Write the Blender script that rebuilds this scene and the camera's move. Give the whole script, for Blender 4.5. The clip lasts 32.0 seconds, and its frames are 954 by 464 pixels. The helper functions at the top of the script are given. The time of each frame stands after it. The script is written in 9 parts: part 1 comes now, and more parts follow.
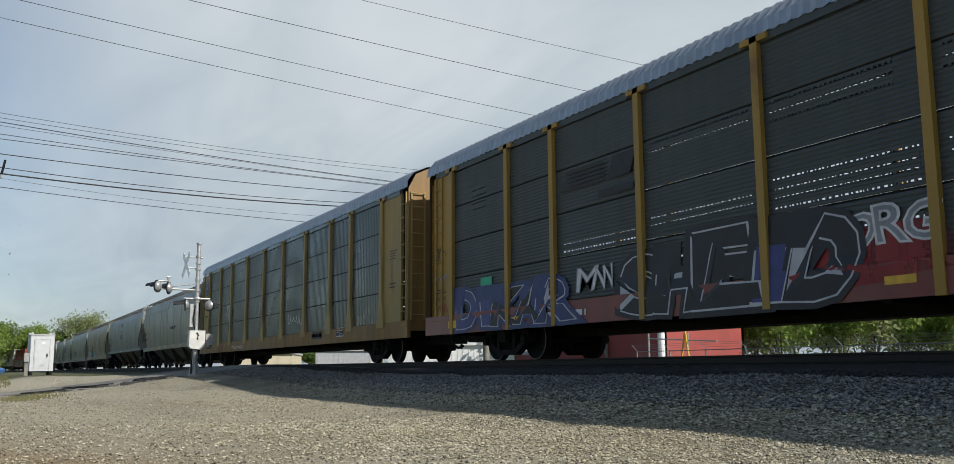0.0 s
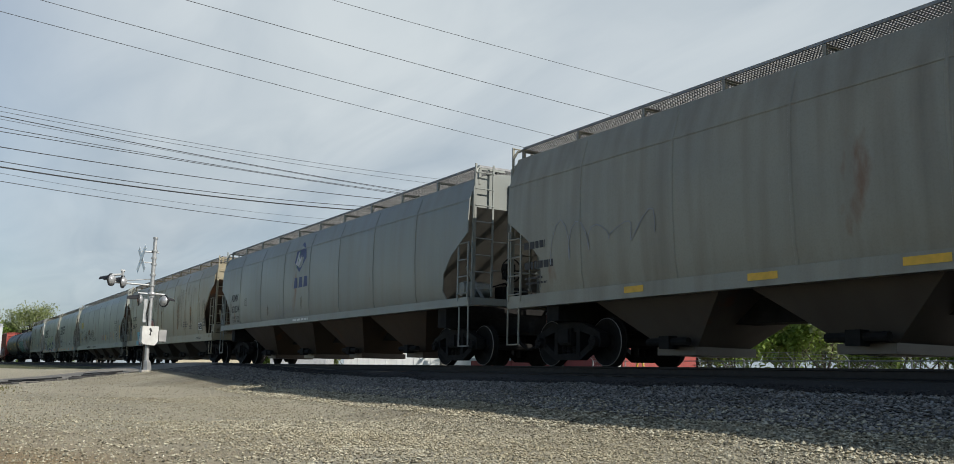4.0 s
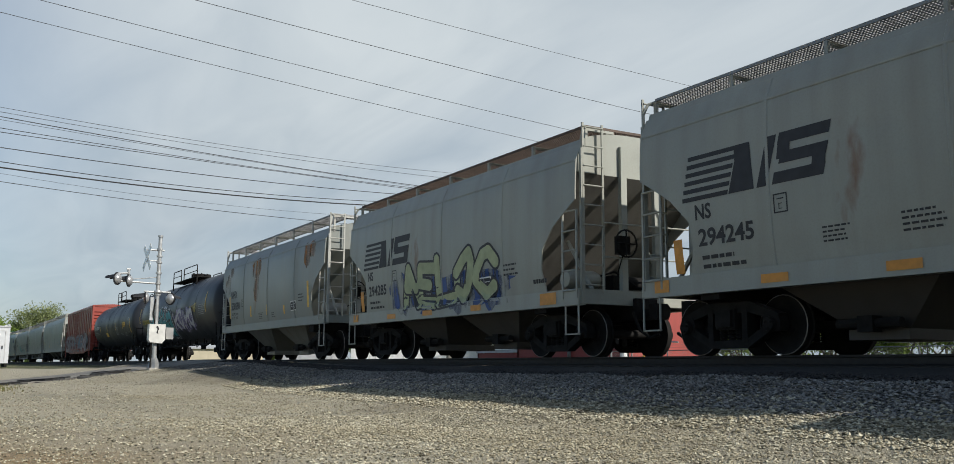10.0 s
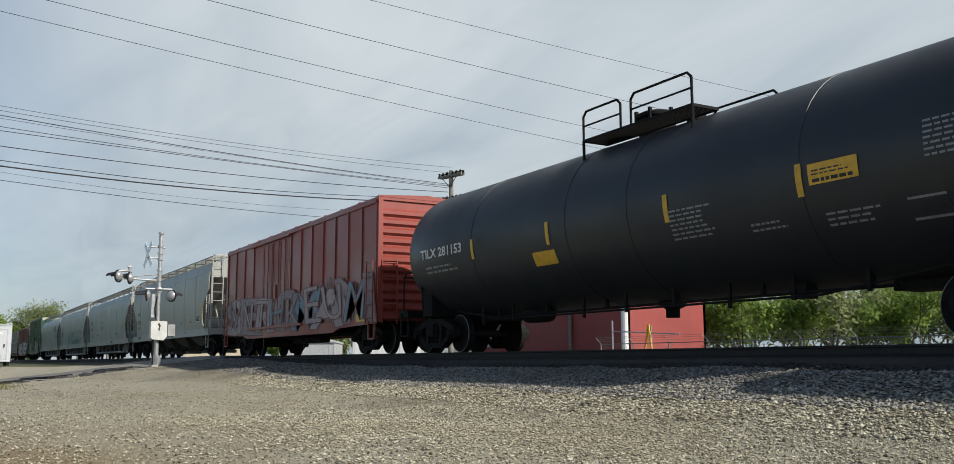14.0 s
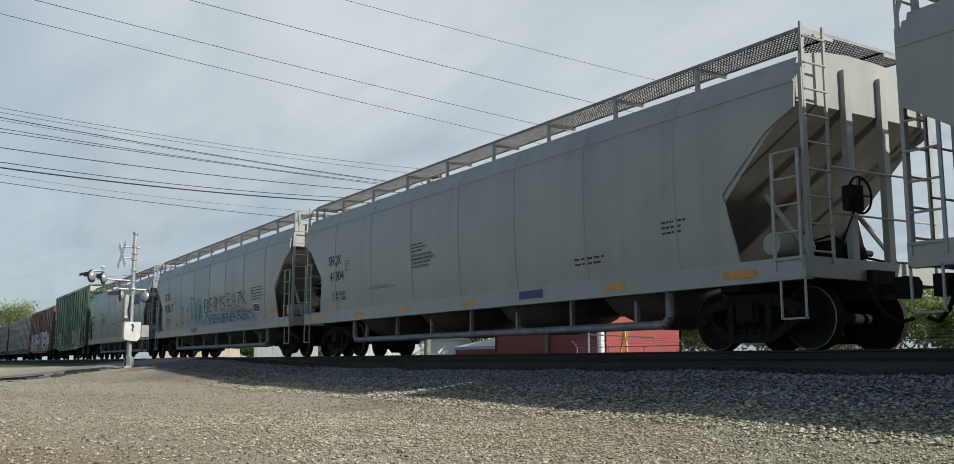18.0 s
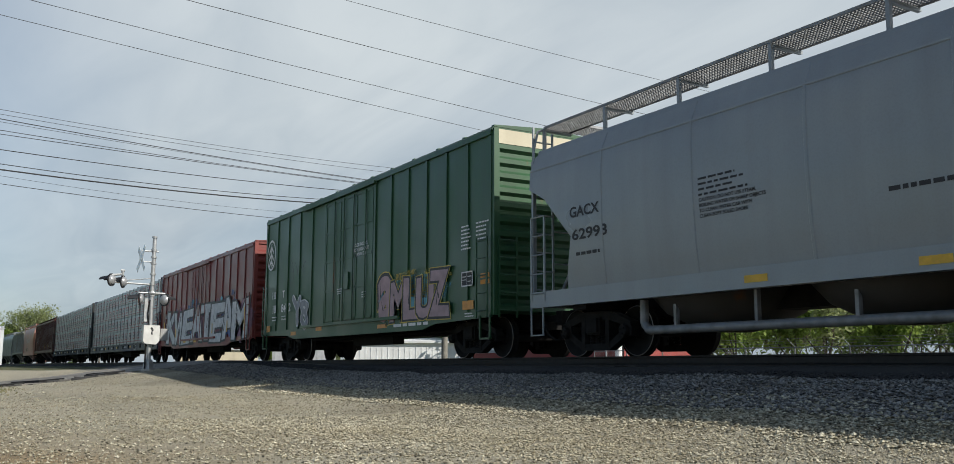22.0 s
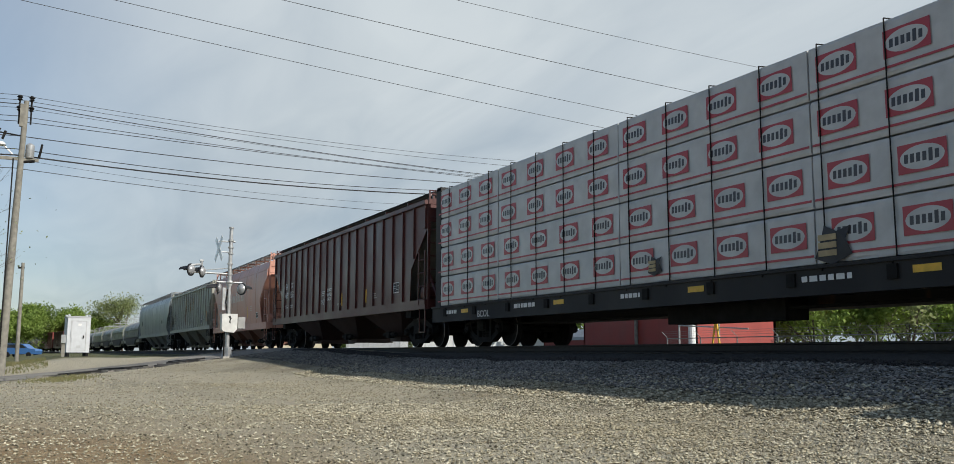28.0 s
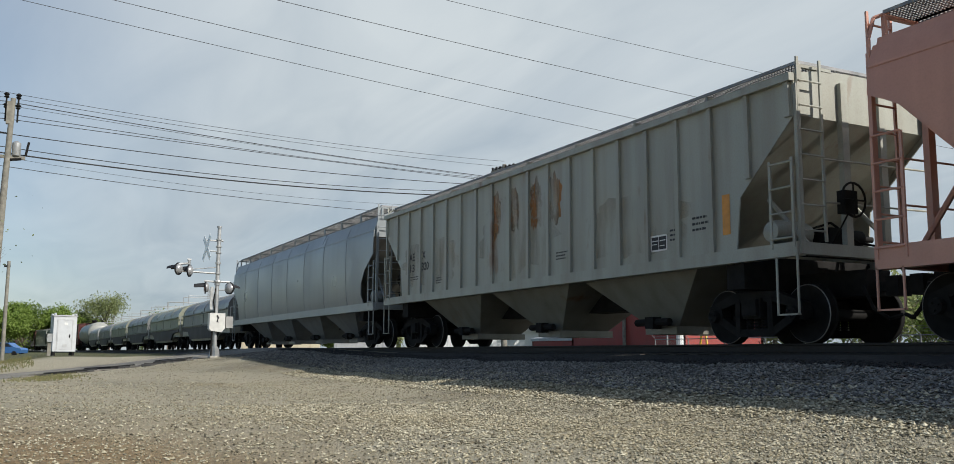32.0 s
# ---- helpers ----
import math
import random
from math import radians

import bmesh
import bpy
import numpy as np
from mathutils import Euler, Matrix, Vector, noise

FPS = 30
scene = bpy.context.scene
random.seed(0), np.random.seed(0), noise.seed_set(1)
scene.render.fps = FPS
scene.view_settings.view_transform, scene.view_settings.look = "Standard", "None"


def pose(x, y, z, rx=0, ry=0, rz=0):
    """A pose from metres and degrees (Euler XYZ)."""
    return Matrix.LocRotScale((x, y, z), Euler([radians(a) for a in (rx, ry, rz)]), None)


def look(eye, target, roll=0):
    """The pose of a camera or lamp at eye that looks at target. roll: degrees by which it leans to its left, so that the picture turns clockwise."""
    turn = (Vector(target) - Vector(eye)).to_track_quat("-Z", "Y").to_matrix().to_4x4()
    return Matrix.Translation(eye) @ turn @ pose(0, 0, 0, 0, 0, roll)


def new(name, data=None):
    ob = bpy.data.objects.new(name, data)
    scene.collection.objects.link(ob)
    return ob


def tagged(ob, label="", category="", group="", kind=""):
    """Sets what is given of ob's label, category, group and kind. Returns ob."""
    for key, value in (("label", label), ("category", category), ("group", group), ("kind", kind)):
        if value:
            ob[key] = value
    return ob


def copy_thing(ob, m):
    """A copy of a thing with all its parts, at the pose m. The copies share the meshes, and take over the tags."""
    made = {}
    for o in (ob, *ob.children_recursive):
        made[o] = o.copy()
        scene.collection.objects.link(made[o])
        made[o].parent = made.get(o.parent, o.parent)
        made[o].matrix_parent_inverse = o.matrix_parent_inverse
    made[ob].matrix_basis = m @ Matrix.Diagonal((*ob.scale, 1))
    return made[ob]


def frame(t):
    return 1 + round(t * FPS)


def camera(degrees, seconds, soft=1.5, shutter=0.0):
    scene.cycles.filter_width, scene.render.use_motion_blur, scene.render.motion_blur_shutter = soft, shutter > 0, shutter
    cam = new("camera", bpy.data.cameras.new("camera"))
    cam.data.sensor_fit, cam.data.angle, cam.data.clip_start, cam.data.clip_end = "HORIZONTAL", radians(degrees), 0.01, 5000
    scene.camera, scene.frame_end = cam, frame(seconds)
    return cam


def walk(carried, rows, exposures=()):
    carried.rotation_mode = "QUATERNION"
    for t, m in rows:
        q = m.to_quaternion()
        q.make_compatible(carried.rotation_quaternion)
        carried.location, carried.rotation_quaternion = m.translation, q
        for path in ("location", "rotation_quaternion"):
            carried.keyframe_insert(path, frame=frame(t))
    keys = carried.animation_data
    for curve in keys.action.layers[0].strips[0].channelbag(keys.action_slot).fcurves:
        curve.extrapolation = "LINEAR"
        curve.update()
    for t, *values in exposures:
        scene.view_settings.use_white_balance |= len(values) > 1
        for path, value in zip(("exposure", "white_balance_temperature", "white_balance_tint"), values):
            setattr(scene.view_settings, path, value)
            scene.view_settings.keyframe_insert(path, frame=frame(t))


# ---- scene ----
from collections import namedtuple

# The camera stands 0.71 m over the gravel; the track runs along x, its near car sides 10.2 m off.
EYE, RAIL, TRACK = 0.71, 0.90, 11.8
cam = camera(54.85, 32.0, soft=0.85, shutter=0.0)
CAM = [
    (0, 61.98, 8.43, -0.36), (0.5, 61.47, 8.44, -0.36), (1, 61.08, 8.40, -0.45), (1.5, 61.61, 8.53, 0.11), (2, 61.11, 8.51, 0.19), (2.5, 60.59, 8.56, 0.90),
    (3, 60.02, 8.60, 1.19), (3.5, 59.53, 8.73, 1.42), (5.5, 59.66, 8.75, 0.90), (6, 59.32, 8.73, 0.82), (6.5, 60.10, 8.76, 0.91), (7, 59.76, 8.74, 0.80),
    (7.5, 59.72, 8.64, 0.71), (8, 59.99, 8.47, 0.71), (8.5, 60.03, 8.37, 0.68), (9, 59.77, 8.34, 0.50), (9.5, 59.46, 8.30, 0.40), (10, 59.80, 8.30, 0.36),
    (10.5, 60.32, 8.32, 0.33), (11, 60.15, 8.26, 0.24), (11.5, 59.75, 8.20, 0.04), (12, 59.55, 8.18, -0.01), (12.5, 59.83, 8.09, -0.09), (13, 60.55, 8.02, -0.10),
    (13.5, 60.26, 8.01, -0.11), (14, 59.83, 7.93, -0.18), (14.5, 59.67, 7.94, -0.14), (16.5, 59.22, 7.99, -0.10), (17, 58.75, 8.05, 0.03), (17.5, 58.55, 8.03, 0.06),
    (18, 58.40, 8.09, 0.09), (18.5, 59.68, 8.08, 0.29), (19, 59.89, 8.12, 0.41), (19.5, 59.69, 8.16, 0.36), (20, 59.44, 8.23, 0.20), (20.5, 59.52, 8.28, 0.09),
    (21, 59.85, 8.26, 0.09), (21.5, 59.97, 8.32, 0.14), (22, 59.47, 8.31, 0.16), (22.5, 59.00, 8.34, 0.27), (23, 58.78, 8.44, 0.28), (23.5, 59.20, 8.42, 0.25),
    (24, 61.18, 8.48, 0.37), (24.5, 61.93, 8.17, -0.01), (25, 65.30, 7.58, 0.29), (25.5, 65.33, 7.39, 0.36), (27.5, 64.08, 7.53, 0.17), (28, 63.87, 7.53, 0.17),
    (28.5, 63.54, 7.57, 0.26), (29, 63.35, 7.54, 0.16), (29.5, 63.02, 7.62, 0.18), (30, 62.87, 7.56, 0.11), (30.5, 62.78, 7.56, 0.14), (31, 62.67, 7.53, 0.16),
    (31.5, 63.06, 7.54, 0.22), (32, 63.17, 7.55, 0.34),
]
RUN = [(0, 0.00), (1, 14.05), (2, 27.89), (3, 41.57), (4, 55.19), (5, 68.66), (6, 81.91), (7, 95.15), (8, 108.61), (9, 122.16), (10, 135.68), (11, 149.19), (12, 162.71), (13, 176.25), (14, 189.82), (15, 203.34), (16, 216.72), (17, 229.90), (18, 242.81), (19, 255.57), (20, 268.36), (21, 281.05), (22, 293.54), (23, 305.99), (24, 318.57), (25, 331.15), (26, 343.59), (27, 355.85), (28, 367.87), (29, 379.85), (30, 392.02), (31, 404.20), (32, 416.21)]

walk(cam, [(t, pose(0, 0, EYE, 90 + p, 0, yaw) @ pose(0, 0, 0, 0, 0, roll)) for t, yaw, p, roll in CAM])

# ---- world, sun ----
SUN = Vector((1.28, 0.71, 1.0)).normalized()
world = bpy.data.worlds.new("sky")
scene.world = world
world.use_nodes = True
wn, wl = world.node_tree.nodes, world.node_tree.links
wn.clear()
w_out, w_bg = wn.new("ShaderNodeOutputWorld"), wn.new("ShaderNodeBackground")
sky = wn.new("ShaderNodeTexSky")
sky.sky_type = "NISHITA"
sky.sun_disc = False
sky.sun_elevation = math.asin(SUN.z)
sky.sun_rotation = math.atan2(SUN.x, SUN.y)
sky.dust_density, sky.ozone_density, sky.air_density = 0.4, 2.0, 1.0
w_tc, w_sep, w_div = wn.new("ShaderNodeTexCoord"), wn.new("ShaderNodeSeparateXYZ"), wn.new("ShaderNodeVectorMath")
w_div.operation = "DIVIDE"
w_com, w_add = wn.new("ShaderNodeCombineXYZ"), wn.new("ShaderNodeMath")
w_add.operation, w_add.inputs[1].default_value = "ADD", 0.12
wl.new(w_tc.outputs["Generated"], w_sep.inputs[0])
wl.new(w_sep.outputs["Z"], w_add.inputs[0])
for k in range(3):
    wl.new(w_add.outputs[0], w_com.inputs[k])
wl.new(w_tc.outputs["Generated"], w_div.inputs[0])
wl.new(w_com.outputs[0], w_div.inputs[1])
w_map = wn.new("ShaderNodeMapping")
w_map.inputs["Scale"].default_value = (0.55, 1.5, 0.4)
w_map.inputs["Rotation"].default_value = (0, 0, radians(24))
wl.new(w_div.outputs[0], w_map.inputs[0])
w_noise = wn.new("ShaderNodeTexNoise")
w_noise.inputs["Scale"].default_value, w_noise.inputs["Detail"].default_value = 1.1, 6
w_noise.inputs["Roughness"].default_value = 0.52
w_noise.inputs["Distortion"].default_value = 0.35
wl.new(w_map.outputs[0], w_noise.inputs["Vector"])
w_ramp = wn.new("ShaderNodeValToRGB")
w_ramp.color_ramp.elements[0].position, w_ramp.color_ramp.elements[1].position = 0.24, 0.62
w_ramp.color_ramp.elements[0].color = (0.78, 0.78, 0.78, 1)
w_ramp.color_ramp.elements[1].color = (0.96, 0.96, 0.96, 1)
wl.new(w_noise.outputs["Fac"], w_ramp.inputs[0])
w_mix = wn.new("ShaderNodeMixRGB")
w_low = wn.new("ShaderNodeMapRange")
w_low.inputs["From Min"].default_value, w_low.inputs["From Max"].default_value = 0.0, 0.34
wl.new(w_sep.outputs["Z"], w_low.inputs["Value"])
w_streak = wn.new("ShaderNodeTexNoise")
w_streak.inputs["Scale"].default_value, w_streak.inputs["Detail"].default_value = 2.3, 7
w_streak.inputs["Distortion"].default_value = 0.6
wl.new(w_map.outputs[0], w_streak.inputs["Vector"])
w_sum = wn.new("ShaderNodeMath")
w_sum.operation = "MULTIPLY_ADD"
w_sum.inputs[1].default_value = 0.55
wl.new(w_low.outputs["Result"], w_sum.inputs[0])
w_st = wn.new("ShaderNodeMapRange")
w_st.inputs["From Min"].default_value, w_st.inputs["From Max"].default_value = 0.32, 0.68
w_st.inputs["To Min"].default_value, w_st.inputs["To Max"].default_value = 0.18, 0.50
wl.new(w_streak.outputs["Fac"], w_st.inputs["Value"])
wl.new(w_st.outputs["Result"], w_sum.inputs[2])
w_tone = wn.new("ShaderNodeMixRGB")
w_tone.inputs["Color1"].default_value, w_tone.inputs["Color2"].default_value = (2.5, 3.35, 4.2, 1), (6.4, 7.0, 7.3, 1)
wl.new(w_sum.outputs[0], w_tone.inputs["Fac"])
wl.new(w_tone.outputs[0], w_mix.inputs["Color2"])
w_cov = wn.new("ShaderNodeMapRange")
w_cov.interpolation_type = "SMOOTHSTEP"
w_cov.inputs["From Min"].default_value, w_cov.inputs["From Max"].default_value = -0.30, 0.22
wl.new(w_sep.outputs["Y"], w_cov.inputs["Value"])
w_mul = wn.new("ShaderNodeMath")
w_mul.operation = "MULTIPLY"
wl.new(w_ramp.outputs["Color"], w_mul.inputs[0])
wl.new(w_cov.outputs["Result"], w_mul.inputs[1])
w_top = wn.new("ShaderNodeMapRange")
w_top.interpolation_type = "SMOOTHSTEP"
w_top.inputs["From Min"].default_value, w_top.inputs["From Max"].default_value = 0.48, 0.85
w_top.inputs["To Min"].default_value, w_top.inputs["To Max"].default_value = 1.0, 0.45
wl.new(w_sep.outputs["Z"], w_top.inputs["Value"])
w_mul2 = wn.new("ShaderNodeMath")
w_mul2.operation = "MULTIPLY"
wl.new(w_mul.outputs[0], w_mul2.inputs[0])
wl.new(w_top.outputs["Result"], w_mul2.inputs[1])
wl.new(w_mul2.outputs[0], w_mix.inputs["Fac"])
wl.new(sky.outputs[0], w_mix.inputs["Color1"])
wl.new(w_mix.outputs[0], w_bg.inputs["Color"])
w_bg.inputs["Strength"].default_value = 0.10
wl.new(w_bg.outputs[0], w_out.inputs[0])
sun = new("sun", bpy.data.lights.new("sun", "SUN"))
sun.data.energy, sun.data.angle, sun.data.color = 5.0, radians(0.6), (1.0, 0.95, 0.87)
sun.matrix_world = look(SUN * 50, (0, 0, 0))
scene.view_settings.exposure = 0.0


# ---- materials ----
MATS = {}


def shader(name, rough=0.6, metal=0.0):
    m = bpy.data.materials.new(name)
    m.use_nodes = True
    n, l = m.node_tree.nodes, m.node_tree.links
    bsdf = n["Principled BSDF"]
    bsdf.inputs["Roughness"].default_value, bsdf.inputs["Metallic"].default_value = rough, metal
    return m, n, l, bsdf


def noise_node(n, l, scale, stretch=(1, 1, 1), detail=5, coord="Object"):
    tc, mp, nz = n.new("ShaderNodeTexCoord"), n.new("ShaderNodeMapping"), n.new("ShaderNodeTexNoise")
    mp.inputs["Scale"].default_value = stretch
    nz.inputs["Scale"].default_value, nz.inputs["Detail"].default_value = scale, detail
    l.new(tc.outputs[coord], mp.inputs[0])
    l.new(mp.outputs[0], nz.inputs["Vector"])
    return nz


def ramp_node(n, l, source, lo, hi, a=0.0, b=1.0):
    r = n.new("ShaderNodeMapRange")
    r.inputs["From Min"].default_value, r.inputs["From Max"].default_value = lo, hi
    r.inputs["To Min"].default_value, r.inputs["To Max"].default_value = a, b
    l.new(source, r.inputs["Value"])
    return r.outputs["Result"]


def mixed(n, l, fac, a, b):
    mx = n.new("ShaderNodeMixRGB")
    l.new(fac, mx.inputs["Fac"])
    for key, v in (("Color1", a), ("Color2", b)):
        if isinstance(v, tuple):
            mx.inputs[key].default_value = (*v[:3], 1)
        else:
            l.new(v, mx.inputs[key])
    return mx.outputs[0]


def bumped(n, l, bsdf, source, strength=0.3, dist=0.02):
    b = n.new("ShaderNodeBump")
    b.inputs["Strength"].default_value, b.inputs["Distance"].default_value = strength, dist
    l.new(source, b.inputs["Height"])
    l.new(b.outputs[0], bsdf.inputs["Normal"])


def paint(name, col, dirt=(0.10, 0.085, 0.065), amount=0.35, rust=0.0, rough=0.40, metal=0.0):
    """Weathered paint: streaks running down, blotches, and rust where asked."""
    if name in MATS:
        return MATS[name]
    m, n, l, bsdf = shader(name, rough, metal)
    streak = noise_node(n, l, 1.0, (2.6, 2.6, 0.22), 6)
    blot = noise_node(n, l, 0.55, (1, 1, 1), 4)
    fine = noise_node(n, l, 34, (1, 1, 1), 3)
    tone = mixed(n, l, ramp_node(n, l, blot.outputs["Fac"], 0.3, 0.7), tuple(c * 0.86 for c in col), tuple(min(1, c * 1.08) for c in col))
    tone = mixed(n, l, ramp_node(n, l, streak.outputs["Fac"], 0.42, 0.80, 0.0, amount), tone, dirt)
    tone = mixed(n, l, ramp_node(n, l, fine.outputs["Fac"], 0.45, 0.75, 0.0, 0.16), tone, dirt)
    if rust:
        spot = noise_node(n, l, 0.8, (1.3, 1.3, 0.5), 8)
        tone = mixed(n, l, ramp_node(n, l, spot.outputs["Fac"], 0.70 - 0.16 * rust, 0.76 - 0.12 * rust, 0.0, 0.85), tone, (0.17, 0.065, 0.022))
    l.new(tone, bsdf.inputs["Base Color"])
    l.new(ramp_node(n, l, blot.outputs["Fac"], 0.3, 0.7, rough - 0.08, rough + 0.15), bsdf.inputs["Roughness"])
    dent = noise_node(n, l, 1.6, (1, 1, 0.5), 2)
    bumped(n, l, bsdf, dent.outputs["Fac"], 0.22, 0.03)
    MATS[name] = m
    return m


def stain(name, col, rough=0.85, lo=0.38, hi=0.70, most=0.85):
    """Thin rust or sprayed mist: what is under it shows through in specks."""
    if name in MATS:
        return MATS[name]
    m, n, l, bsdf = shader(name, rough)
    a, c = noise_node(n, l, 2.6, (1, 1, 0.22), 9), noise_node(n, l, 1.3, (1, 1, 0.7), 3)
    l.new(mixed(n, l, ramp_node(n, l, c.outputs["Fac"], 0.3, 0.7), tuple(k * 0.7 for k in col), tuple(k * 1.3 for k in col)), bsdf.inputs["Base Color"])
    clear, mx = n.new("ShaderNodeBsdfTransparent"), n.new("ShaderNodeMixShader")
    l.new(ramp_node(n, l, a.outputs["Fac"], lo, hi, 0.0, most), mx.inputs["Fac"])
    l.new(clear.outputs[0], mx.inputs[1])
    l.new(bsdf.outputs[0], mx.inputs[2])
    l.new(mx.outputs[0], n["Material Output"].inputs["Surface"])
    MATS[name] = m
    return m


def plain(name, col, rough=0.6, metal=0.0, vary=0.15, scale=9.0, bump=0.0):
    if name in MATS:
        return MATS[name]
    m, n, l, bsdf = shader(name, rough, metal)
    nz = noise_node(n, l, scale, (1, 1, 1), 6)
    tone = mixed(n, l, ramp_node(n, l, nz.outputs["Fac"], 0.3, 0.7), tuple(c * (1 - vary) for c in col), tuple(min(1, c * (1 + vary)) for c in col))
    l.new(tone, bsdf.inputs["Base Color"])
    if bump:
        bumped(n, l, bsdf, nz.outputs["Fac"], bump, 0.02)
    MATS[name] = m
    return m


def stone_mat(name, tones, rough=0.9, soil=(0.2, 0.15, 0.1)):
    m, n, l, bsdf = shader(name, rough)
    geo, cr = n.new("ShaderNodeNewGeometry"), n.new("ShaderNodeValToRGB")
    cr.color_ramp.elements[0].color, cr.color_ramp.elements[1].color = (*tones[0], 1), (*tones[-1], 1)
    for k, c in enumerate(tones[1:-1]):
        e = cr.color_ramp.elements.new((k + 1) / (len(tones) - 1))
        e.color = (*c, 1)
    l.new(geo.outputs["Random Per Island"], cr.inputs[0])
    nz = noise_node(n, l, 45, (1, 1, 1), 4)
    big = noise_node(n, l, 0.35, (1, 1, 1), 4)
    tone = mixed(n, l, ramp_node(n, l, nz.outputs["Fac"], 0.4, 0.8, 0.0, 0.4), cr.outputs[0], tuple(c * 0.6 for c in tones[0]))
    tone = mixed(n, l, ramp_node(n, l, big.outputs["Fac"], 0.45, 0.75, 0.0, 0.5), tone, soil)
    l.new(tone, bsdf.inputs["Base Color"])
    bumped(n, l, bsdf, nz.outputs["Fac"], 0.5, 0.01)
    MATS[name] = m
    return m


def ground_mat():
    m, n, l, bsdf = shader("gravel_ground", 0.95)
    tc = n.new("ShaderNodeTexCoord")
    vor = n.new("ShaderNodeTexVoronoi")
    vor.inputs["Scale"].default_value = 52
    l.new(tc.outputs["Object"], vor.inputs["Vector"])
    vor2 = n.new("ShaderNodeTexVoronoi")
    vor2.inputs["Scale"].default_value = 120
    l.new(tc.outputs["Object"], vor2.inputs["Vector"])
    sep = n.new("ShaderNodeSeparateXYZ")
    l.new(vor.outputs["Color"], sep.inputs[0])
    tone = mixed(n, l, ramp_node(n, l, sep.outputs["X"], 0, 1), (0.10, 0.088, 0.06), (0.47, 0.435, 0.335))
    tone = mixed(n, l, ramp_node(n, l, vor.outputs["Distance"], 0.25, 0.8, 0.0, 0.7), tone, (0.11, 0.094, 0.064))
    soil = noise_node(n, l, 0.33, (1, 1, 1), 6)
    tone = mixed(n, l, ramp_node(n, l, soil.outputs["Fac"], 0.44, 0.66, 0.0, 0.55), tone, (0.29, 0.225, 0.125))
    pale = noise_node(n, l, 0.21, (0.6, 1.4, 1), 5)
    pos = n.new("ShaderNodeSeparateXYZ")
    l.new(tc.outputs["Object"], pos.inputs[0])
    edge = noise_node(n, l, 0.25, (1, 1, 1), 5)

    def beyond(axis, a, b):
        add = n.new("ShaderNodeMath")
        add.operation = "MULTIPLY_ADD"
        add.inputs[1].default_value = 9.0
        l.new(edge.outputs["Fac"], add.inputs[0])
        l.new(pos.outputs[axis], add.inputs[2])
        return ramp_node(n, l, add.outputs[0], a, b)

    dust = n.new("ShaderNodeMath")
    dust.operation = "MULTIPLY"
    l.new(beyond("Y", 12.6, 10.6), dust.inputs[0])
    l.new(ramp_node(n, l, pale.outputs["Fac"], 0.30, 0.56, 0.42, 0.76), dust.inputs[1])
    tone = mixed(n, l, dust.outputs[0], tone, (0.62, 0.57, 0.43))
    grass = noise_node(n, l, 3.0, (1, 1, 1), 6)
    green = mixed(n, l, ramp_node(n, l, grass.outputs["Fac"], 0.35, 0.65), (0.055, 0.085, 0.022), (0.17, 0.15, 0.075))
    earth = noise_node(n, l, 7.0, (1, 1, 1), 6)
    bare = mixed(n, l, ramp_node(n, l, earth.outputs["Fac"], 0.35, 0.65), (0.30, 0.20, 0.095), (0.46, 0.34, 0.19))
    both = n.new("ShaderNodeMath")
    both.operation = "MULTIPLY"
    l.new(beyond("Y", 8.0, 5.4), both.inputs[0])
    l.new(beyond("X", -7.5, -3.0), both.inputs[1])
    tone = mixed(n, l, ramp_node(n, l, both.outputs[0], 0.0, 1.0, 0.0, 0.95), tone, bare)
    tone = mixed(n, l, beyond("X", -47.0, -51.0), tone, green)
    tone = mixed(n, l, beyond("Y", 22.0, 24.5), tone, green)
    l.new(tone, bsdf.inputs["Base Color"])
    add = n.new("ShaderNodeMath")
    add.operation = "ADD"
    l.new(vor.outputs["Distance"], add.inputs[0])
    l.new(vor2.outputs["Distance"], add.inputs[1])
    bumped(n, l, bsdf, add.outputs[0], 1.0, 0.03)
    return m


def asphalt_mat():
    m, n, l, bsdf = shader("worn_asphalt", 0.9)
    fine, big = noise_node(n, l, 60, (1, 1, 1), 4), noise_node(n, l, 0.7, (1, 1, 1), 6)
    tone = mixed(n, l, ramp_node(n, l, fine.outputs["Fac"], 0.35, 0.7), (0.15, 0.14, 0.122), (0.25, 0.235, 0.205))
    tone = mixed(n, l, ramp_node(n, l, big.outputs["Fac"], 0.5, 0.66, 0.0, 0.6), tone, (0.33, 0.305, 0.255))
    vor = n.new("ShaderNodeTexVoronoi")
    vor.feature = "DISTANCE_TO_EDGE"
    vor.inputs["Scale"].default_value = 0.5
    tc = n.new("ShaderNodeTexCoord")
    l.new(tc.outputs["Object"], vor.inputs["Vector"])
    tone = mixed(n, l, ramp_node(n, l, vor.outputs["Distance"], 0.0, 0.02, 0.85, 0.0), tone, (0.03, 0.03, 0.03))
    l.new(tone, bsdf.inputs["Base Color"])
    bumped(n, l, bsdf, fine.outputs["Fac"], 0.4, 0.01)
    return m


def glass_mat():
    m, n, l, bsdf = shader("dark_glass", 0.05)
    bsdf.inputs["Base Color"].default_value = (0.02, 0.025, 0.03, 1)
    return m


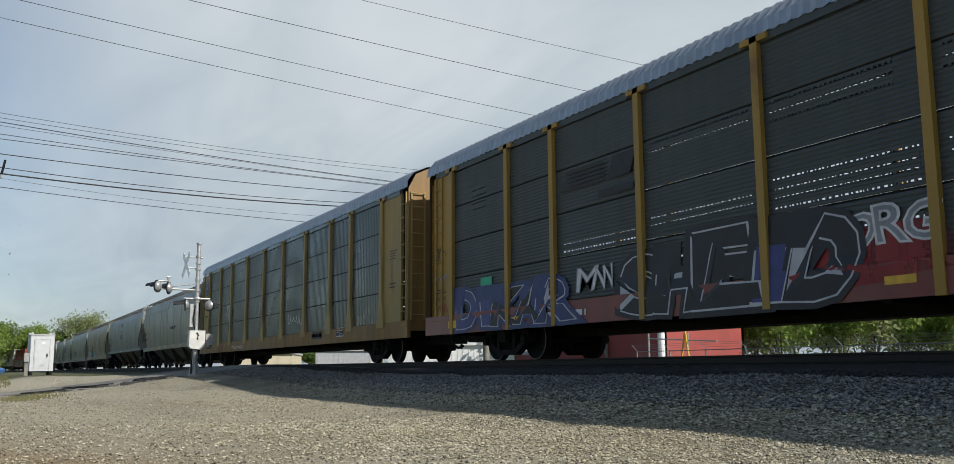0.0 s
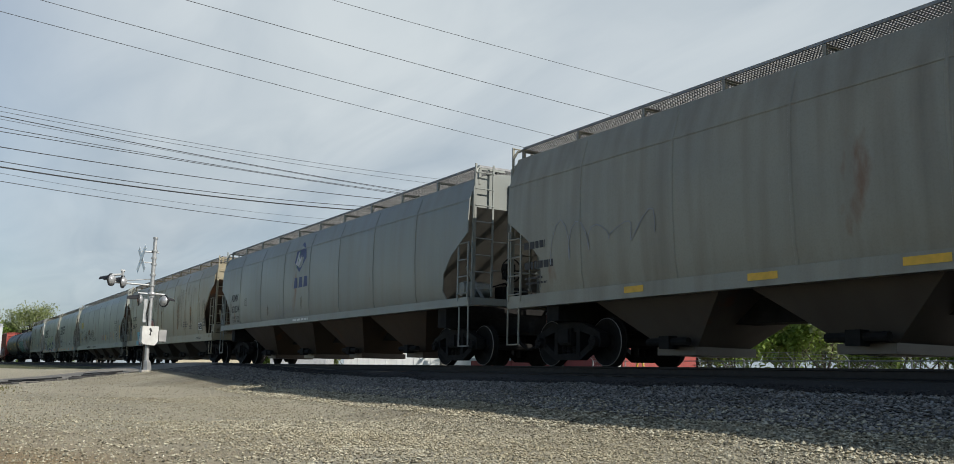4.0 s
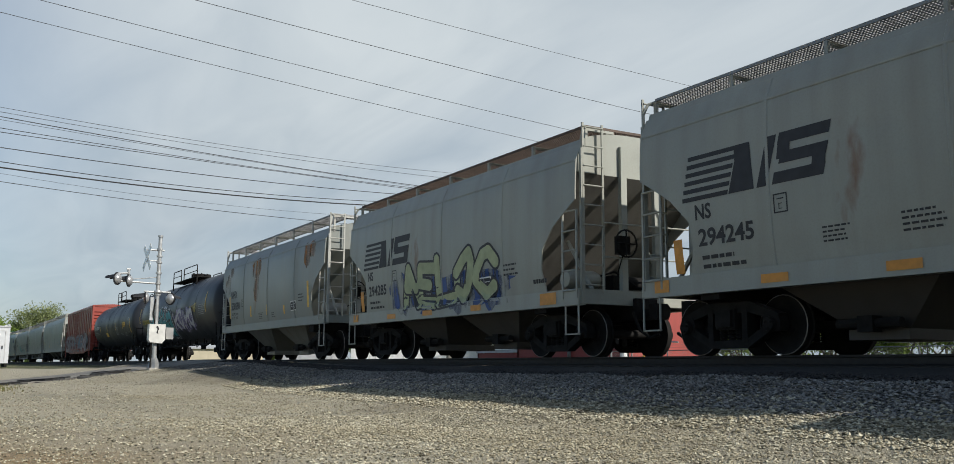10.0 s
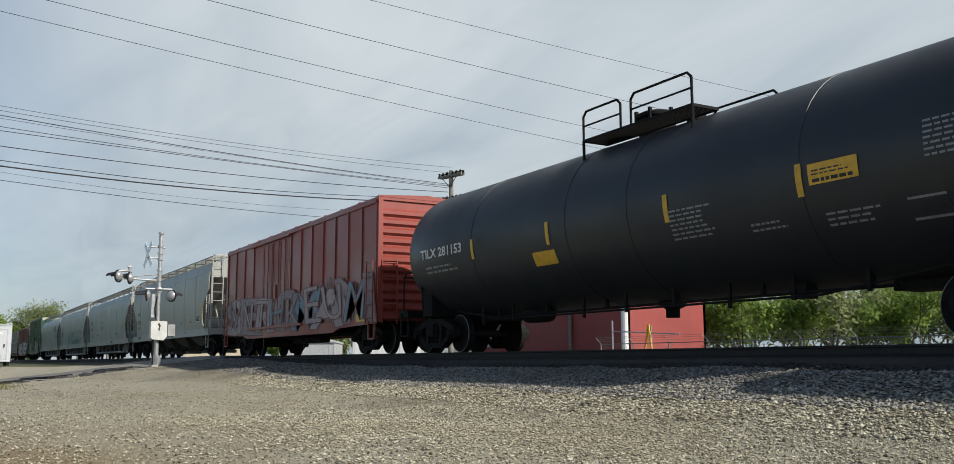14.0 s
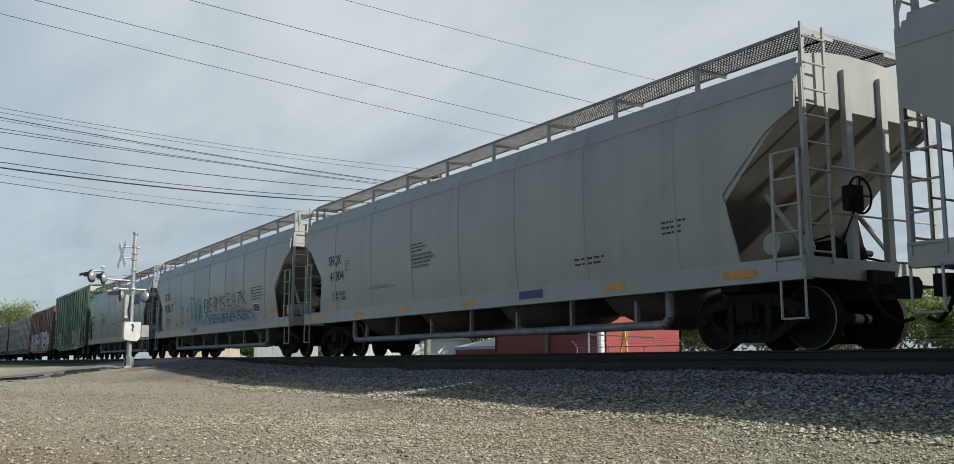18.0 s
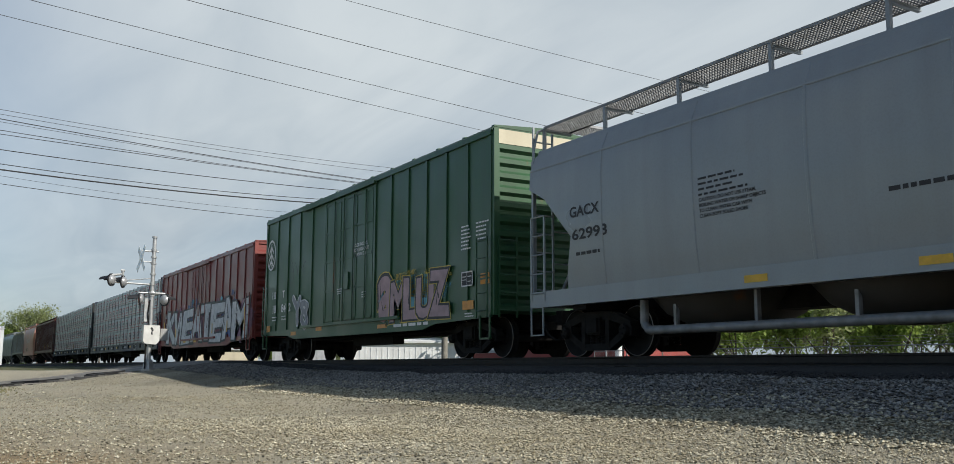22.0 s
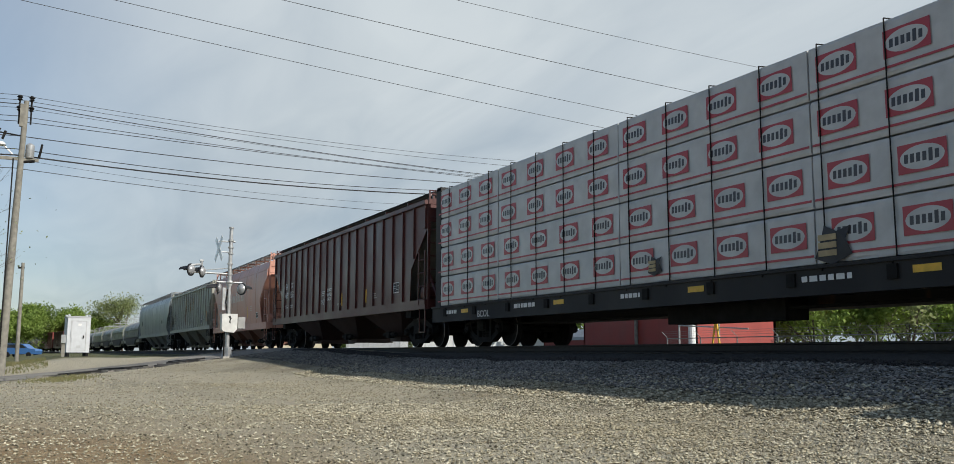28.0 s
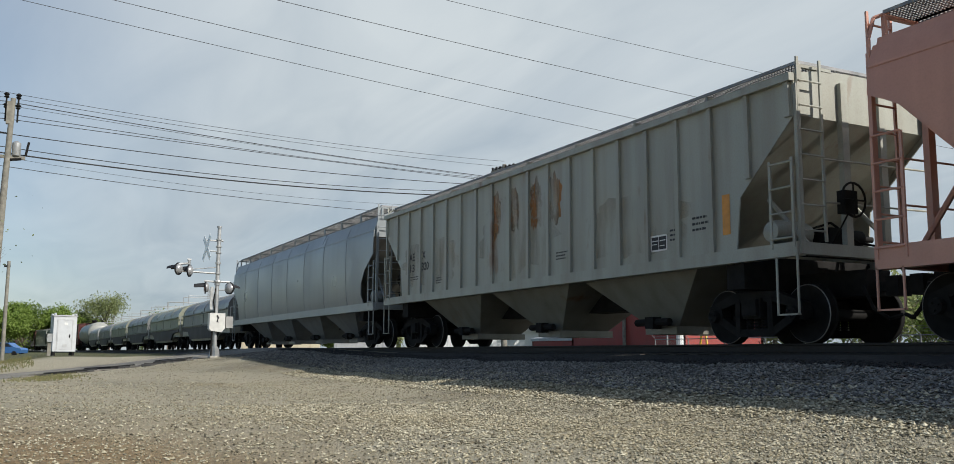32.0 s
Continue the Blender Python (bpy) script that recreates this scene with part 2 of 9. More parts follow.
def leaf_mat(name, a, b, thin=0.4):
    m, n, l, bsdf = shader(name, 0.7)
    geo = n.new("ShaderNodeNewGeometry")
    big = noise_node(n, l, 0.5, (1, 1, 1), 3)
    tone = mixed(n, l, geo.outputs["Random Per Island"], a, b)
    tone = mixed(n, l, ramp_node(n, l, big.outputs["Fac"], 0.35, 0.7, 0.0, 0.4), tone, b)
    l.new(tone, bsdf.inputs["Base Color"])
    trans, mx = n.new("ShaderNodeBsdfTranslucent"), n.new("ShaderNodeMixShader")
    mx.inputs["Fac"].default_value = thin
    l.new(tone, trans.inputs["Color"])
    l.new(bsdf.outputs[0], mx.inputs[1])
    l.new(trans.outputs[0], mx.inputs[2])
    l.new(mx.outputs[0], n["Material Output"].inputs["Surface"])
    MATS[name] = m
    return m


GROUND, ASPHALT, GLASS = ground_mat(), asphalt_mat(), glass_mat()
BALLAST = stone_mat("ballast_stone", [(0.05, 0.049, 0.047), (0.125, 0.12, 0.112), (0.34, 0.33, 0.305), (0.15, 0.132, 0.108)], soil=(0.08, 0.077, 0.068))
PEBBLE = stone_mat("gravel_stone", [(0.055, 0.048, 0.032), (0.34, 0.306, 0.208), (0.62, 0.578, 0.44), (0.22, 0.188, 0.116)], soil=(0.29, 0.247, 0.15))
# near-black stones and bed: deep shade beside the rails put into their colour
SHADED_BALLAST = stone_mat("oiled_ballast", [(0.012, 0.012, 0.012), (0.032, 0.03, 0.028), (0.06, 0.056, 0.052), (0.024, 0.021, 0.018)], soil=(0.018, 0.017, 0.016))
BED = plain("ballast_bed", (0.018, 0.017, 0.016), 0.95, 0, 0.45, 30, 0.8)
STEEL = plain("dark_truck_steel", (0.015, 0.0145, 0.014), 0.8, 0.0, 0.35, 6, 0.15)
STEEL.node_tree.nodes["Principled BSDF"].inputs["Specular IOR Level"].default_value = 0.15
RIM = plain("polished_rim_steel", (0.22, 0.21, 0.20), 0.45, 0.35, 0.2, 12)
RAILTOP = plain("worn_rail_steel", (0.022, 0.018, 0.015), 0.75, 0.0, 0.3, 12)
GALV = plain("galvanized_steel", (0.40, 0.41, 0.41), 0.45, 0.5, 0.18, 7, 0.1)
GRATE = plain("grating_steel", (0.24, 0.245, 0.25), 0.6, 0.3, 0.25, 5)
TIE = plain("creosoted_wood", (0.055, 0.045, 0.038), 0.85, 0, 0.4, 7, 0.4)
POLE = plain("weathered_pole_wood", (0.21, 0.20, 0.17), 0.9, 0, 0.25, 5, 0.4)
BLACKMARK = plain("black_lettering", (0.022, 0.022, 0.026), 0.6, 0, 0.3, 5)
WHITEMARK = plain("white_lettering", (0.70, 0.70, 0.68), 0.6, 0, 0.12, 6)
YELLOWMARK = plain("yellow_reflector", (0.72, 0.42, 0.03), 0.45, 0, 0.15, 8)
ORANGEMARK = plain("orange_reflector", (0.62, 0.26, 0.03), 0.45, 0, 0.15, 8)
RUST = plain("rust", (0.20, 0.085, 0.03), 0.85, 0, 0.4, 5, 0.3)
WIRE = plain("dark_cable", (0.012, 0.012, 0.013), 0.6, 0, 0.1, 5)


# ---- mesh building ----
class Build:
    """Collects plain faces, then becomes one mesh."""

    def __init__(self):
        self.v, self.f, self.k = [], [], []

    def add(self, verts, faces, slot=0):
        o = len(self.v)
        self.v.extend(verts)
        self.f.extend(tuple(i + o for i in f) for f in faces)
        self.k.extend([slot] * len(faces))
        return self

    def box(self, x0, x1, y0, y1, z0, z1, slot=0):
        v = [(x, y, z) for z in (z0, z1) for y in (y0, y1) for x in (x0, x1)]
        return self.add(v, [(0, 2, 3, 1), (4, 5, 7, 6), (0, 1, 5, 4), (2, 6, 7, 3), (0, 4, 6, 2), (1, 3, 7, 5)], slot)

    def prism_y(self, pts, y0, y1, slot=0):
        """A polygon of (x, z), counterclockwise seen from -y, drawn out from y0 to y1."""
        n = len(pts)
        v = [(x, y0, z) for x, z in pts] + [(x, y1, z) for x, z in pts]
        f = [tuple(range(n)), tuple(range(2 * n - 1, n - 1, -1))] + [((i + 1) % n, i, n + i, n + (i + 1) % n) for i in range(n)]
        return self.add(v, f, slot)

    def prism_x(self, pts, x0, x1, slot=0):
        """A polygon of (y, z), counterclockwise seen from +x, drawn out from x0 to x1."""
        n = len(pts)
        v = [(x0, y, z) for y, z in pts] + [(x1, y, z) for y, z in pts]
        f = [tuple(range(n - 1, -1, -1)), tuple(range(n, 2 * n))] + [(i, (i + 1) % n, n + (i + 1) % n, n + i) for i in range(n)]
        return self.add(v, f, slot)

    def tube(self, a, b, r, n=8, r2=None, slot=0):
        a, b = Vector(a), Vector(b)
        r2 = r if r2 is None else r2
        q = (b - a).to_track_quat("Z", "Y")
        v = []
        for p, rr in ((a, r), (b, r2)):
            for i in range(n):
                w = 2 * math.pi * i / n
                v.append(tuple(p + q @ Vector((rr * math.cos(w), rr * math.sin(w), 0))))
        f = [(i, (i + 1) % n, n + (i + 1) % n, n + i) for i in range(n)] + [tuple(range(n - 1, -1, -1)), tuple(range(n, 2 * n))]
        return self.add(v, f, slot)

    def path(self, pts, r, n=6, slot=0):
        for a, b in zip(pts, pts[1:]):
            self.tube(a, b, r, n, slot=slot)
        return self

    def lathe(self, profile, centre, axis="y", n=24, slots=None):
        """Rings of (radius, along) about an axis through the centre."""
        v, f, k = [], [], []
        for r, d in profile:
            for i in range(n):
                w = 2 * math.pi * i / n
                c, s = r * math.cos(w), r * math.sin(w)
                p = {"x": (d, c, s), "y": (c, d, s), "z": (c, s, d)}[axis]
                v.append((centre[0] + p[0], centre[1] + p[1], centre[2] + p[2]))
        for j in range(len(profile) - 1):
            for i in range(n):
                f.append((j * n + i, j * n + (i + 1) % n, (j + 1) * n + (i + 1) % n, (j + 1) * n + i))
                k.append(slots[j] if slots else 0)
        o = len(self.v)
        self.v.extend(v)
        self.f.extend(tuple(i + o for i in g) for g in f)
        self.k.extend(k)
        return self

    def mesh(self, name, mats, smooth=False):
        me = bpy.data.meshes.new(name)
        me.from_pydata(self.v, [], self.f)
        for m in mats if isinstance(mats, (list, tuple)) else [mats]:
            me.materials.append(m)
        me.polygons.foreach_set("material_index", self.k)
        if smooth:
            me.polygons.foreach_set("use_smooth", [True] * len(me.polygons))
            me.set_sharp_from_angle(angle=radians(38))
        me.update()
        return me


def solid(me):
    """Turns the faces of closed pieces outwards."""
    bm = bmesh.new()
    bm.from_mesh(me)
    bmesh.ops.recalc_face_normals(bm, faces=bm.faces)
    bm.to_mesh(me)
    bm.free()


def part(name, b, mats, parent, label="", smooth=False, at=None):
    me = b.mesh(name, mats, smooth)
    solid(me)
    ob = new(name, me)
    ob.parent = parent
    if at is not None:
        ob.matrix_basis = at
    if label:
        tagged(ob, label)
    return ob


def thing(name, label, category, group="", kind="", at=None):
    ob = tagged(new(name), label, category, group, kind)
    ob.empty_display_size = 0.2
    if at is not None:
        ob.matrix_basis = at
    return ob


def letters(text, size, bold=0.0):
    """The built-in font's letters as flat verts and faces, baseline at 0, and their width."""
    cu = bpy.data.curves.new("letters", "FONT")
    cu.body, cu.size, cu.offset, cu.resolution_u = text, size, bold, 3
    ob = bpy.data.objects.new("letters", cu)
    me = bpy.data.meshes.new_from_object(ob)
    v, f = [tuple(p.co) for p in me.vertices], [tuple(p.vertices) for p in me.polygons]
    bpy.data.objects.remove(ob)
    bpy.data.meshes.remove(me)
    bpy.data.curves.remove(cu)
    return v, f, max((p[0] for p in v), default=0)


# ---- rolling stock ----
TRUCKS = {}


def side_frame(b, y):
    """A cast side frame: top and bottom members, columns and journal boxes, with open windows between."""
    b.prism_y([(-1.02, 0.50), (-0.42, 0.66), (0.42, 0.66), (1.02, 0.50), (1.04, 0.62), (0.44, 0.83), (-0.44, 0.83), (-1.04, 0.62)], y - 0.09, y + 0.09)
    b.prism_y([(-0.40, 0.11), (0.40, 0.11), (0.98, 0.42), (0.90, 0.53), (0.36, 0.23), (-0.36, 0.23), (-0.90, 0.53), (-0.98, 0.42)], y - 0.09, y + 0.09)
    for s in (-1, 1):
        b.box(s * 0.36 - 0.055, s * 0.36 + 0.055, y - 0.10, y + 0.10, 0.16, 0.74)
        b.prism_y([(s * 0.89 - 0.15, 0.36), (s * 0.89 + 0.15, 0.36), (s * 0.89 + 0.17, 0.50), (s * 0.89 + 0.12, 0.63), (s * 0.89 - 0.12, 0.63), (s * 0.89 - 0.17, 0.50)], y - 0.10, y + 0.10)


def build_truck(parent, x):
    """A two-axle freight truck with its parts, at x under the car."""
    truck = new("truck")
    truck.parent = parent
    truck.matrix_basis = pose(x, 0, 0)
    for y in (-0.98, 0.98):
        b = Build()
        side_frame(b, y)
        part("side_frame", b, STEEL, truck)
    b = Build().box(-0.2, 0.2, -1.12, 1.12, 0.40, 0.72).box(-0.32, 0.32, -0.4, 0.4, 0.66, 0.86)
    for y in (-0.98, 0.98):
        b.box(-0.16, 0.16, y - 0.2, y + 0.2, 0.44, 0.70)
    part("bolster", b, STEEL, truck)
    for y in (-0.98, 0.98):
        for sx in (-0.17, 0, 0.17):
            part("spring", Build().lathe([(0.078 if k % 2 else 0.055, 0.021 * k) for k in range(11)], (sx, y, 0.21), "z", 8), STEEL, truck)
    b = Build().box(-0.66, -0.56, -0.9, 0.9, 0.38, 0.46).box(0.56, 0.66, -0.9, 0.9, 0.38, 0.46)
    for s in (-1, 1):
        for y in (-0.75, 0.75):
            b.box(s * 0.56 - 0.14, s * 0.56 + 0.03, y - 0.06, y + 0.06, 0.34, 0.56)
    part("brake_beam", b, STEEL, truck)
    for sx in (-0.889, 0.889):
        b = Build()
        for s in (-1, 1):
            prof = [(0.07, 0.60), (0.15, 0.63), (0.36, 0.66), (0.40, 0.675), (0.482, 0.675), (0.482, 0.70), (0.459, 0.712), (0.455, 0.812), (0.440, 0.820),
                    (0.385, 0.79), (0.17, 0.745), (0.13, 0.79), (0.09, 0.79)]
            b.lathe([(r, s * d) for r, d in prof], (0, 0, 0), "y", 32, [0, 0, 0, 0, 0, 0, 0, 1, 0, 0, 0, 0])
            b.lathe([(0.0, s * 1.16), (0.10, s * 1.16), (0.11, s * 1.13), (0.11, s * 0.90), (0.07, s * 0.88)], (0, 0, 0), "y", 14)
            for k in range(3):
                w = k * 2.094
                b.tube((0.06 * math.cos(w), s * 1.15, 0.06 * math.sin(w)), (0.06 * math.cos(w), s * 1.185, 0.06 * math.sin(w)), 0.018, 6)
        b.tube((0, -1.1, 0), (0, 1.1, 0), 0.085, 12)
        part("wheelset", b, [STEEL, RIM], truck, smooth=True, at=pose(sx, 0, 0.457))
    return truck


def trucks(car, xs):
    for x in xs:
        if "first" not in TRUCKS:
            TRUCKS["first"] = build_truck(car, x)
        else:
            t = copy_thing(TRUCKS["first"], pose(x, 0, 0))
            t.parent = car


def couplers(car, xe):
    for s in (-1, 1):
        b = Build().box(min(s * (xe - 0.3), s * (xe + 0.35)), max(s * (xe - 0.3), s * (xe + 0.35)), -0.07, 0.07, 0.78, 0.92)
        b.prism_x([(-0.16, 0.70), (0.12, 0.70), (0.17, 0.80), (0.17, 0.93), (0.1, 1.0), (-0.16, 1.0)], min(s * (xe + 0.30), s * (xe + 0.52)), max(s * (xe + 0.30), s * (xe + 0.52)))
        part("coupler", b, STEEL, car)
        b = Build().path([(s * (xe + 0.05), -0.35, 0.85), (s * (xe + 0.22), -0.33, 0.50), (s * (xe + 0.42), -0.25, 0.36), (s * (xe + 0.60), -0.18, 0.42)], 0.03)
        part("air_hose", b, STEEL, car)


def ladder(car, x0, x1, y, z0, z1, mat, pitch=0.38, r=0.016):
    """A ladder of two stiles and round rungs in the plane of the car's side."""
    b = Build()
    for x in (x0, x1):
        b.box(x - 0.022, x + 0.022, y - 0.015, y + 0.015, z0, z1)
    z = z0 + 0.15
    while z < z1:
        b.tube((x0, y - 0.015, z), (x1, y - 0.015, z), r, 6)
        z += pitch
    part("ladder", b, mat, car)


def end_ladder(car, x, y0, y1, z0, z1, mat, pitch=0.38):
    b = Build()
    for y in (y0, y1):
        b.box(x - 0.015, x + 0.015, y - 0.022, y + 0.022, z0, z1)
    z = z0 + 0.15
    while z < z1:
        b.tube((x + 0.02, y0, z), (x + 0.02, y1, z), 0.016, 6)
        z += pitch
    part("ladder", b, mat, car)


def grating(car, strips, z, mat, step=0.06):
    """Open walkway grating: flat bars with gaps that the sky shows through."""
    b = Build()
    for x0, x1, y0, y1 in strips:
        lengthwise = (x1 - x0) > (y1 - y0)
        for y in (y0, y1):
            b.box(x0, x1, y - 0.012, y + 0.012, z - 0.05, z)
        for x in (x0, x1):
            b.box(x - 0.012, x + 0.012, y0, y1, z - 0.05, z)
        n = int((x1 - x0) / step)
        for i in range(1, n):
            x = x0 + (x1 - x0) * i / n
            b.box(x - 0.008, x + 0.008, y0, y1, z - 0.035, z - 0.005)
        m = max(2, int((y1 - y0) / 0.06))
        for i in range(1, m):
            y = y0 + (y1 - y0) * i / m
            b.box(x0, x1, y - 0.007, y + 0.007, z - 0.03, z - 0.008)
    part("running_board", b, mat, car)


def on_side(car, width, extra=0.0):
    """A writer of flat marks on the near side: width(z) is the half width there."""

    def lay(b, verts, faces, x, z, lift, slot=0):
        b.add([(x + p[0], -(width(z + p[1]) + lift + extra), z + p[1]) for p in verts], faces, slot)

    return lay


def mark_text(car, lay, text, x, z, w, size, mat, label="", lift=0.006, bold=0.0, slant=0.0, name="lettering"):
    """Letters on the side: x, z of the first letter's foot; w the width and size the capital height."""
    b = Build()
    v, f, ww = letters(text, size / 0.73, bold)
    v = [(p[0] * w / ww + slant * p[1], p[1], 0) for p in v]
    lay(b, v, f, x, z, lift)
    return part(name, b, mat, car, label)


def marks(car, lay, rows, mat):
    """Several lines of lettering: (text, x, z, w, h)."""
    for row_ in rows:
        mark_text(car, lay, *row_, mat, bold=0.035 * row_[4])


def bars(car, lay, rows, mat):
    for k, (x, z, w, h, n) in enumerate(rows):
        mark_bars(car, lay, x, z, w, h, n, mat, k + 1)


def panels(car, lay, rows, mat, name="reflector"):
    for x, z, w, h in rows:
        mark_panel(car, lay, x, z, w, h, mat, name)


def plate_box(car, lay, x, z, w, h):
    """The small framed plate-clearance box."""
    b = Build()
    t = 0.02
    for a, c, d, e in ((0, w, 0, t), (0, w, h - t, h), (0, t, 0, h), (w - t, w, 0, h), (w * 0.38, w * 0.62, h * 0.2, h * 0.24), (w * 0.36, w * 0.41, h * 0.2, h * 0.5), (w * 0.38, w * 0.62, h * 0.46, h * 0.5), (w * 0.25, w * 0.75, h * 0.7, h * 0.76)):
        lay(b, [(a, d), (c, d), (c, e), (a, e)], [(0, 1, 2, 3)], x, z, 0.006)
    return part("clearance_mark", b, BLACKMARK, car)


def stencil(car, lay, x, z, w, h):
    """The black maintenance stencil with a white edge and rows of writing."""
    mark_panel(car, lay, x, z, w, h, BLACKMARK, "maintenance_stencil", rim=WHITEMARK)
    b = Build()
    for a, c, d, e in ((0.48, 0.51, 0.1, 0.9), (0.08, 0.44, 0.62, 0.68), (0.08, 0.40, 0.42, 0.47), (0.56, 0.9, 0.62, 0.68), (0.56, 0.85, 0.3, 0.35)):
        lay(b, [(a * w, d * h), (c * w, d * h), (c * w, e * h), (a * w, e * h)], [(0, 1, 2, 3)], x, z, 0.0095)
    part("stencil_text", b, WHITEMARK, car)


def blotch(car, lay, x, z, w, h, mat, seed=1, n=26, name="rust_patch"):
    """One uneven patch with a ragged edge that runs down the side."""
    rnd = random.Random(seed)
    m, rings = 40, 5
    edge = []
    for i in range(m):
        c, s = math.cos(2 * math.pi * i / m), math.sin(2 * math.pi * i / m)
        r = 0.78 + 0.22 * noise.noise((c * 2.5, s * 2.5, seed)) + rnd.uniform(-0.10, 0.08) + (0.22 * rnd.random() if s < -0.6 else 0.0)
        edge.append((math.copysign(abs(c) ** 0.9, c) * r * w / 2, math.copysign(abs(s) ** 0.95, s) * r * h / 2))
    v = [(0, 0)] + [(p * k / rings, q * k / rings) for k in range(1, rings + 1) for p, q in edge]
    f = [(0, 1 + i, 1 + (i + 1) % m) for i in range(m)]
    for k in range(rings - 1):
        o, u = 1 + k * m, 1 + (k + 1) * m
        f += [(o + i, u + i, u + (i + 1) % m, o + (i + 1) % m) for i in range(m)]
    b = Build()
    lay(b, v, f, x + w / 2, z + h / 2, 0.0035)
    part(name, b, mat, car)


def mark_bars(car, lay, x, z, w, h, rows, mat, seed=1, lift=0.006, name="stencil_text"):
    """Small writing too far off to read, as rows of plain bars."""
    rnd = random.Random(seed)
    b = Build()
    for r in range(rows):
        zz = z + h - (r + 1) * h / rows
        xx = x
        end = x + w * rnd.uniform(0.7, 1.0)
        while xx < end:
            ww = min(rnd.uniform(0.08, 0.19) * max(0.5, w), end - xx)
            t = h / rows * (0.40 if rows > 1 else 0.6)
            lay(b, [(0, 0), (ww, 0), (ww, t), (0, t)], [(0, 1, 2, 3)], xx, zz, lift)
            xx += ww + 0.035 * max(0.5, w)
    return part(name, b, mat, car)


def mark_panel(car, lay, x, z, w, h, mat, name="reflector", label="", lift=0.006, rim=None):
    b = Build()
    n = max(1, int(h / 0.1))
    for k in range(n):
        lay(b, [(0, 0), (w, 0), (w, h / n), (0, h / n)], [(0, 1, 2, 3)], x, z + k * h / n, lift)
    if rim:
        for a, c, d, e in ((0, w, 0, 0.03), (0, w, h - 0.03, h), (0, 0.03, 0, h), (w - 0.03, w, 0, h)):
            lay(b, [(a, d), (c, d), (c, e), (a, e)], [(0, 1, 2, 3)], x, z, lift + 0.002, 1)
    return part(name, b, [mat, rim] if rim else mat, car, label)


def mark_disc(b, lay, x, z, rx, rz, lift, slot=0, n=28, hole=0.0):
    pts = [(math.cos(2 * math.pi * i / n), math.sin(2 * math.pi * i / n)) for i in range(n)]
    if hole:
        v = [(p[0] * rx, p[1] * rz) for p in pts] + [(p[0] * rx * hole, p[1] * rz * hole) for p in pts]
        lay(b, v, [(i, (i + 1) % n, n + (i + 1) % n, n + i) for i in range(n)], x, z, lift, slot)
    else:
        lay(b, [(0, 0)] + [(p[0] * rx, p[1] * rz) for p in pts], [(0, 1 + i, 1 + (i + 1) % n) for i in range(n)], x, z, lift, slot)


STROKES = {"a": "00 05 18 38 45 60|13 42", "n": "00 08|05 28 46 50", "i": "30 35|38 39", "A": "00 39 60|14 54", "C": "67 49 28 05 03 21 40 62", "D": "00 09 48 66 63 41 00", "E": "69 09 00 60|05 45", "G": "67 49 17 03 10 40 62 64 44",
           "H": "00 09|60 69|05 65", "I": "30 39", "K": "00 09|68 14 60", "L": "09 00 60", "M": "00 09 34 69 60", "N": "00 09 60 69", "O": "30 12 06 28 49 57 53 30",
           "R": "00 09 49 66 44 04|34 60", "S": "67 49 18 06 54 62 40 02", "T": "09 69|39 30", "U": "09 02 30 50 63 69", "W": "09 20 36 50 69", "Y": "09 35 69|35 30",
           "Z": "09 69 00 60", "8": "25 07 38 67 45 25 02 30 52 45"}


def stroke(b, lay, pts, thick, x, z, lift, slot):
    """A sprayed line with round ends; each dab lies a hair above the last."""
    k = 0
    for (ax, az), (bx, bz) in zip(pts, pts[1:]):
        d = math.hypot(bx - ax, bz - az) or 1.0
        nx, nz = -(bz - az) / d * thick / 2, (bx - ax) / d * thick / 2
        n = max(1, int(d / 0.4))
        for i in range(n):
            p, q = i / n, (i + 1) / n
            cx, cz, ex, ez = ax + (bx - ax) * p, az + (bz - az) * p, ax + (bx - ax) * q, az + (bz - az) * q
            m = 3 if thick > 0.15 else 1
            v = [(px + nx * (1 - 2 * j / m), pz + nz * (1 - 2 * j / m)) for px, pz in ((cx, cz), (ex, ez)) for j in range(m + 1)]
            lay(b, v, [(j, j + 1, m + 2 + j, m + 1 + j) for j in range(m)], x, z, lift + 0.00002 * k, slot)
            k += 1
    for cx, cz in pts:
        mark_disc(b, lay, x + cx, z + cz, thick / 2, thick / 2, lift + 0.00002 * k, slot, 12)
        k += 1


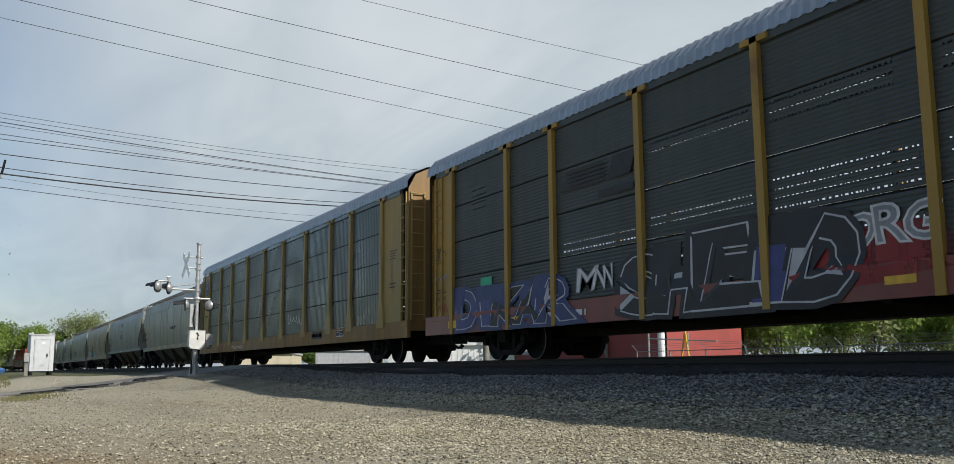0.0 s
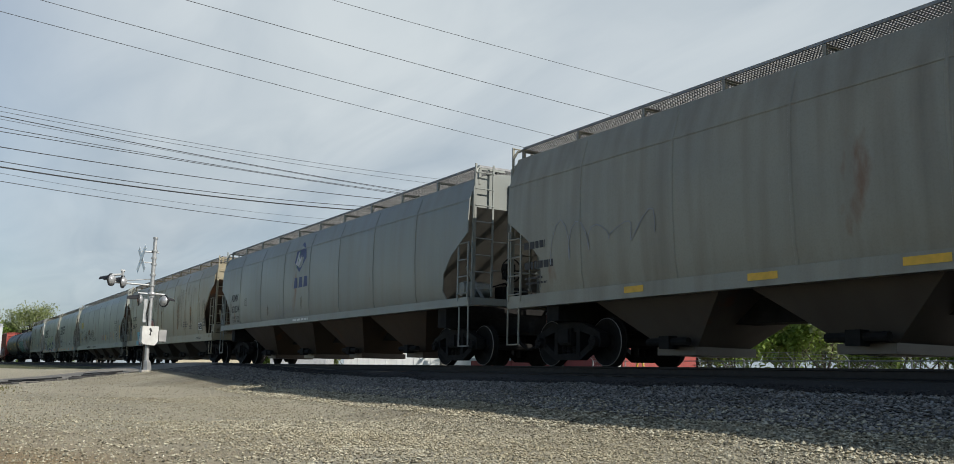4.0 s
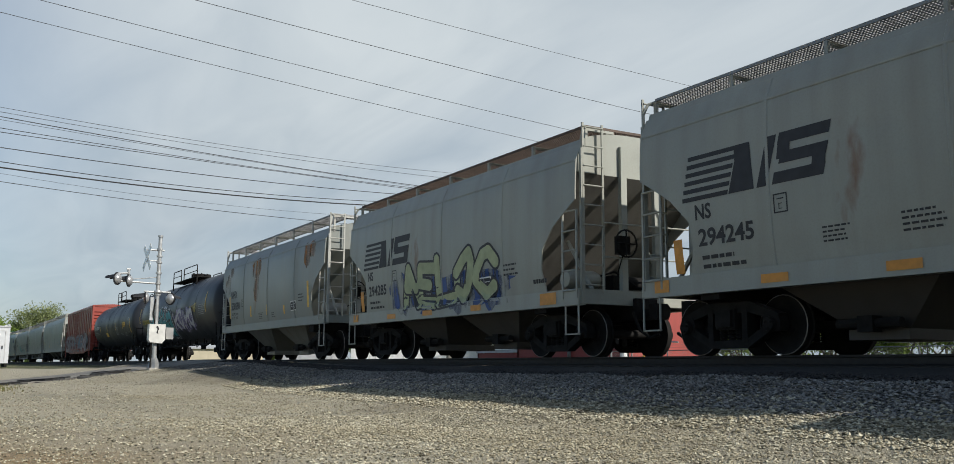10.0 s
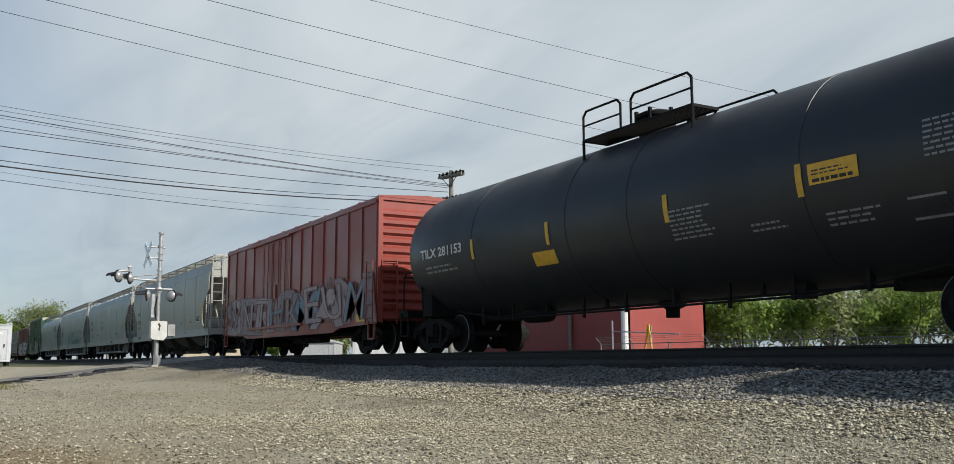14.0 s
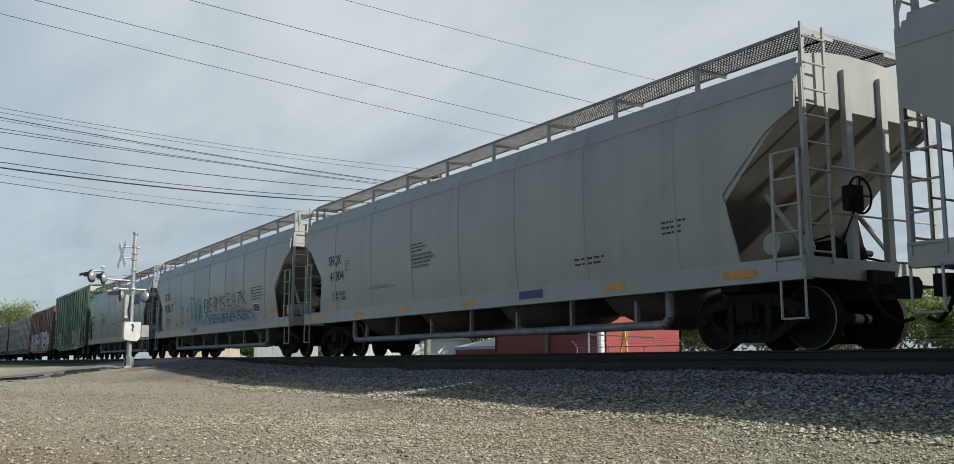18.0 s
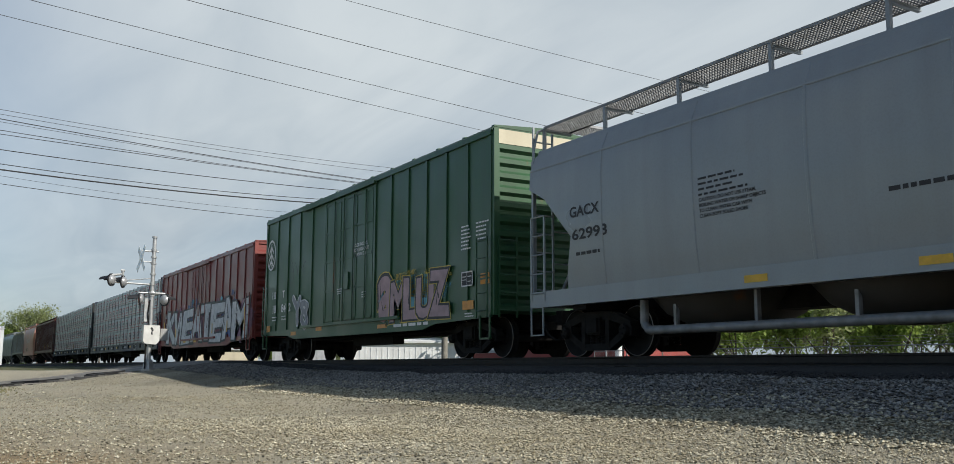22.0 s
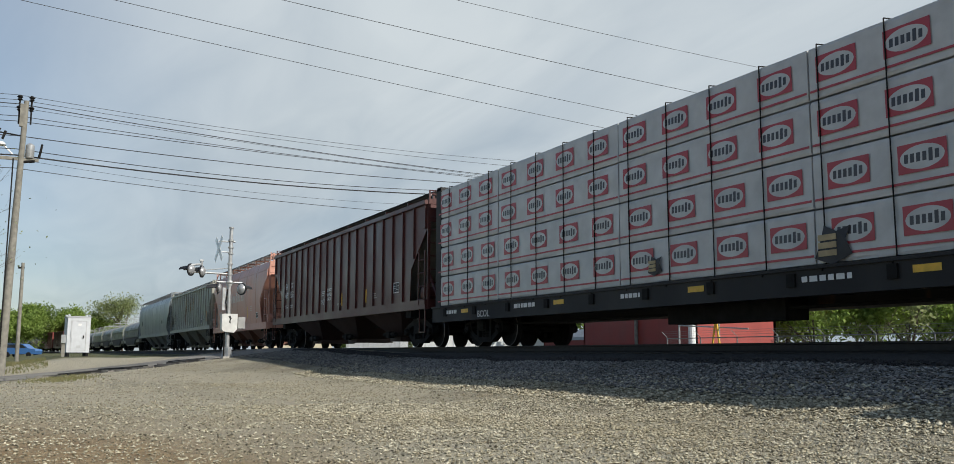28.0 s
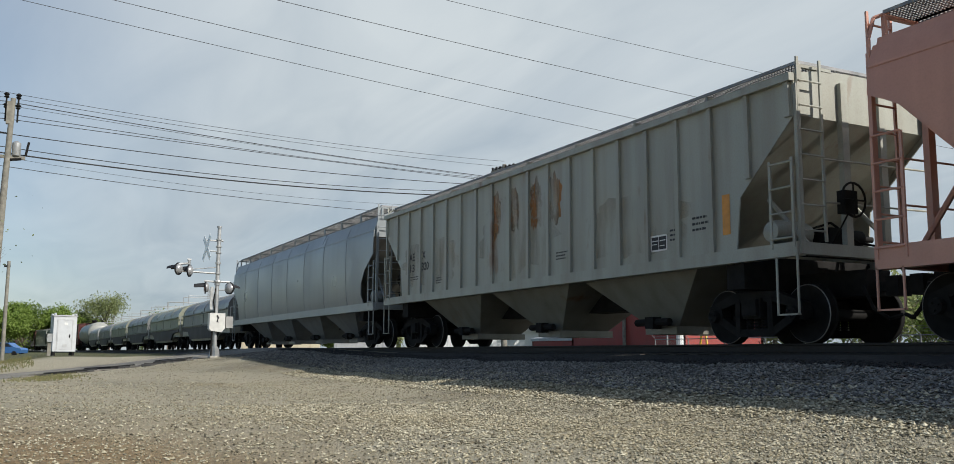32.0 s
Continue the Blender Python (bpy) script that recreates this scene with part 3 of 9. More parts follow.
def graffiti(car, lay, word, x, z, w, h, fill, line, cloud=None, seed=3, label="spray-painted graffiti lettering", glow=None, fat=0.21, shine=None, gap=1.0):
    """Sprayed letters: each leans and swells on its own; a halo, an outline and a fill lie over one another."""
    rnd = random.Random(seed)
    b = Build()
    slots = [fill, line, cloud or line, glow or line, shine or fill]
    step = w / len(word)
    if cloud:
        for k in range(int(7 * len(word))):
            cx, cz = x + rnd.uniform(-0.02, 1.02) * w, z + h * rnd.uniform(0.1, 0.92)
            mark_disc(b, lay, cx, cz, rnd.uniform(0.25, 0.5) * step, rnd.uniform(0.14, 0.26) * h, 0.003 + 0.00004 * k, 2, 14)
    th = fat * min(step * 1.25, h)
    edge = max(0.03, 0.22 * th)
    shapes = []
    for k, ch in enumerate(word):
        lean, hh = rnd.uniform(-0.14, 0.20), h * rnd.uniform(0.86, 1.08)
        x0, z0 = k * step + 0.08 * step, h * rnd.uniform(-0.04, 0.08)
        for run in STROKES[ch].split("|"):
            pts = []
            for c in run.split():
                p, q = int(c[0]) / 6, int(c[1]) / 9
                pts.append((x0 + (p * 0.86 + lean * (q - 0.5) + 0.05 * math.sin(5 * q + k)) * step, z0 + (q + 0.05 * math.sin(4 * p + 1.7 * k)) * (hh - th) + th / 2))
            shapes.append(pts)
    for slot, extra, lift in ((3, 3.2 * edge, 0.0060), (1, 1.9 * edge, 0.0082), (0, 0.0, 0.0104)):
        if slot == 3 and not glow:
            continue
        for pts in shapes:
            stroke(b, lay, pts, th + extra, x, z, lift * gap + rnd.uniform(0, 0.0006), slot)
    if shine:
        for pts in shapes:
            stroke(b, lay, [(p[0] - 0.22 * th, p[1] + 0.22 * th) for p in pts[:2]], 0.16 * th, x, z, 0.0128 * gap, 4)
    return part("graffiti", b, slots, car, label)


def burner(car, lay, word, x, z, w, h, fills, line, glow=None, seed=3, fat=(0.055, 0.10, 0.15), wide=1.2, label="spray-painted block graffiti letter", lift=0.006, wave=1.0, cuts=0):
    """Overlapping fat letters, one after another: each leans, wedges and waves on its own over a dark edge and a halo."""
    rnd = random.Random(seed)
    step = w / len(word)
    for k, ch in enumerate(word):
        if ch == " ":
            continue
        v0 = letters(ch, 1.0)[0]
        xa, xb = min(p[0] for p in v0), max(p[0] for p in v0)
        za, zb = min(p[1] for p in v0), max(p[1] for p in v0)
        mid_ = (xa + xb) / 2
        span = max(xb - xa, 0.42)
        lean, wedge, ph = wave * rnd.uniform(-0.10, 0.14), wave * rnd.uniform(-0.30, 0.30), rnd.uniform(0, 6.28)
        hh, zz, ww = h * rnd.uniform(0.88, 1.08), z + h * rnd.uniform(-0.02, 0.05), wide * rnd.uniform(0.92, 1.12)
        b = Build()
        for slot, off, up in ((2, fat[2], 0.0), (1, fat[1], 0.0006), (0, fat[0], 0.0012)):
            if slot == 2 and not glow:
                continue
            v, f, _ = letters(ch, 1.0, off)
            out = []
            for p in v:
                u, q = (p[0] - mid_) / span, (p[1] - za) / (zb - za)
                u *= 1 + wedge * (q - 0.5)
                out.append((((k + 0.5) + u * ww + lean * (q - 0.5) * 2 + 0.05 * wave * math.sin(4 * q + ph)) * step, q * hh + 0.035 * wave * h * math.sin(3 * u + ph), 0))
            lay(b, out, f, x, zz, lift + up + 0.0022 * k, slot)
        for q in range(cuts):
            u0, q0 = rnd.uniform(-0.4, 0.4), rnd.uniform(0.05, 0.75)
            tip = (u0 + rnd.uniform(-0.16, 0.16), q0 + rnd.uniform(0.22, 0.45))
            tri = [(u0 - 0.035, q0), (u0 + 0.035, q0 + 0.01), tip]
            lay(b, [((k + 0.5 + u * ww) * step, v_ * hh, 0) for u, v_ in tri], [(0, 1, 2)], x, zz, lift + 0.0016 + 0.0022 * k, 1)
        part("graffiti_letter", b, [fills[k % len(fills)], line, glow or line], car, label)


def scribble(car, lay, x, z, w, h, mat, seed=5, turns=9, thick=0.035, label="scrawled spray-paint tag"):
    """A thin looping line."""
    rnd = random.Random(seed)
    b = Build()
    pts, n = [], turns * 9
    ph = [rnd.uniform(0, 6.28) for _ in range(4)]
    for i in range(n):
        s = i / (n - 1)
        px = s * w + 0.10 * w / turns * 2.2 * math.sin(6.28 * turns * s + ph[0])
        pz = h * (0.5 + 0.30 * math.sin(6.28 * turns * s + ph[1]) + 0.18 * math.sin(2.3 * 6.28 * s * turns / 2 + ph[2]))
        pts.append((px, pz))
    for i, ((ax, az), (bx, bz)) in enumerate(zip(pts, pts[1:])):
        dx, dz = bx - ax, bz - az
        d = math.hypot(dx, dz) or 1
        nx, nz = -dz / d * thick / 2, dx / d * thick / 2
        lay(b, [(ax + nx, az + nz), (ax - nx, az - nz), (bx - nx, bz - nz), (bx + nx, bz + nz)], [(0, 1, 2, 3)], x, z, 0.008 + 0.00002 * i)
    return part("graffiti", b, mat, car, label)


def tag(car, lay, text, x, z, w, h, mat, seed=5, thin=-0.022, label="scrawled spray-paint tag"):
    """Hand-drawn thin letters in one colour."""
    burner(car, lay, text, x, z, w, h, [mat], mat, None, seed, (thin, thin, thin), 1.0, label, 0.008, 1.7)


def slid(lay, dx, up=0.0):
    """The same writer, begun dx metres along the car and laid on over older paint."""
    return lambda b, verts, faces, x, z, lift, slot=0: lay(b, verts, faces, x + dx, z, lift + up, slot)


def profile(levels):
    """Half width by height, straight between the levels given."""

    def width(z):
        if z <= levels[0][0]:
            return levels[0][1]
        for (a, wa), (c, wc) in zip(levels, levels[1:]):
            if z <= c:
                return wa + (wc - wa) * (z - a) / (c - a)
        return levels[-1][1]

    return width


def shell(levels, ends, roof, nx=14, low=0.0):
    """A car body: side levels of (z, half width), ends(z) the half length there, and a roof of (z, half width) above."""
    b = Build()
    rows = levels + roof
    rings = []
    for z, w in rows:
        e = ends(z)
        xs = [-e + 2 * e * i / nx for i in range(nx + 1)]
        ring = [(x, -w, z) for x in xs] + [(x, w, z) for x in reversed(xs)]
        rings.append(ring)
    m = len(rings[0])
    v = [p for r in rings for p in r]
    f = []
    for j in range(len(rings) - 1):
        for i in range(m):
            f.append((j * m + i, j * m + (i + 1) % m, (j + 1) * m + (i + 1) % m, (j + 1) * m + i))
    f.append(tuple(range(m - 1, -1, -1)))
    f.append(tuple(range((len(rings) - 1) * m, len(rings) * m)))
    b.add(v, f)
    for k, g in enumerate(f[:-2]):
        if k % m in (nx, m - 1) and rows[k // m + 1][0] <= low:
            b.k[k] = 1
    b.k[-2] = 1
    return b


def bay(b, x, half, z0, z1, foot=0.42, w0=1.42, w1=0.62):
    v = [(x - half, -w0, z0), (x + half, -w0, z0), (x + half, w0, z0), (x - half, w0, z0), (x - foot, -w1, z1), (x + foot, -w1, z1), (x + foot, w1, z1), (x - foot, w1, z1)]
    b.add(v, [(0, 1, 2, 3), (7, 6, 5, 4), (0, 4, 5, 1), (1, 5, 6, 2), (2, 6, 7, 3), (3, 7, 4, 0)])
    b.box(x - foot - 0.05, x + foot + 0.05, -w1 - 0.1, w1 + 0.1, z1 - 0.14, z1 + 0.004)


def place(right, left):
    return (right + left) / 2, (right - left) / 2


def covered_hopper(right, left, mat, label, pneumatic=False, under=None, cut="round", sill=0.98, sill_top=1.26, eave=4.10, bays=4, ribs=0, board=4.56, board_mat=None, trim=None, truck_in=1.45, inside=None):
    """A covered hopper with a running board, end ladders, slope sheets and bays below."""
    mid, half = place(right, left)
    car = thing("covered_hopper", label, "hopper car", "freight train")
    # the default underside colour has the shade below the car put into it
    under, trim, board_mat = under or UNDERSHADE, trim or mat, board_mat or GRATE
    zc = {"round": 2.95, "angled": 3.33, "steep": 3.38}[cut]
    steps = {"round": [(sill_top, 1.12), (1.7, 1.24), (2.1, 1.18), (2.5, 0.78), (2.8, 0.30), (zc, 0.05)],
             "angled": [(sill_top, 1.20), (1.55, 1.24), (2.3, 1.42), (3.06, 0.58), (zc, 0.08)],
             "steep": [(sill_top, 1.32), (2.3, 1.22), (zc, 0.05)]}[cut]
    top, deep = eave - 0.55, 2.35

    def ends(z):
        if z >= zc:
            return half - 0.04
        for (a, ca), (c, cc) in zip(steps, steps[1:]):
            if z <= c:
                return half - (ca + (cc - ca) * max(0, z - a) / (c - a))
        return half - 0.04

    def slope(z):
        """Half length of the sloping end sheet inside the cut-away sides."""
        return half - 0.10 - (deep - 0.10) * max(0.0, top - z) / (top - sill_top)

    if ribs:
        w = profile([(sill_top, 1.50), (eave, 1.50)])
        levels = [(z, 1.50) for z in sorted({sill_top, 1.55, 1.7, 2.05, 2.3, 2.5, 2.8, 3.06, zc, top, eave})]
        roof = [(eave + 0.10, 1.48), (eave + 0.22, 0.75), (eave + 0.24, 0.3)]
    else:
        w = profile([(sill_top, 1.50), (1.7, 1.555), (2.5, 1.60), (3.3, 1.60), (3.72, 1.57), (eave, 1.43)])
        zs = sorted({sill_top, 1.55, 1.7, 2.1, 2.3, 2.5, 2.8, zc, 3.06, 3.2, top, 3.72, eave})
        levels = [(z, w(z)) for z in zs]
        roof = [(eave + 0.10, 1.40), (eave + 0.20, 1.15), (eave + 0.28, 0.75), (eave + 0.31, 0.3)]
    part("body", shell([(z, wz - 0.03) for z, wz in levels[:-1]] + levels[-1:], slope, roof, 14, top + 0.01), [mat, inside or SLOPESHADE], car, smooth=not ribs)
    for s in (-1, 1):
        nx, v = 14, []
        for thick in (0.0, 0.026):
            for z, wz in levels:
                e = ends(z)
                v += [(-e + 2 * e * i / nx, s * (wz - thick), z) for i in range(nx + 1)]
        k, r = nx + 1, len(levels)
        f = [(o + j * k + i, o + j * k + i + 1, o + (j + 1) * k + i + 1, o + (j + 1) * k + i) for o in (0, r * k) for j in range(r - 1) for i in range(nx)]
        rim = [i for i in range(k)] + [j * k + nx for j in range(1, r)] + [(r - 1) * k + i for i in range(nx - 1, -1, -1)] + [j * k for j in range(r - 2, 0, -1)]
        f += [(a, c, c + r * k, a + r * k) for a, c in zip(rim, rim[1:] + rim[:1])]
        part("side_sheet", Build().add(v, f), mat, car, smooth=not ribs)
    for s in (-1, 1):
        q = [(s * 1.44, sill + 0.02), (s * 1.40, sill + 0.02), (s * 1.40, sill - 0.03), (s * 1.56, sill - 0.03), (s * 1.56, sill_top), (s * 1.44, sill_top)]
        part("side_sill", Build().prism_x(q, -half, half), mat, car)
    part("center_sill", Build().box(-half - 0.1, half + 0.1, -0.26, 0.26, 0.72, 1.12), STEEL, car)
    for s in (-1, 1):
        part("end_sill", Build().box(min(s * half, s * (half - 0.14)), max(s * half, s * (half - 0.14)), -1.43, 1.43, sill, sill_top), mat, car)
        part("end_platform", Build().box(min(s * (half - 0.15), s * (half - 1.0)), max(s * (half - 0.15), s * (half - 1.0)), -1.43, 1.43, sill_top - 0.08, sill_top - 0.03), STEEL, car)
        part("body_bolster", Build().box(s * (half - truck_in) - 0.2, s * (half - truck_in) + 0.2, -1.43, 1.43, 0.86, sill_top - 0.09), STEEL, car)
    # slope-sheet braces at each end
    for s in (-1, 1):
        for y in (-1.0, 1.0):
            part("end_brace", Build().tube((s * (half - 0.3), y, sill_top), (s * (half - 1.1), y, 2.3), 0.04, 6), trim, car)
            yy = y * 0.42
            part("end_post", Build().box(min(s * (half - 0.02), s * (half - 0.12)), max(s * (half - 0.02), s * (half - 0.12)), yy - 0.07, yy + 0.07, sill_top, eave + 0.05), trim, car)
        for zr in (sill_top + 0.62, sill_top + 1.28):
            part("end_rail", Build().tube((s * (half + 0.03), -0.98, zr), (s * (half + 0.03), 1.45, zr + 0.03), 0.016, 6), trim, car)
    if ribs:
        for s in (-1, 1):
            for i in range(ribs + 1):
                x = -half + 0.12 + (2 * half - 0.24) * i / ribs
                z0 = sill_top
                for za in np.arange(sill_top, zc, 0.05):
                    if abs(x) > ends(za) - 0.05:
                        z0 = float(za) + 0.05
                b = Build().prism_y([(x - 0.055, z0), (x + 0.055, z0), (x + 0.045, eave - 0.02), (x - 0.045, eave - 0.02)], min(s * 1.49, s * 1.555), max(s * 1.49, s * 1.555))
                part("rib", b, mat, car)
        for s in (-1, 1):
            part("top_chord", Build().box(-half, half, min(s * 1.49, s * 1.60), max(s * 1.49, s * 1.60), eave - 0.06, eave + 0.06), mat, car)
    # air gear on the end platform
    b = Build().lathe([(0.0, -0.42), (0.16, -0.38), (0.19, -0.28), (0.19, 0.28), (0.16, 0.38), (0.0, 0.42)], (half - 0.75, -0.95, sill_top + 0.24), "y", 14)
    part("air_reservoir", b, trim, car, smooth=True)
    part("brake_cylinder", Build().lathe([(0.0, -0.3), (0.13, -0.28), (0.13, 0.22), (0.05, 0.25), (0.05, 0.5), (0.0, 0.5)], (half - 0.62, 0.25, sill_top + 0.22), "y", 12), STEEL, car, smooth=True)
    part("brake_valve", Build().box(half - 0.8, half - 0.45, -0.38, -0.12, sill_top - 0.02, sill_top + 0.34), STEEL, car)
    part("air_pipe", Build().path([(half - 0.75, -0.6, sill_top + 0.3), (half - 0.5, -0.3, sill_top + 0.42), (half - 0.4, 0.2, sill_top + 0.12), (half - 0.2, 0.5, sill_top + 0.04), (half - 0.1, 1.2, sill_top + 0.04)], 0.02), STEEL, car)
    part("brake_rod", Build().tube((half + 0.1, -0.55, 2.0), (half - 0.3, -0.5, sill_top + 0.05), 0.014, 5), STEEL, car)
    inner = slope(sill_top) + 0.1
    for i in range(bays):
        b = Build()
        c = -inner + (2 * inner) * (i + 0.5) / bays
        if pneumatic:
            b.lathe([(1.45, sill_top), (1.42, sill_top - 0.22), (1.15, 0.72), (0.80, 0.54), (0.60, 0.46), (0.30, 0.40), (0.0, 0.40)], (c, 0, 0), "z", 22)
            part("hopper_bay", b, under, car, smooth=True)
            b = Build().path([(c, 0, 0.46), (c + 0.2, -0.7, 0.44), (c + 0.6, -1.1, 0.43)], 0.05, 8)
            part("branch_pipe", b, GRATE, car)
            continue
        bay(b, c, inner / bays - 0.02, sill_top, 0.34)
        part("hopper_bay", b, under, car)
        b = Build().tube((c - 0.5, -0.9, 0.42), (c + 0.5, -0.9, 0.42), 0.07, 8).box(c - 0.12, c + 0.12, -1.0, -0.8, 0.30, 0.52)
        part("outlet_gate", b, STEEL, car)
    if not ribs:
        part("roof_seam", Build().box(-half + 0.05, half - 0.05, -1.583, -1.55, 3.70, 3.73), mat, car)
        # welded seams between the side sheets
        zz = [z for z, _ in levels if z >= sill_top]
        for k in range(1, bays * 2):
            x = -half + 2 * half * k / (bays * 2) + 0.13 * math.sin(7 * k)
            if abs(x) > ends(1.7) - 0.1:
                continue
            v = [(x + dx, -(w(z) + dy), z) for z in zz for dx, dy in ((-0.035, 0.0), (-0.02, 0.016), (0.02, 0.016), (0.035, 0.0))]
            part("weld_seam", Build().add(v, [(4 * i + j, 4 * i + j + 1, 4 * i + j + 5, 4 * i + j + 4) for i in range(len(zz) - 1) for j in range(3)]), mat, car)
    if pneumatic:
        r = half - 3.0
        part("discharge_pipe", Build().path([(-r, -1.2, 0.95), (-r, -1.2, 0.55), (-r + 0.12, -1.2, 0.43), (r - 0.12, -1.2, 0.43), (r, -1.2, 0.55), (r, -1.2, 0.95)], 0.075, 12), GRATE, car, smooth=True)
        for k in range(7):
            x = -r + 0.8 + (2 * r - 1.6) * k / 6
            part("pipe_hanger", Build().box(x - 0.03, x + 0.03, -1.24, -1.16, 0.43, sill + 0.02), GRATE, car)
    e = half - 0.12
    grating(car, [(-e, e, -1.28, -0.62), (-e, e, 0.62, 1.28), (-e, -e + 0.6, -0.62, 0.62), (e - 0.6, e, -0.62, 0.62)], board, board_mat)
    n = max(6, int(half * 2 / 1.9))
    bracket = Build().prism_x([(-1.24, eave - 0.02), (-1.24, board - 0.11), (-0.6, board - 0.11), (-0.6, board - 0.06), (-1.30, board - 0.06), (-1.30, eave - 0.02)], -0.03, 0.03).mesh("bracket", trim)
    solid(bracket)
    for i in range(n + 1):
        for turn in (0, 180):
            o = new("bracket", bracket)
            o.parent = car
            o.matrix_basis = pose(-e + 2 * e * i / n, 0, 0, 0, 0, turn)
    for i in range(bays * 2):
        x = -e + 0.9 + (2 * e - 1.8) * i / (bays * 2 - 1)
        b = Build().lathe([(0.0, 0.16), (0.36, 0.15), (0.40, 0.06), (0.40, 0.0)], (x, 0, eave + 0.29), "z", 14)
        part("hatch", b, trim, car)
    for s in (-1, 1):
        x0, x1 = sorted((s * (half - 0.05), s * (half - 0.50)))
        ladder(car, x0, x1, -1.56, sill + 0.1, 2.75, trim)
        for ys in (-1, 1):
            b = Build().box(s * half - 0.03, s * half + 0.03, ys * 1.46 - 0.04, ys * 1.46 + 0.04, sill, eave - 0.1)
            b.path([(s * half, ys * 1.46, eave - 0.12), (s * half, ys * 1.46, eave + 0.12), (s * (half - 0.03), ys * 1.38, board - 0.10), (s * (half - 0.16), ys * 1.22, board - 0.03)], 0.028, 6)
            part("corner_post", b, trim, car)
        end_ladder(car, s * (half + 0.02), -1.45, -0.98, sill + 0.2, board, trim)
        b = Build().box(min(s * half, s * (half - 0.45)), max(s * half, s * (half - 0.45)), -1.56, -1.53, 0.40, 0.425)
        for q in (0.02, 0.43):
            b.box(s * (half - q) - 0.014, s * (half - q) + 0.014, -1.56, -1.535, 0.40, sill)
        part("step", b, trim, car)
    # brake wheel and its housing on the end that trails
    b = Build().lathe([(0.25, 0.0), (0.28, 0.02), (0.25, 0.04)], (half + 0.16, -0.55, 2.15), "x", 18)
    for k in range(4):
        w0 = k * math.pi / 2
        b.tube((half + 0.18, -0.55, 2.15), (half + 0.18, -0.55 + 0.26 * math.cos(w0), 2.15 + 0.26 * math.sin(w0)), 0.015, 5)
    b.box(half - 0.02, half + 0.14, -0.68, -0.42, 1.95, 2.3)
    part("brake_wheel", b, STEEL, car)
    couplers(car, half + 0.05)
    trucks(car, (half - truck_in, -half + truck_in))
    return car, mid, half, w, on_side(car, lambda z: w(z) if z > sill_top else 1.563)


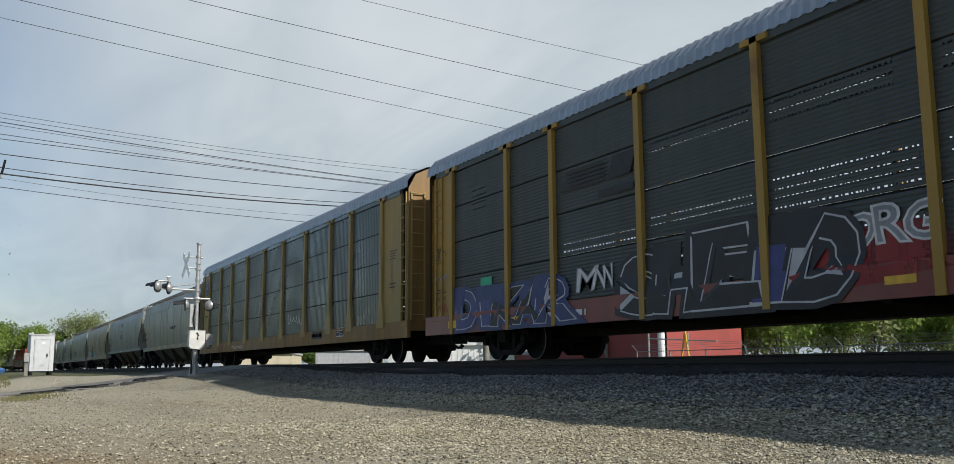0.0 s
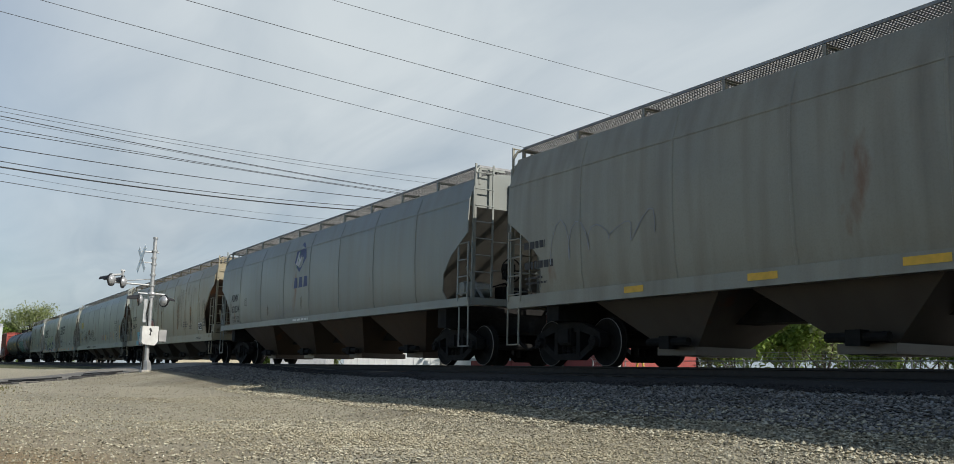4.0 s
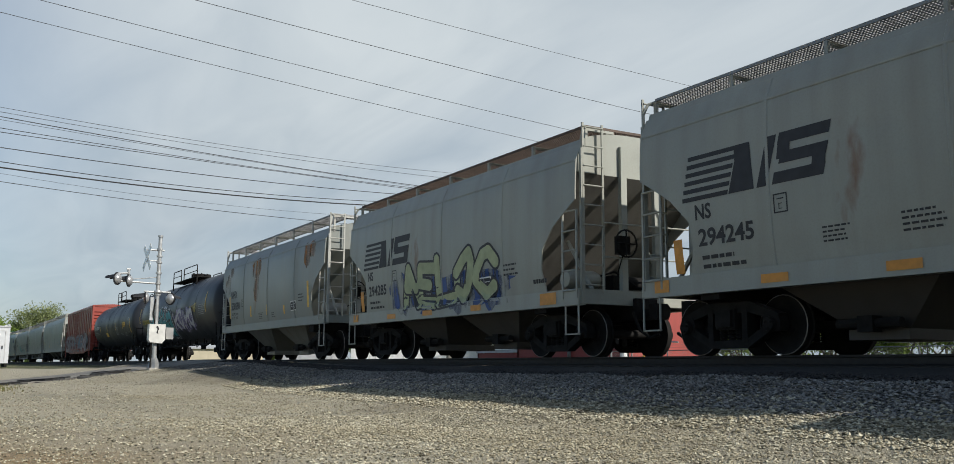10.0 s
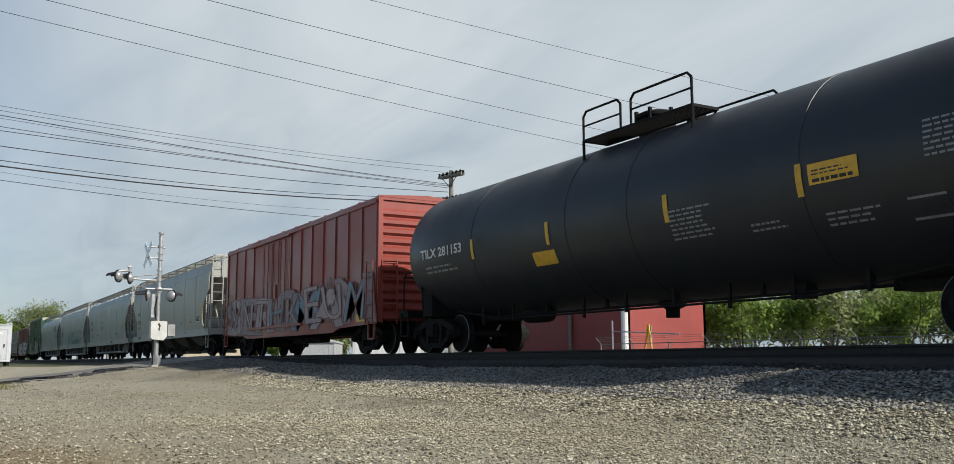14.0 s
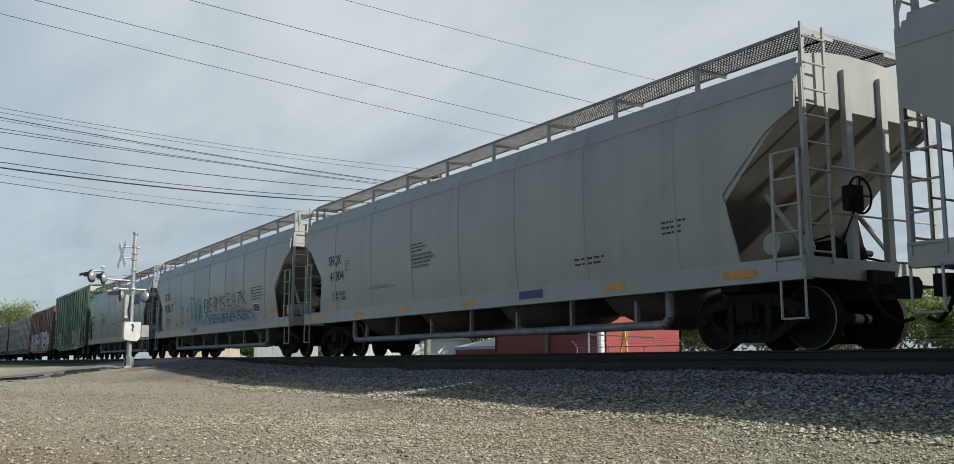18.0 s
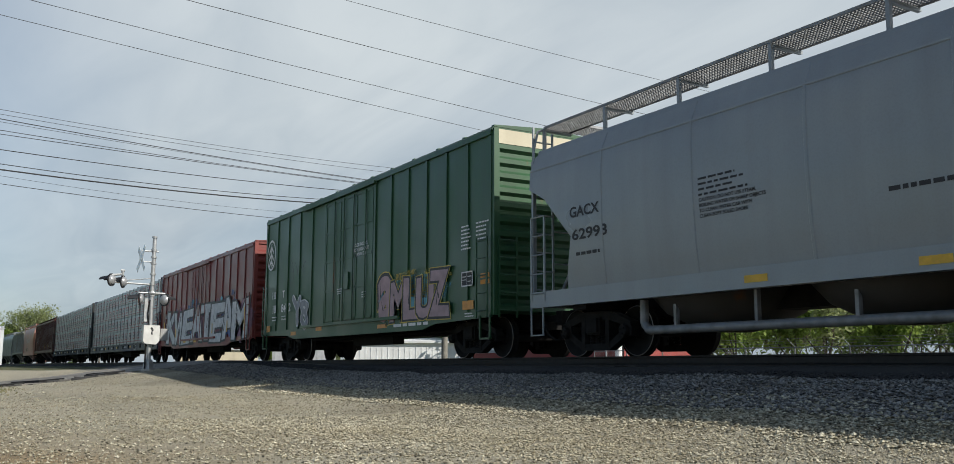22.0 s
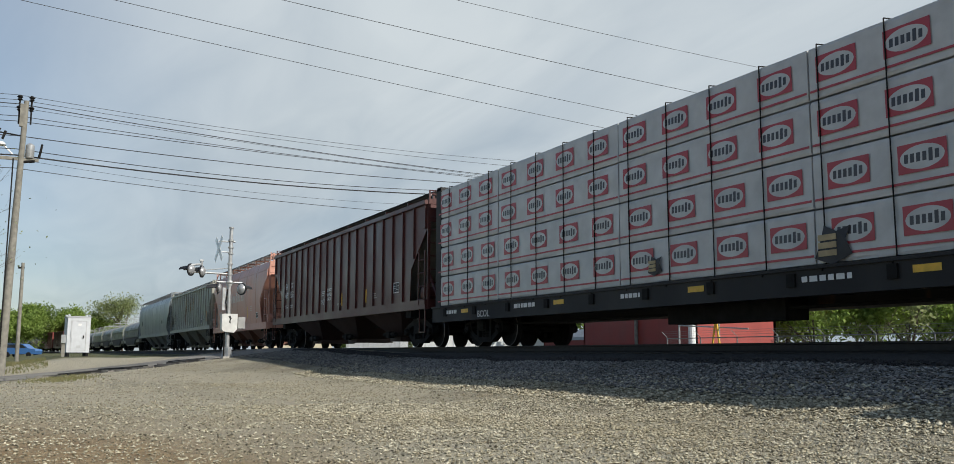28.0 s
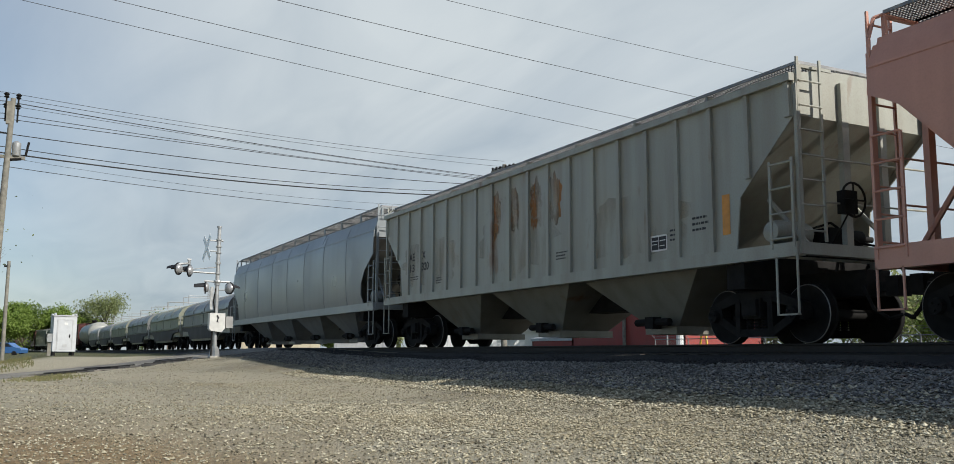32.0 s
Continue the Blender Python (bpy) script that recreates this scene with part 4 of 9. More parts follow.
def boxcar(right, left, mat, label, z0=0.70, z1=4.9, ribs=9, door=(-0.5, 3.2), roof_mat=None, end_mat=None, truck_in=1.6):
    """A steel boxcar: posts on the side, one wide door, a ribbed end, roof and ladders. door: its middle and width."""
    mid, half = place(right, left)
    car = thing("boxcar", label, "boxcar", "freight train")
    end_mat = end_mat or mat
    w = profile([(z0, 1.53), (z1, 1.53)])
    part("body", Build().box(-half, half, -1.50, 1.50, z0 + 0.28, z1 - 0.03), mat, car)
    for s in (-1, 1):
        b = Build()
        b.prism_y([(-half, z0 + 0.30), (-half, z0 + 0.16), (-half + 2.6, z0 + 0.10), (-half + 3.2, z0 - 0.02), (half - 3.2, z0 - 0.02), (half - 2.6, z0 + 0.10), (half, z0 + 0.16), (half, z0 + 0.30)], s * 1.52 - 0.03, s * 1.52 + 0.03)
        part("side_sill", b, mat, car)
        part("top_chord", Build().box(-half, half, min(s * 1.56, s * 1.49), max(s * 1.56, s * 1.49), z1 - 0.14, z1 - 0.02), mat, car)
    dc, dw = door
    for s in (-1, 1):
        span = [(-half, dc - dw / 2), (dc + dw / 2, half)]
        for a, c in span:
            n = max(2, int((c - a) / 1.02))
            for i in range(n + 1):
                x = a + 0.06 + (c - a - 0.12) * i / n
                b = Build().prism_x([(s * 1.49, z0 + 0.28), (s * 1.54, z0 + 0.30), (s * 1.54, z1 - 0.15), (s * 1.49, z1 - 0.13)], x - 0.055, x + 0.055)
                part("side_post", b, mat, car)
    # door with its frames, cross ribs, lock rods and tracks
    dr = part("door", Build().box(dc - dw / 2 + 0.03, dc + dw / 2 - 0.03, -1.525, -1.49, z0 + 0.42, z1 - 0.22), mat, car)
    b = Build()
    for x in (dc - dw / 2 + 0.07, dc - dw / 6, dc + dw / 6, dc + dw / 2 - 0.07):
        b.box(x - 0.04, x + 0.04, -1.543, -1.52, z0 + 0.42, z1 - 0.22)
    for k in range(5):
        z = z0 + 0.46 + (z1 - z0 - 0.76) * k / 4
        b.box(dc - dw / 2 + 0.05, dc + dw / 2 - 0.05, -1.543, -1.52, z - 0.03, z + 0.03)
    part("door_rib", b, mat, dr)
    b = Build()
    for x in (dc - dw * 0.28, dc - dw * 0.08, dc + dw * 0.12, dc + dw * 0.36):
        b.tube((x, -1.56, z0 + 0.35), (x, -1.56, z1 - 0.25), 0.020, 6)
    b.box(dc - 0.1, dc + 0.14, -1.58, -1.53, 2.0, 2.5)
    part("lock_rod", b, mat, dr)
    part("door_track", Build().box(dc - dw, dc + dw, -1.63, -1.53, z0 + 0.30, z0 + 0.38).box(dc - dw, dc + dw * 0.55, -1.63, -1.53, z1 - 0.2, z1 - 0.13), mat, car)
    for s in (-1, 1):
        n = 12
        for k in range(n):
            z = z0 + 0.35 + (z1 - z0 - 0.75) * k / (n - 1)
            part("end_rib", Build().prism_y([(s * half, z - 0.12), (s * (half + 0.085), z - 0.05), (s * (half + 0.085), z + 0.05), (s * half, z + 0.12)], -1.38, 1.38), end_mat, car)
        for ya in (-1.52, 1.38):
            part("corner_post", Build().box(min(s * half, s * (half + 0.09)), max(s * half, s * (half + 0.09)), ya, ya + 0.14, z0 + 0.2, z1), end_mat, car)
    b = Build().prism_x([(-1.56, z1 - 0.05), (1.56, z1 - 0.05), (1.50, z1 + 0.04), (0.0, z1 + 0.14), (-1.50, z1 + 0.04)], -half - 0.05, half + 0.05)
    n = int(half * 2 / 1.3)
    for i in range(n + 1):
        x = -half + 2 * half * i / n
        b.prism_x([(-1.5, z1 + 0.03), (1.5, z1 + 0.03), (1.5, z1 + 0.07), (0, z1 + 0.17), (-1.5, z1 + 0.07)], x - 0.06, x + 0.06)
    part("roof", b, roof_mat or mat, car)
    b = Build().box(-half, half, -0.3, 0.3, 0.62, z0 + 0.3)
    for i in range(9):
        x = -half + 2 * half * (i + 0.5) / 9
        b.box(x - 0.05, x + 0.05, -1.45, 1.45, z0 + 0.12, z0 + 0.28)
    b.box(-1.6, 1.2, -0.7, -0.35, 0.42, 0.62).tube((-half + 3, -0.8, 0.66), (half - 3, -0.8, 0.66), 0.03, 6)
    part("underframe", b, STEEL, car)
    for s in (-1, 1):
        x0, x1 = sorted((s * (half - 0.06), s * (half - 0.50)))
        ladder(car, x0, x1, -1.62, z0 + 0.15, z0 + 1.9, mat)
        end_ladder(car, s * (half + 0.10), -1.40, -0.95, z0 + 0.15, z0 + 1.9, mat)
        b = Build().box(min(s * half, s * (half - 0.45)), max(s * half, s * (half - 0.45)), -1.58, -1.52, 0.38, 0.42)
        for q in (0.02, 0.43):
            b.box(s * (half - q) - 0.02, s * (half - q) + 0.02, -1.58, -1.54, 0.38, z0 + 0.2)
        part("step", b, mat, car)
    couplers(car, half + 0.15)
    trucks(car, (half - truck_in, -half + truck_in))
    return car, mid, half, w, on_side(car, profile([(z0, 1.545), (z1, 1.545)]))


def tank_car(right, left, mat, label, radius=1.62, centre=2.47, truck_in=1.9, plat=(-1.9, 0.0, 0.5, 2.4)):
    """A tank car: a long shell with dished heads, a top platform with rails round the manway, sills and walks."""
    mid, half = place(right, left)
    car = thing("tank_car", label, "tank car", "freight train")
    b = Build()
    prof = [(0.0, -half)]
    for k in range(1, 8):
        w0 = math.pi / 2 * k / 7
        prof.append((radius * math.sin(w0), -half + 0.75 * (1 - math.cos(w0))))
    for k in range(1, 10):
        prof.append((radius, -half + 0.75 + (2 * half - 1.5) * k / 10))
    for k in range(7, -1, -1):
        w0 = math.pi / 2 * k / 7
        prof.append((radius * math.sin(w0), half - 0.75 * (1 - math.cos(w0))))
    b.lathe(prof, (0, 0, centre), "x", 48)
    part("tank_shell", b, mat, car, smooth=True)
    for x in (-half * 0.55, -half * 0.12, half * 0.1, half * 0.55):
        part("weld_band", Build().lathe([(radius - 0.01, -0.05), (radius + 0.008, -0.045), (radius + 0.008, 0.045), (radius - 0.01, 0.05)], (x, 0, centre), "x", 48), mat, car, smooth=True)
    for s in (-1, 1):
        b = Build()
        b.box(min(s * (half + 0.2), s * (half - 3.3)), max(s * (half + 0.2), s * (half - 3.3)), -0.3, 0.3, 0.75, 1.06)
        b.box(min(s * (half + 0.25), s * (half - 0.2)), max(s * (half + 0.25), s * (half - 0.2)), -1.45, 1.45, 0.90, 1.08)
        b.prism_x([(-1.25, 0.9), (1.25, 0.9), (1.25, 1.7), (0.9, 1.25), (0.0, 1.0), (-0.9, 1.25), (-1.25, 1.7)], s * (half - truck_in) - 0.25, s * (half - truck_in) + 0.25)
        part("stub_sill", b, STEEL, car)
    part("brake_pipe", Build().tube((-half + 3.0, -0.62, 0.80), (half - 3.0, -0.62, 0.80), 0.028, 6), STEEL, car)
    for k in range(6):
        x = -half + 3.4 + (2 * half - 6.8) * k / 5
        part("pipe_hanger", Build().box(x - 0.03, x + 0.03, -0.65, -0.58, 0.78, centre - radius + 0.16), STEEL, car)
    part("bottom_outlet", Build().lathe([(0.30, 1.04), (0.26, 0.80), (0.13, 0.74), (0.13, 0.58), (0.0, 0.58)], (0.2, 0, 0), "z", 14), STEEL, car)
    part("air_reservoir", Build().lathe([(0.0, -0.5), (0.16, -0.45), (0.18, -0.3), (0.18, 0.3), (0.16, 0.45), (0.0, 0.5)], (-half + 4.6, -0.35, 0.80), "x", 14), STEEL, car)
    part("brake_valve", Build().box(half - 4.9, half - 4.6, -0.55, -0.3, 0.72, 0.98), STEEL, car)
    part("train_line", Build().path([(-half + 2.0, -0.9, 0.98), (-half + 4.0, -0.95, 0.72), (half - 4.0, -0.95, 0.72), (half - 2.0, -0.9, 0.98)], 0.022), STEEL, car)
    for k in range(9):
        x = -half + 3.2 + (2 * half - 6.4) * k / 8
        part("pipe_hanger", Build().box(x - 0.025, x + 0.025, -0.97, -0.92, 0.62 + 0.05 * (k % 3), 1.02), STEEL, car)
    zt = centre + radius
    b = Build()
    grating(car, [(plat[0], plat[3], -1.05, -0.45), (plat[0], plat[3], 0.45, 1.05)], zt + 0.02, STEEL, 0.05)
    man = (plat[0] + plat[1]) / 2 + 0.4
    for s in (-1, 1):
        for x in (plat[0], plat[3]):
            b.tube((x, s * 1.05, zt - 0.45), (x, s * 1.05, zt), 0.03, 6)
    part("platform_brace", b, STEEL, car)
    for s in (-1, 1):
        for xa, xb in (plat[:2], plat[2:]):
            b = Build().path([(xa, s * 1.05, zt), (xa, s * 1.05, zt + 0.48), (xa + 0.1, s * 1.05, zt + 0.58), (xb - 0.1, s * 1.05, zt + 0.58), (xb, s * 1.05, zt + 0.48), (xb, s * 1.05, zt)], 0.024, 8)
            b.tube((xa, s * 1.05, zt + 0.29), (xb, s * 1.05, zt + 0.29), 0.018, 6)
            part("safety_rail", b, STEEL, car)
    b = Build().lathe([(0.36, -0.1), (0.36, 0.36), (0.42, 0.38), (0.42, 0.44), (0.30, 0.50), (0.0, 0.52)], (man, 0, zt - 0.02), "z", 18)
    for k in range(6):
        w0 = k * 1.047
        b.box(man + 0.4 * math.cos(w0) - 0.03, man + 0.4 * math.cos(w0) + 0.03, 0.4 * math.sin(w0) - 0.03, 0.4 * math.sin(w0) + 0.03, zt + 0.3, zt + 0.5)
    part("manway", b, STEEL, car, smooth=True)
    part("valve_housing", Build().lathe([(0.18, -0.1), (0.18, 0.26), (0.14, 0.32), (0.0, 0.33)], (plat[2] + 0.6, 0, zt), "z", 14), STEEL, car, smooth=True)
    for s in (-1, 1):
        x = s * (half + 0.1)
        b = Build().path([(x, -1.4, 1.06), (x, -1.4, 1.95), (x - s * 0.15, -1.4, 2.05), (x - s * 0.9, -1.4, 2.05), (x - s * 1.0, -1.4, 1.9), (x - s * 1.0, -1.35, 1.06)], 0.022, 8)
        b.path([(x, -1.4, 1.95), (x, 1.4, 1.95), (x, 1.4, 1.06)], 0.022, 8)
        part("end_rail", b, STEEL, car)
        b = Build().box(min(x, x - s * 0.45), max(x, x - s * 0.45), -1.50, -1.44, 0.40, 0.44)
        for q in (0.02, 0.43):
            b.box(x - s * q - 0.02, x - s * q + 0.02, -1.50, -1.46, 0.40, 1.0)
        part("step", b, STEEL, car)
    couplers(car, half + 0.25)
    trucks(car, (half - truck_in, -half + truck_in))

    def width(z):
        return math.sqrt(max(0.01, (radius) ** 2 - (z - centre) ** 2))

    return car, mid, half, width, on_side(car, width, 0.006)


def autorack(right, left, label, panel, post, sill_mat, roof_mat, posts, wide_feet=False, slots=()):
    """A fully enclosed car carrier: screened side panels between posts, a corrugated arched roof and folding end doors."""
    mid, half = place(right, left)
    car = thing("autorack", label, "autorack", "freight train")
    z0, z1, w0 = 0.66, 4.87, 1.50
    body = half - (1.95 if wide_feet else 1.55)
    edges = [-body] + [p - mid for p in posts if -body < p - mid < body] + [body]
    edges = sorted(edges)
    zb = 1.15
    rnd = random.Random(int(half * 10))
    for a, c in zip(edges, edges[1:]):
        for k in range(4):
            za, zd = zb + (z1 - 0.1 - zb) * k / 4, zb + (z1 - 0.1 - zb) * (k + 1) / 4 - 0.035
            n = 0 if wide_feet else 12
            hh = (zd - za) / 12
            b = Build()
            if wide_feet:
                m = max(3, int((c - a) / 0.13))
                pts = [(a + (c - a) * (i + q) / m, -w0 - d) for i in range(m) for q, d in ((0.0, 0.003), (0.28, 0.003), (0.36, 0.012), (0.64, 0.012), (0.72, 0.003))] + [(c, -w0 - 0.003)]
                b.add([(x, y, z) for x, y in pts for z in (za, zd)] + [(a, -w0 + 0.015, za), (a, -w0 + 0.015, zd), (c, -w0 + 0.015, za), (c, -w0 + 0.015, zd)],
                      [(2 * i, 2 * i + 2, 2 * i + 3, 2 * i + 1) for i in range(len(pts) - 1)] + [(2 * len(pts) - 2, 2 * len(pts) + 2, 2 * len(pts) + 3, 2 * len(pts) - 1), (2 * len(pts) + 2, 2 * len(pts), 2 * len(pts) + 1, 2 * len(pts) + 3), (2 * len(pts), 0, 1, 2 * len(pts) + 1)])
            elif not any(q[0] - mid < c and q[1] - mid > a and q[2] < zd and q[3] > za for q in slots):
                n = 0
                pts = [(-w0 - d, za + hh * (i + q)) for i in range(12) for q, d in ((0.0, 0.0), (0.3, 0.009), (0.6, 0.009))] + [(-w0, zd)]
                k0 = len(pts)
                b.add([(x, y, z) for y, z in pts for x in (a, c)] + [(a, -w0 + 0.015, za), (c, -w0 + 0.015, za), (a, -w0 + 0.015, zd), (c, -w0 + 0.015, zd)],
                      [(2 * i, 2 * i + 1, 2 * i + 3, 2 * i + 2) for i in range(k0 - 1)] + [(2 * k0 - 2, 2 * k0 - 1, 2 * k0 + 3, 2 * k0 + 2), (2 * k0 + 2, 2 * k0 + 3, 2 * k0 + 1, 2 * k0), (2 * k0, 2 * k0 + 1, 1, 0)])
            for i in range(n):
                z = za + i * hh
                holes = [s for s in slots if s[0] - mid < c and s[1] - mid > a and s[2] <= z < s[3]]
                if holes and i % 2:
                    ha, hb = max(a, holes[0][0] - mid), min(c, holes[0][1] - mid)
                    b.prism_x([(-w0, z), (-w0, z + hh), (-w0 - 0.009, z + hh * 0.6), (-w0 - 0.009, z + hh * 0.3)], a, ha)
                    b.prism_x([(-w0, z), (-w0, z + hh), (-w0 - 0.009, z + hh * 0.6), (-w0 - 0.009, z + hh * 0.3)], hb, c)
                    b.box(ha, hb, -w0 - 0.012, -w0, z + 0.38 * hh, z + hh)
                    x = ha
                    while x < hb:
                        wd = rnd.uniform(0.015, 0.06)
                        b.box(x, min(hb, x + wd), -w0 - 0.012, -w0, z, z + 0.38 * hh)
                        x += wd + rnd.uniform(0.02, 0.07)
                else:
                    b.prism_x([(-w0, z), (-w0, z + hh), (-w0 - 0.009, z + hh * 0.6), (-w0 - 0.009, z + hh * 0.3)], a, c)
            part("side_panel", b, panel, car)
            if not slots:
                part("side_panel", Build().box(a, c, w0, w0 + 0.02, za, zd), panel, car)
    if slots:
        b = Build()
        for i in range(30):
            z = zb + (z1 - 0.1 - zb) * i / 30
            b.box(-body, body, w0, w0 + 0.02, z, z + 0.05)
        part("side_screen", b, panel, car)
    b = Build()
    for k in range(1, 4):
        z = zb + (z1 - 0.1 - zb) * k / 4
        b.box(-body, body, -w0 + 0.01, -w0 + 0.05, z - 0.04, z)
    part("panel_joint", b, STEEL, car)
    for x in edges:
        for s in (-1, 1):
            ya, yb = sorted((s * (w0 + 0.01), s * (w0 + 0.10)))
            if wide_feet:
                pts = [(x - 0.28, zb - 0.16), (x + 0.28, zb - 0.16), (x + 0.10, zb + 0.75), (x + 0.075, z1), (x - 0.075, z1), (x - 0.10, zb + 0.75)]
            else:
                pts = [(x - 0.075, zb - 0.5), (x + 0.075, zb - 0.5), (x + 0.075, z1), (x - 0.075, z1)]
            part("side_post", Build().prism_y(pts, ya, yb), post, car)
            part("post_cap", Build().box(x - 0.28, x + 0.28, ya, yb, z1 - 0.10, z1 + 0.0), post, car)
    for s in (-1, 1):
        part("side_sill", Build().box(-half, half, min(s * (w0 + 0.07), s * (w0 - 0.03)), max(s * (w0 + 0.07), s * (w0 - 0.03)), z0, zb - 0.02), sill_mat, car)
        part("top_chord", Build().box(-half + 0.6, half - 0.6, min(s * (w0 + 0.05), s * (w0 - 0.05)), max(s * (w0 + 0.05), s * (w0 - 0.05)), z1 - 0.12, z1 + 0.02), panel, car)
    arch = [(-1.56, z1), (-1.54, z1 + 0.22), (-1.35, z1 + 0.46), (-0.95, z1 + 0.64), (-0.45, z1 + 0.75), (0, z1 + 0.78), (0.45, z1 + 0.75), (0.95, z1 + 0.64), (1.35, z1 + 0.46), (1.54, z1 + 0.22), (1.56, z1)]
    b = Build()
    n = int((2 * half - 0.12) / 0.115)
    xs = [-half + 0.06 + (2 * half - 0.12) * i / n for i in range(n + 1)]
    v = [(x, y * (1 + 0.014 * (i % 2)), z + 0.022 * (i % 2)) for i, x in enumerate(xs) for y, z in arch]
    m = len(arch)
    b.add(v, [(i * m + j, i * m + j + 1, (i + 1) * m + j + 1, (i + 1) * m + j) for i in range(n) for j in range(m - 1)])
    part("roof", b, roof_mat, car)
    # folding end doors and their ladders
    for s in (-1, 1):
        pts = [(-w0, zb - 0.3), (-w0, z1), (-1.28, z1 + 0.42), (-0.9, z1 + 0.60), (0, z1 + 0.72), (0.9, z1 + 0.60), (1.28, z1 + 0.42), (w0, z1), (w0, zb - 0.3)]
        # without wide feet the wall's dark brown stands for shade in the gap
        part("end_wall", Build().prism_x(pts, min(s * (half - 0.14), s * (half - 0.10)), max(s * (half - 0.14), s * (half - 0.10))), sill_mat if wide_feet else GAPSHADE, car)
        end_ladder(car, s * (half - 0.06), -1.42, -1.02, zb, z1 - 0.1, post)
        for ya in (-0.75, 0.0, 0.75):
            part("door_fold", Build().box(min(s * (half - 0.10), s * (half - 0.06)), max(s * (half - 0.10), s * (half - 0.06)), ya - 0.05, ya + 0.05, zb - 0.2, z1 + 0.3), GAPSHADE, car)
        for ya, yb in ((-1.52, -1.42), (1.42, 1.52)):
            xa, xb = sorted((s * body, s * (half - 0.62)))
            part("end_door", Build().box(xa, xb, ya, yb, zb - 0.25, z1 - 0.05), post, car)
        xa, xb = sorted((s * (half - 0.55), s * (half - 0.15)))
        for ya in (-1.40, 1.22):
            part("door_edge", Build().box(xa, xb, ya, ya + 0.18, zb - 0.25, z1 - 0.05), post, car)
        ladder(car, *sorted((s * (half - (0.50 if wide_feet else 0.95)), s * (half - (0.16 if wide_feet else 0.62)))), -1.55, z0 + 0.2, z1 - 0.1, post)
        if not wide_feet:
            ladder(car, *sorted((s * (half - 0.50), s * (half - 0.14))), -1.42, z0 + 0.2, z1 - 0.2, post)
        part("door_hinge", Build().tube((s * (body + 0.06), -1.56, zb - 0.2), (s * (body + 0.06), -1.56, z1 - 0.1), 0.035, 8), post, car)
    b = Build().box(-half, half, -0.3, 0.3, 0.50, 0.95).box(-half + 1, half - 1, -1.42, 1.42, 0.78, 0.86)
    for k in range(11):
        x = -half + 2 * half * (k + 0.5) / 11
        b.box(x - 0.06, x + 0.06, -1.4, 1.4, 0.62, 0.86)
    part("underframe", b, STEEL, car)
    couplers(car, half + 0.1)
    trucks(car, (half - 3.4, -half + 3.4))
    return car, mid, half, None, on_side(car, lambda z: w0 + 0.03 if z > zb else w0 + 0.075)


def wrapped_bundle(car, x0, x1, y0, y1, z0, z1, wrap, logos, red, dark, stripe=True):
    """A banded lumber bundle in printed plastic wrap, with its printed panels."""
    rnd = random.Random(int(x0 * 31 + z0 * 77))
    b = Build()
    nx = 9
    j = [[(x0 + (x1 - x0) * i / nx, rnd.uniform(-0.008, 0.008)) for i in range(nx + 1)] for _ in range(4)]
    rows = [(z0, 0.01), (z0 + 0.05, 0.0), (z1 - 0.05, 0.0), (z1, 0.012)]
    v = []
    for r, (z, inset) in enumerate(rows):
        v += [(x, y0 + inset + d, z) for x, d in j[r]] + [(x, y1 - inset, z) for x, d in reversed(j[r])]
    m = 2 * (nx + 1)
    f = [(r * m + i, r * m + (i + 1) % m, (r + 1) * m + (i + 1) % m, (r + 1) * m + i) for r in range(3) for i in range(m)]
    f += [tuple(range(m - 1, -1, -1)), tuple(range(3 * m, 4 * m))]
    b.add(v, f)
    bundle = part("lumber_package", b, wrap, car)
    yy = y0 - 0.014
    b = Build()
    for xc in logos:
        h = min(0.40, (z1 - z0) * 0.5)
        w, zc = 0.74, (z0 + z1) / 2 + 0.04
        xa, xb = max(x0 + 0.02, xc - w / 2), min(x1 - 0.02, xc + w / 2)
        if x0 < xc - w / 2 and xc + w / 2 < x1:
            b.add([(xa, yy, zc - h / 2), (xb, yy, zc - h / 2), (xb, yy, zc + h / 2), (xa, yy, zc + h / 2)], [(0, 1, 2, 3)], 0)
            n = 24
            pts = [(xc, yy - 0.002, zc)] + [(xc + 0.335 * math.cos(6.2832 * i / n), yy - 0.002, zc + h * 0.41 * math.sin(6.2832 * i / n)) for i in range(n)]
            b.add(pts, [(0, 1 + i, 1 + (i + 1) % n) for i in range(n)], 1)
            for q in range(6):
                xq, lo, hi = xc - 0.27 + q * 0.092, -0.06 - 0.02 * (q == 4), 0.06 + 0.03 * (q == 4)
                b.add([(xq, yy - 0.004, zc + lo), (xq + 0.062, yy - 0.004, zc + lo), (xq + 0.066, yy - 0.004, zc + hi), (xq + 0.006, yy - 0.004, zc + hi)], [(0, 1, 2, 3)], 2)
    if stripe:
        b.box(x0 + 0.02, x1 - 0.02, yy - 0.001, yy + 0.003, z0 + 0.10, z0 + 0.135, 0)
    if b.v:
        part("printed_panel", b, [red, wrap, dark], bundle, "red printed panels with white ovals")
    return bundle


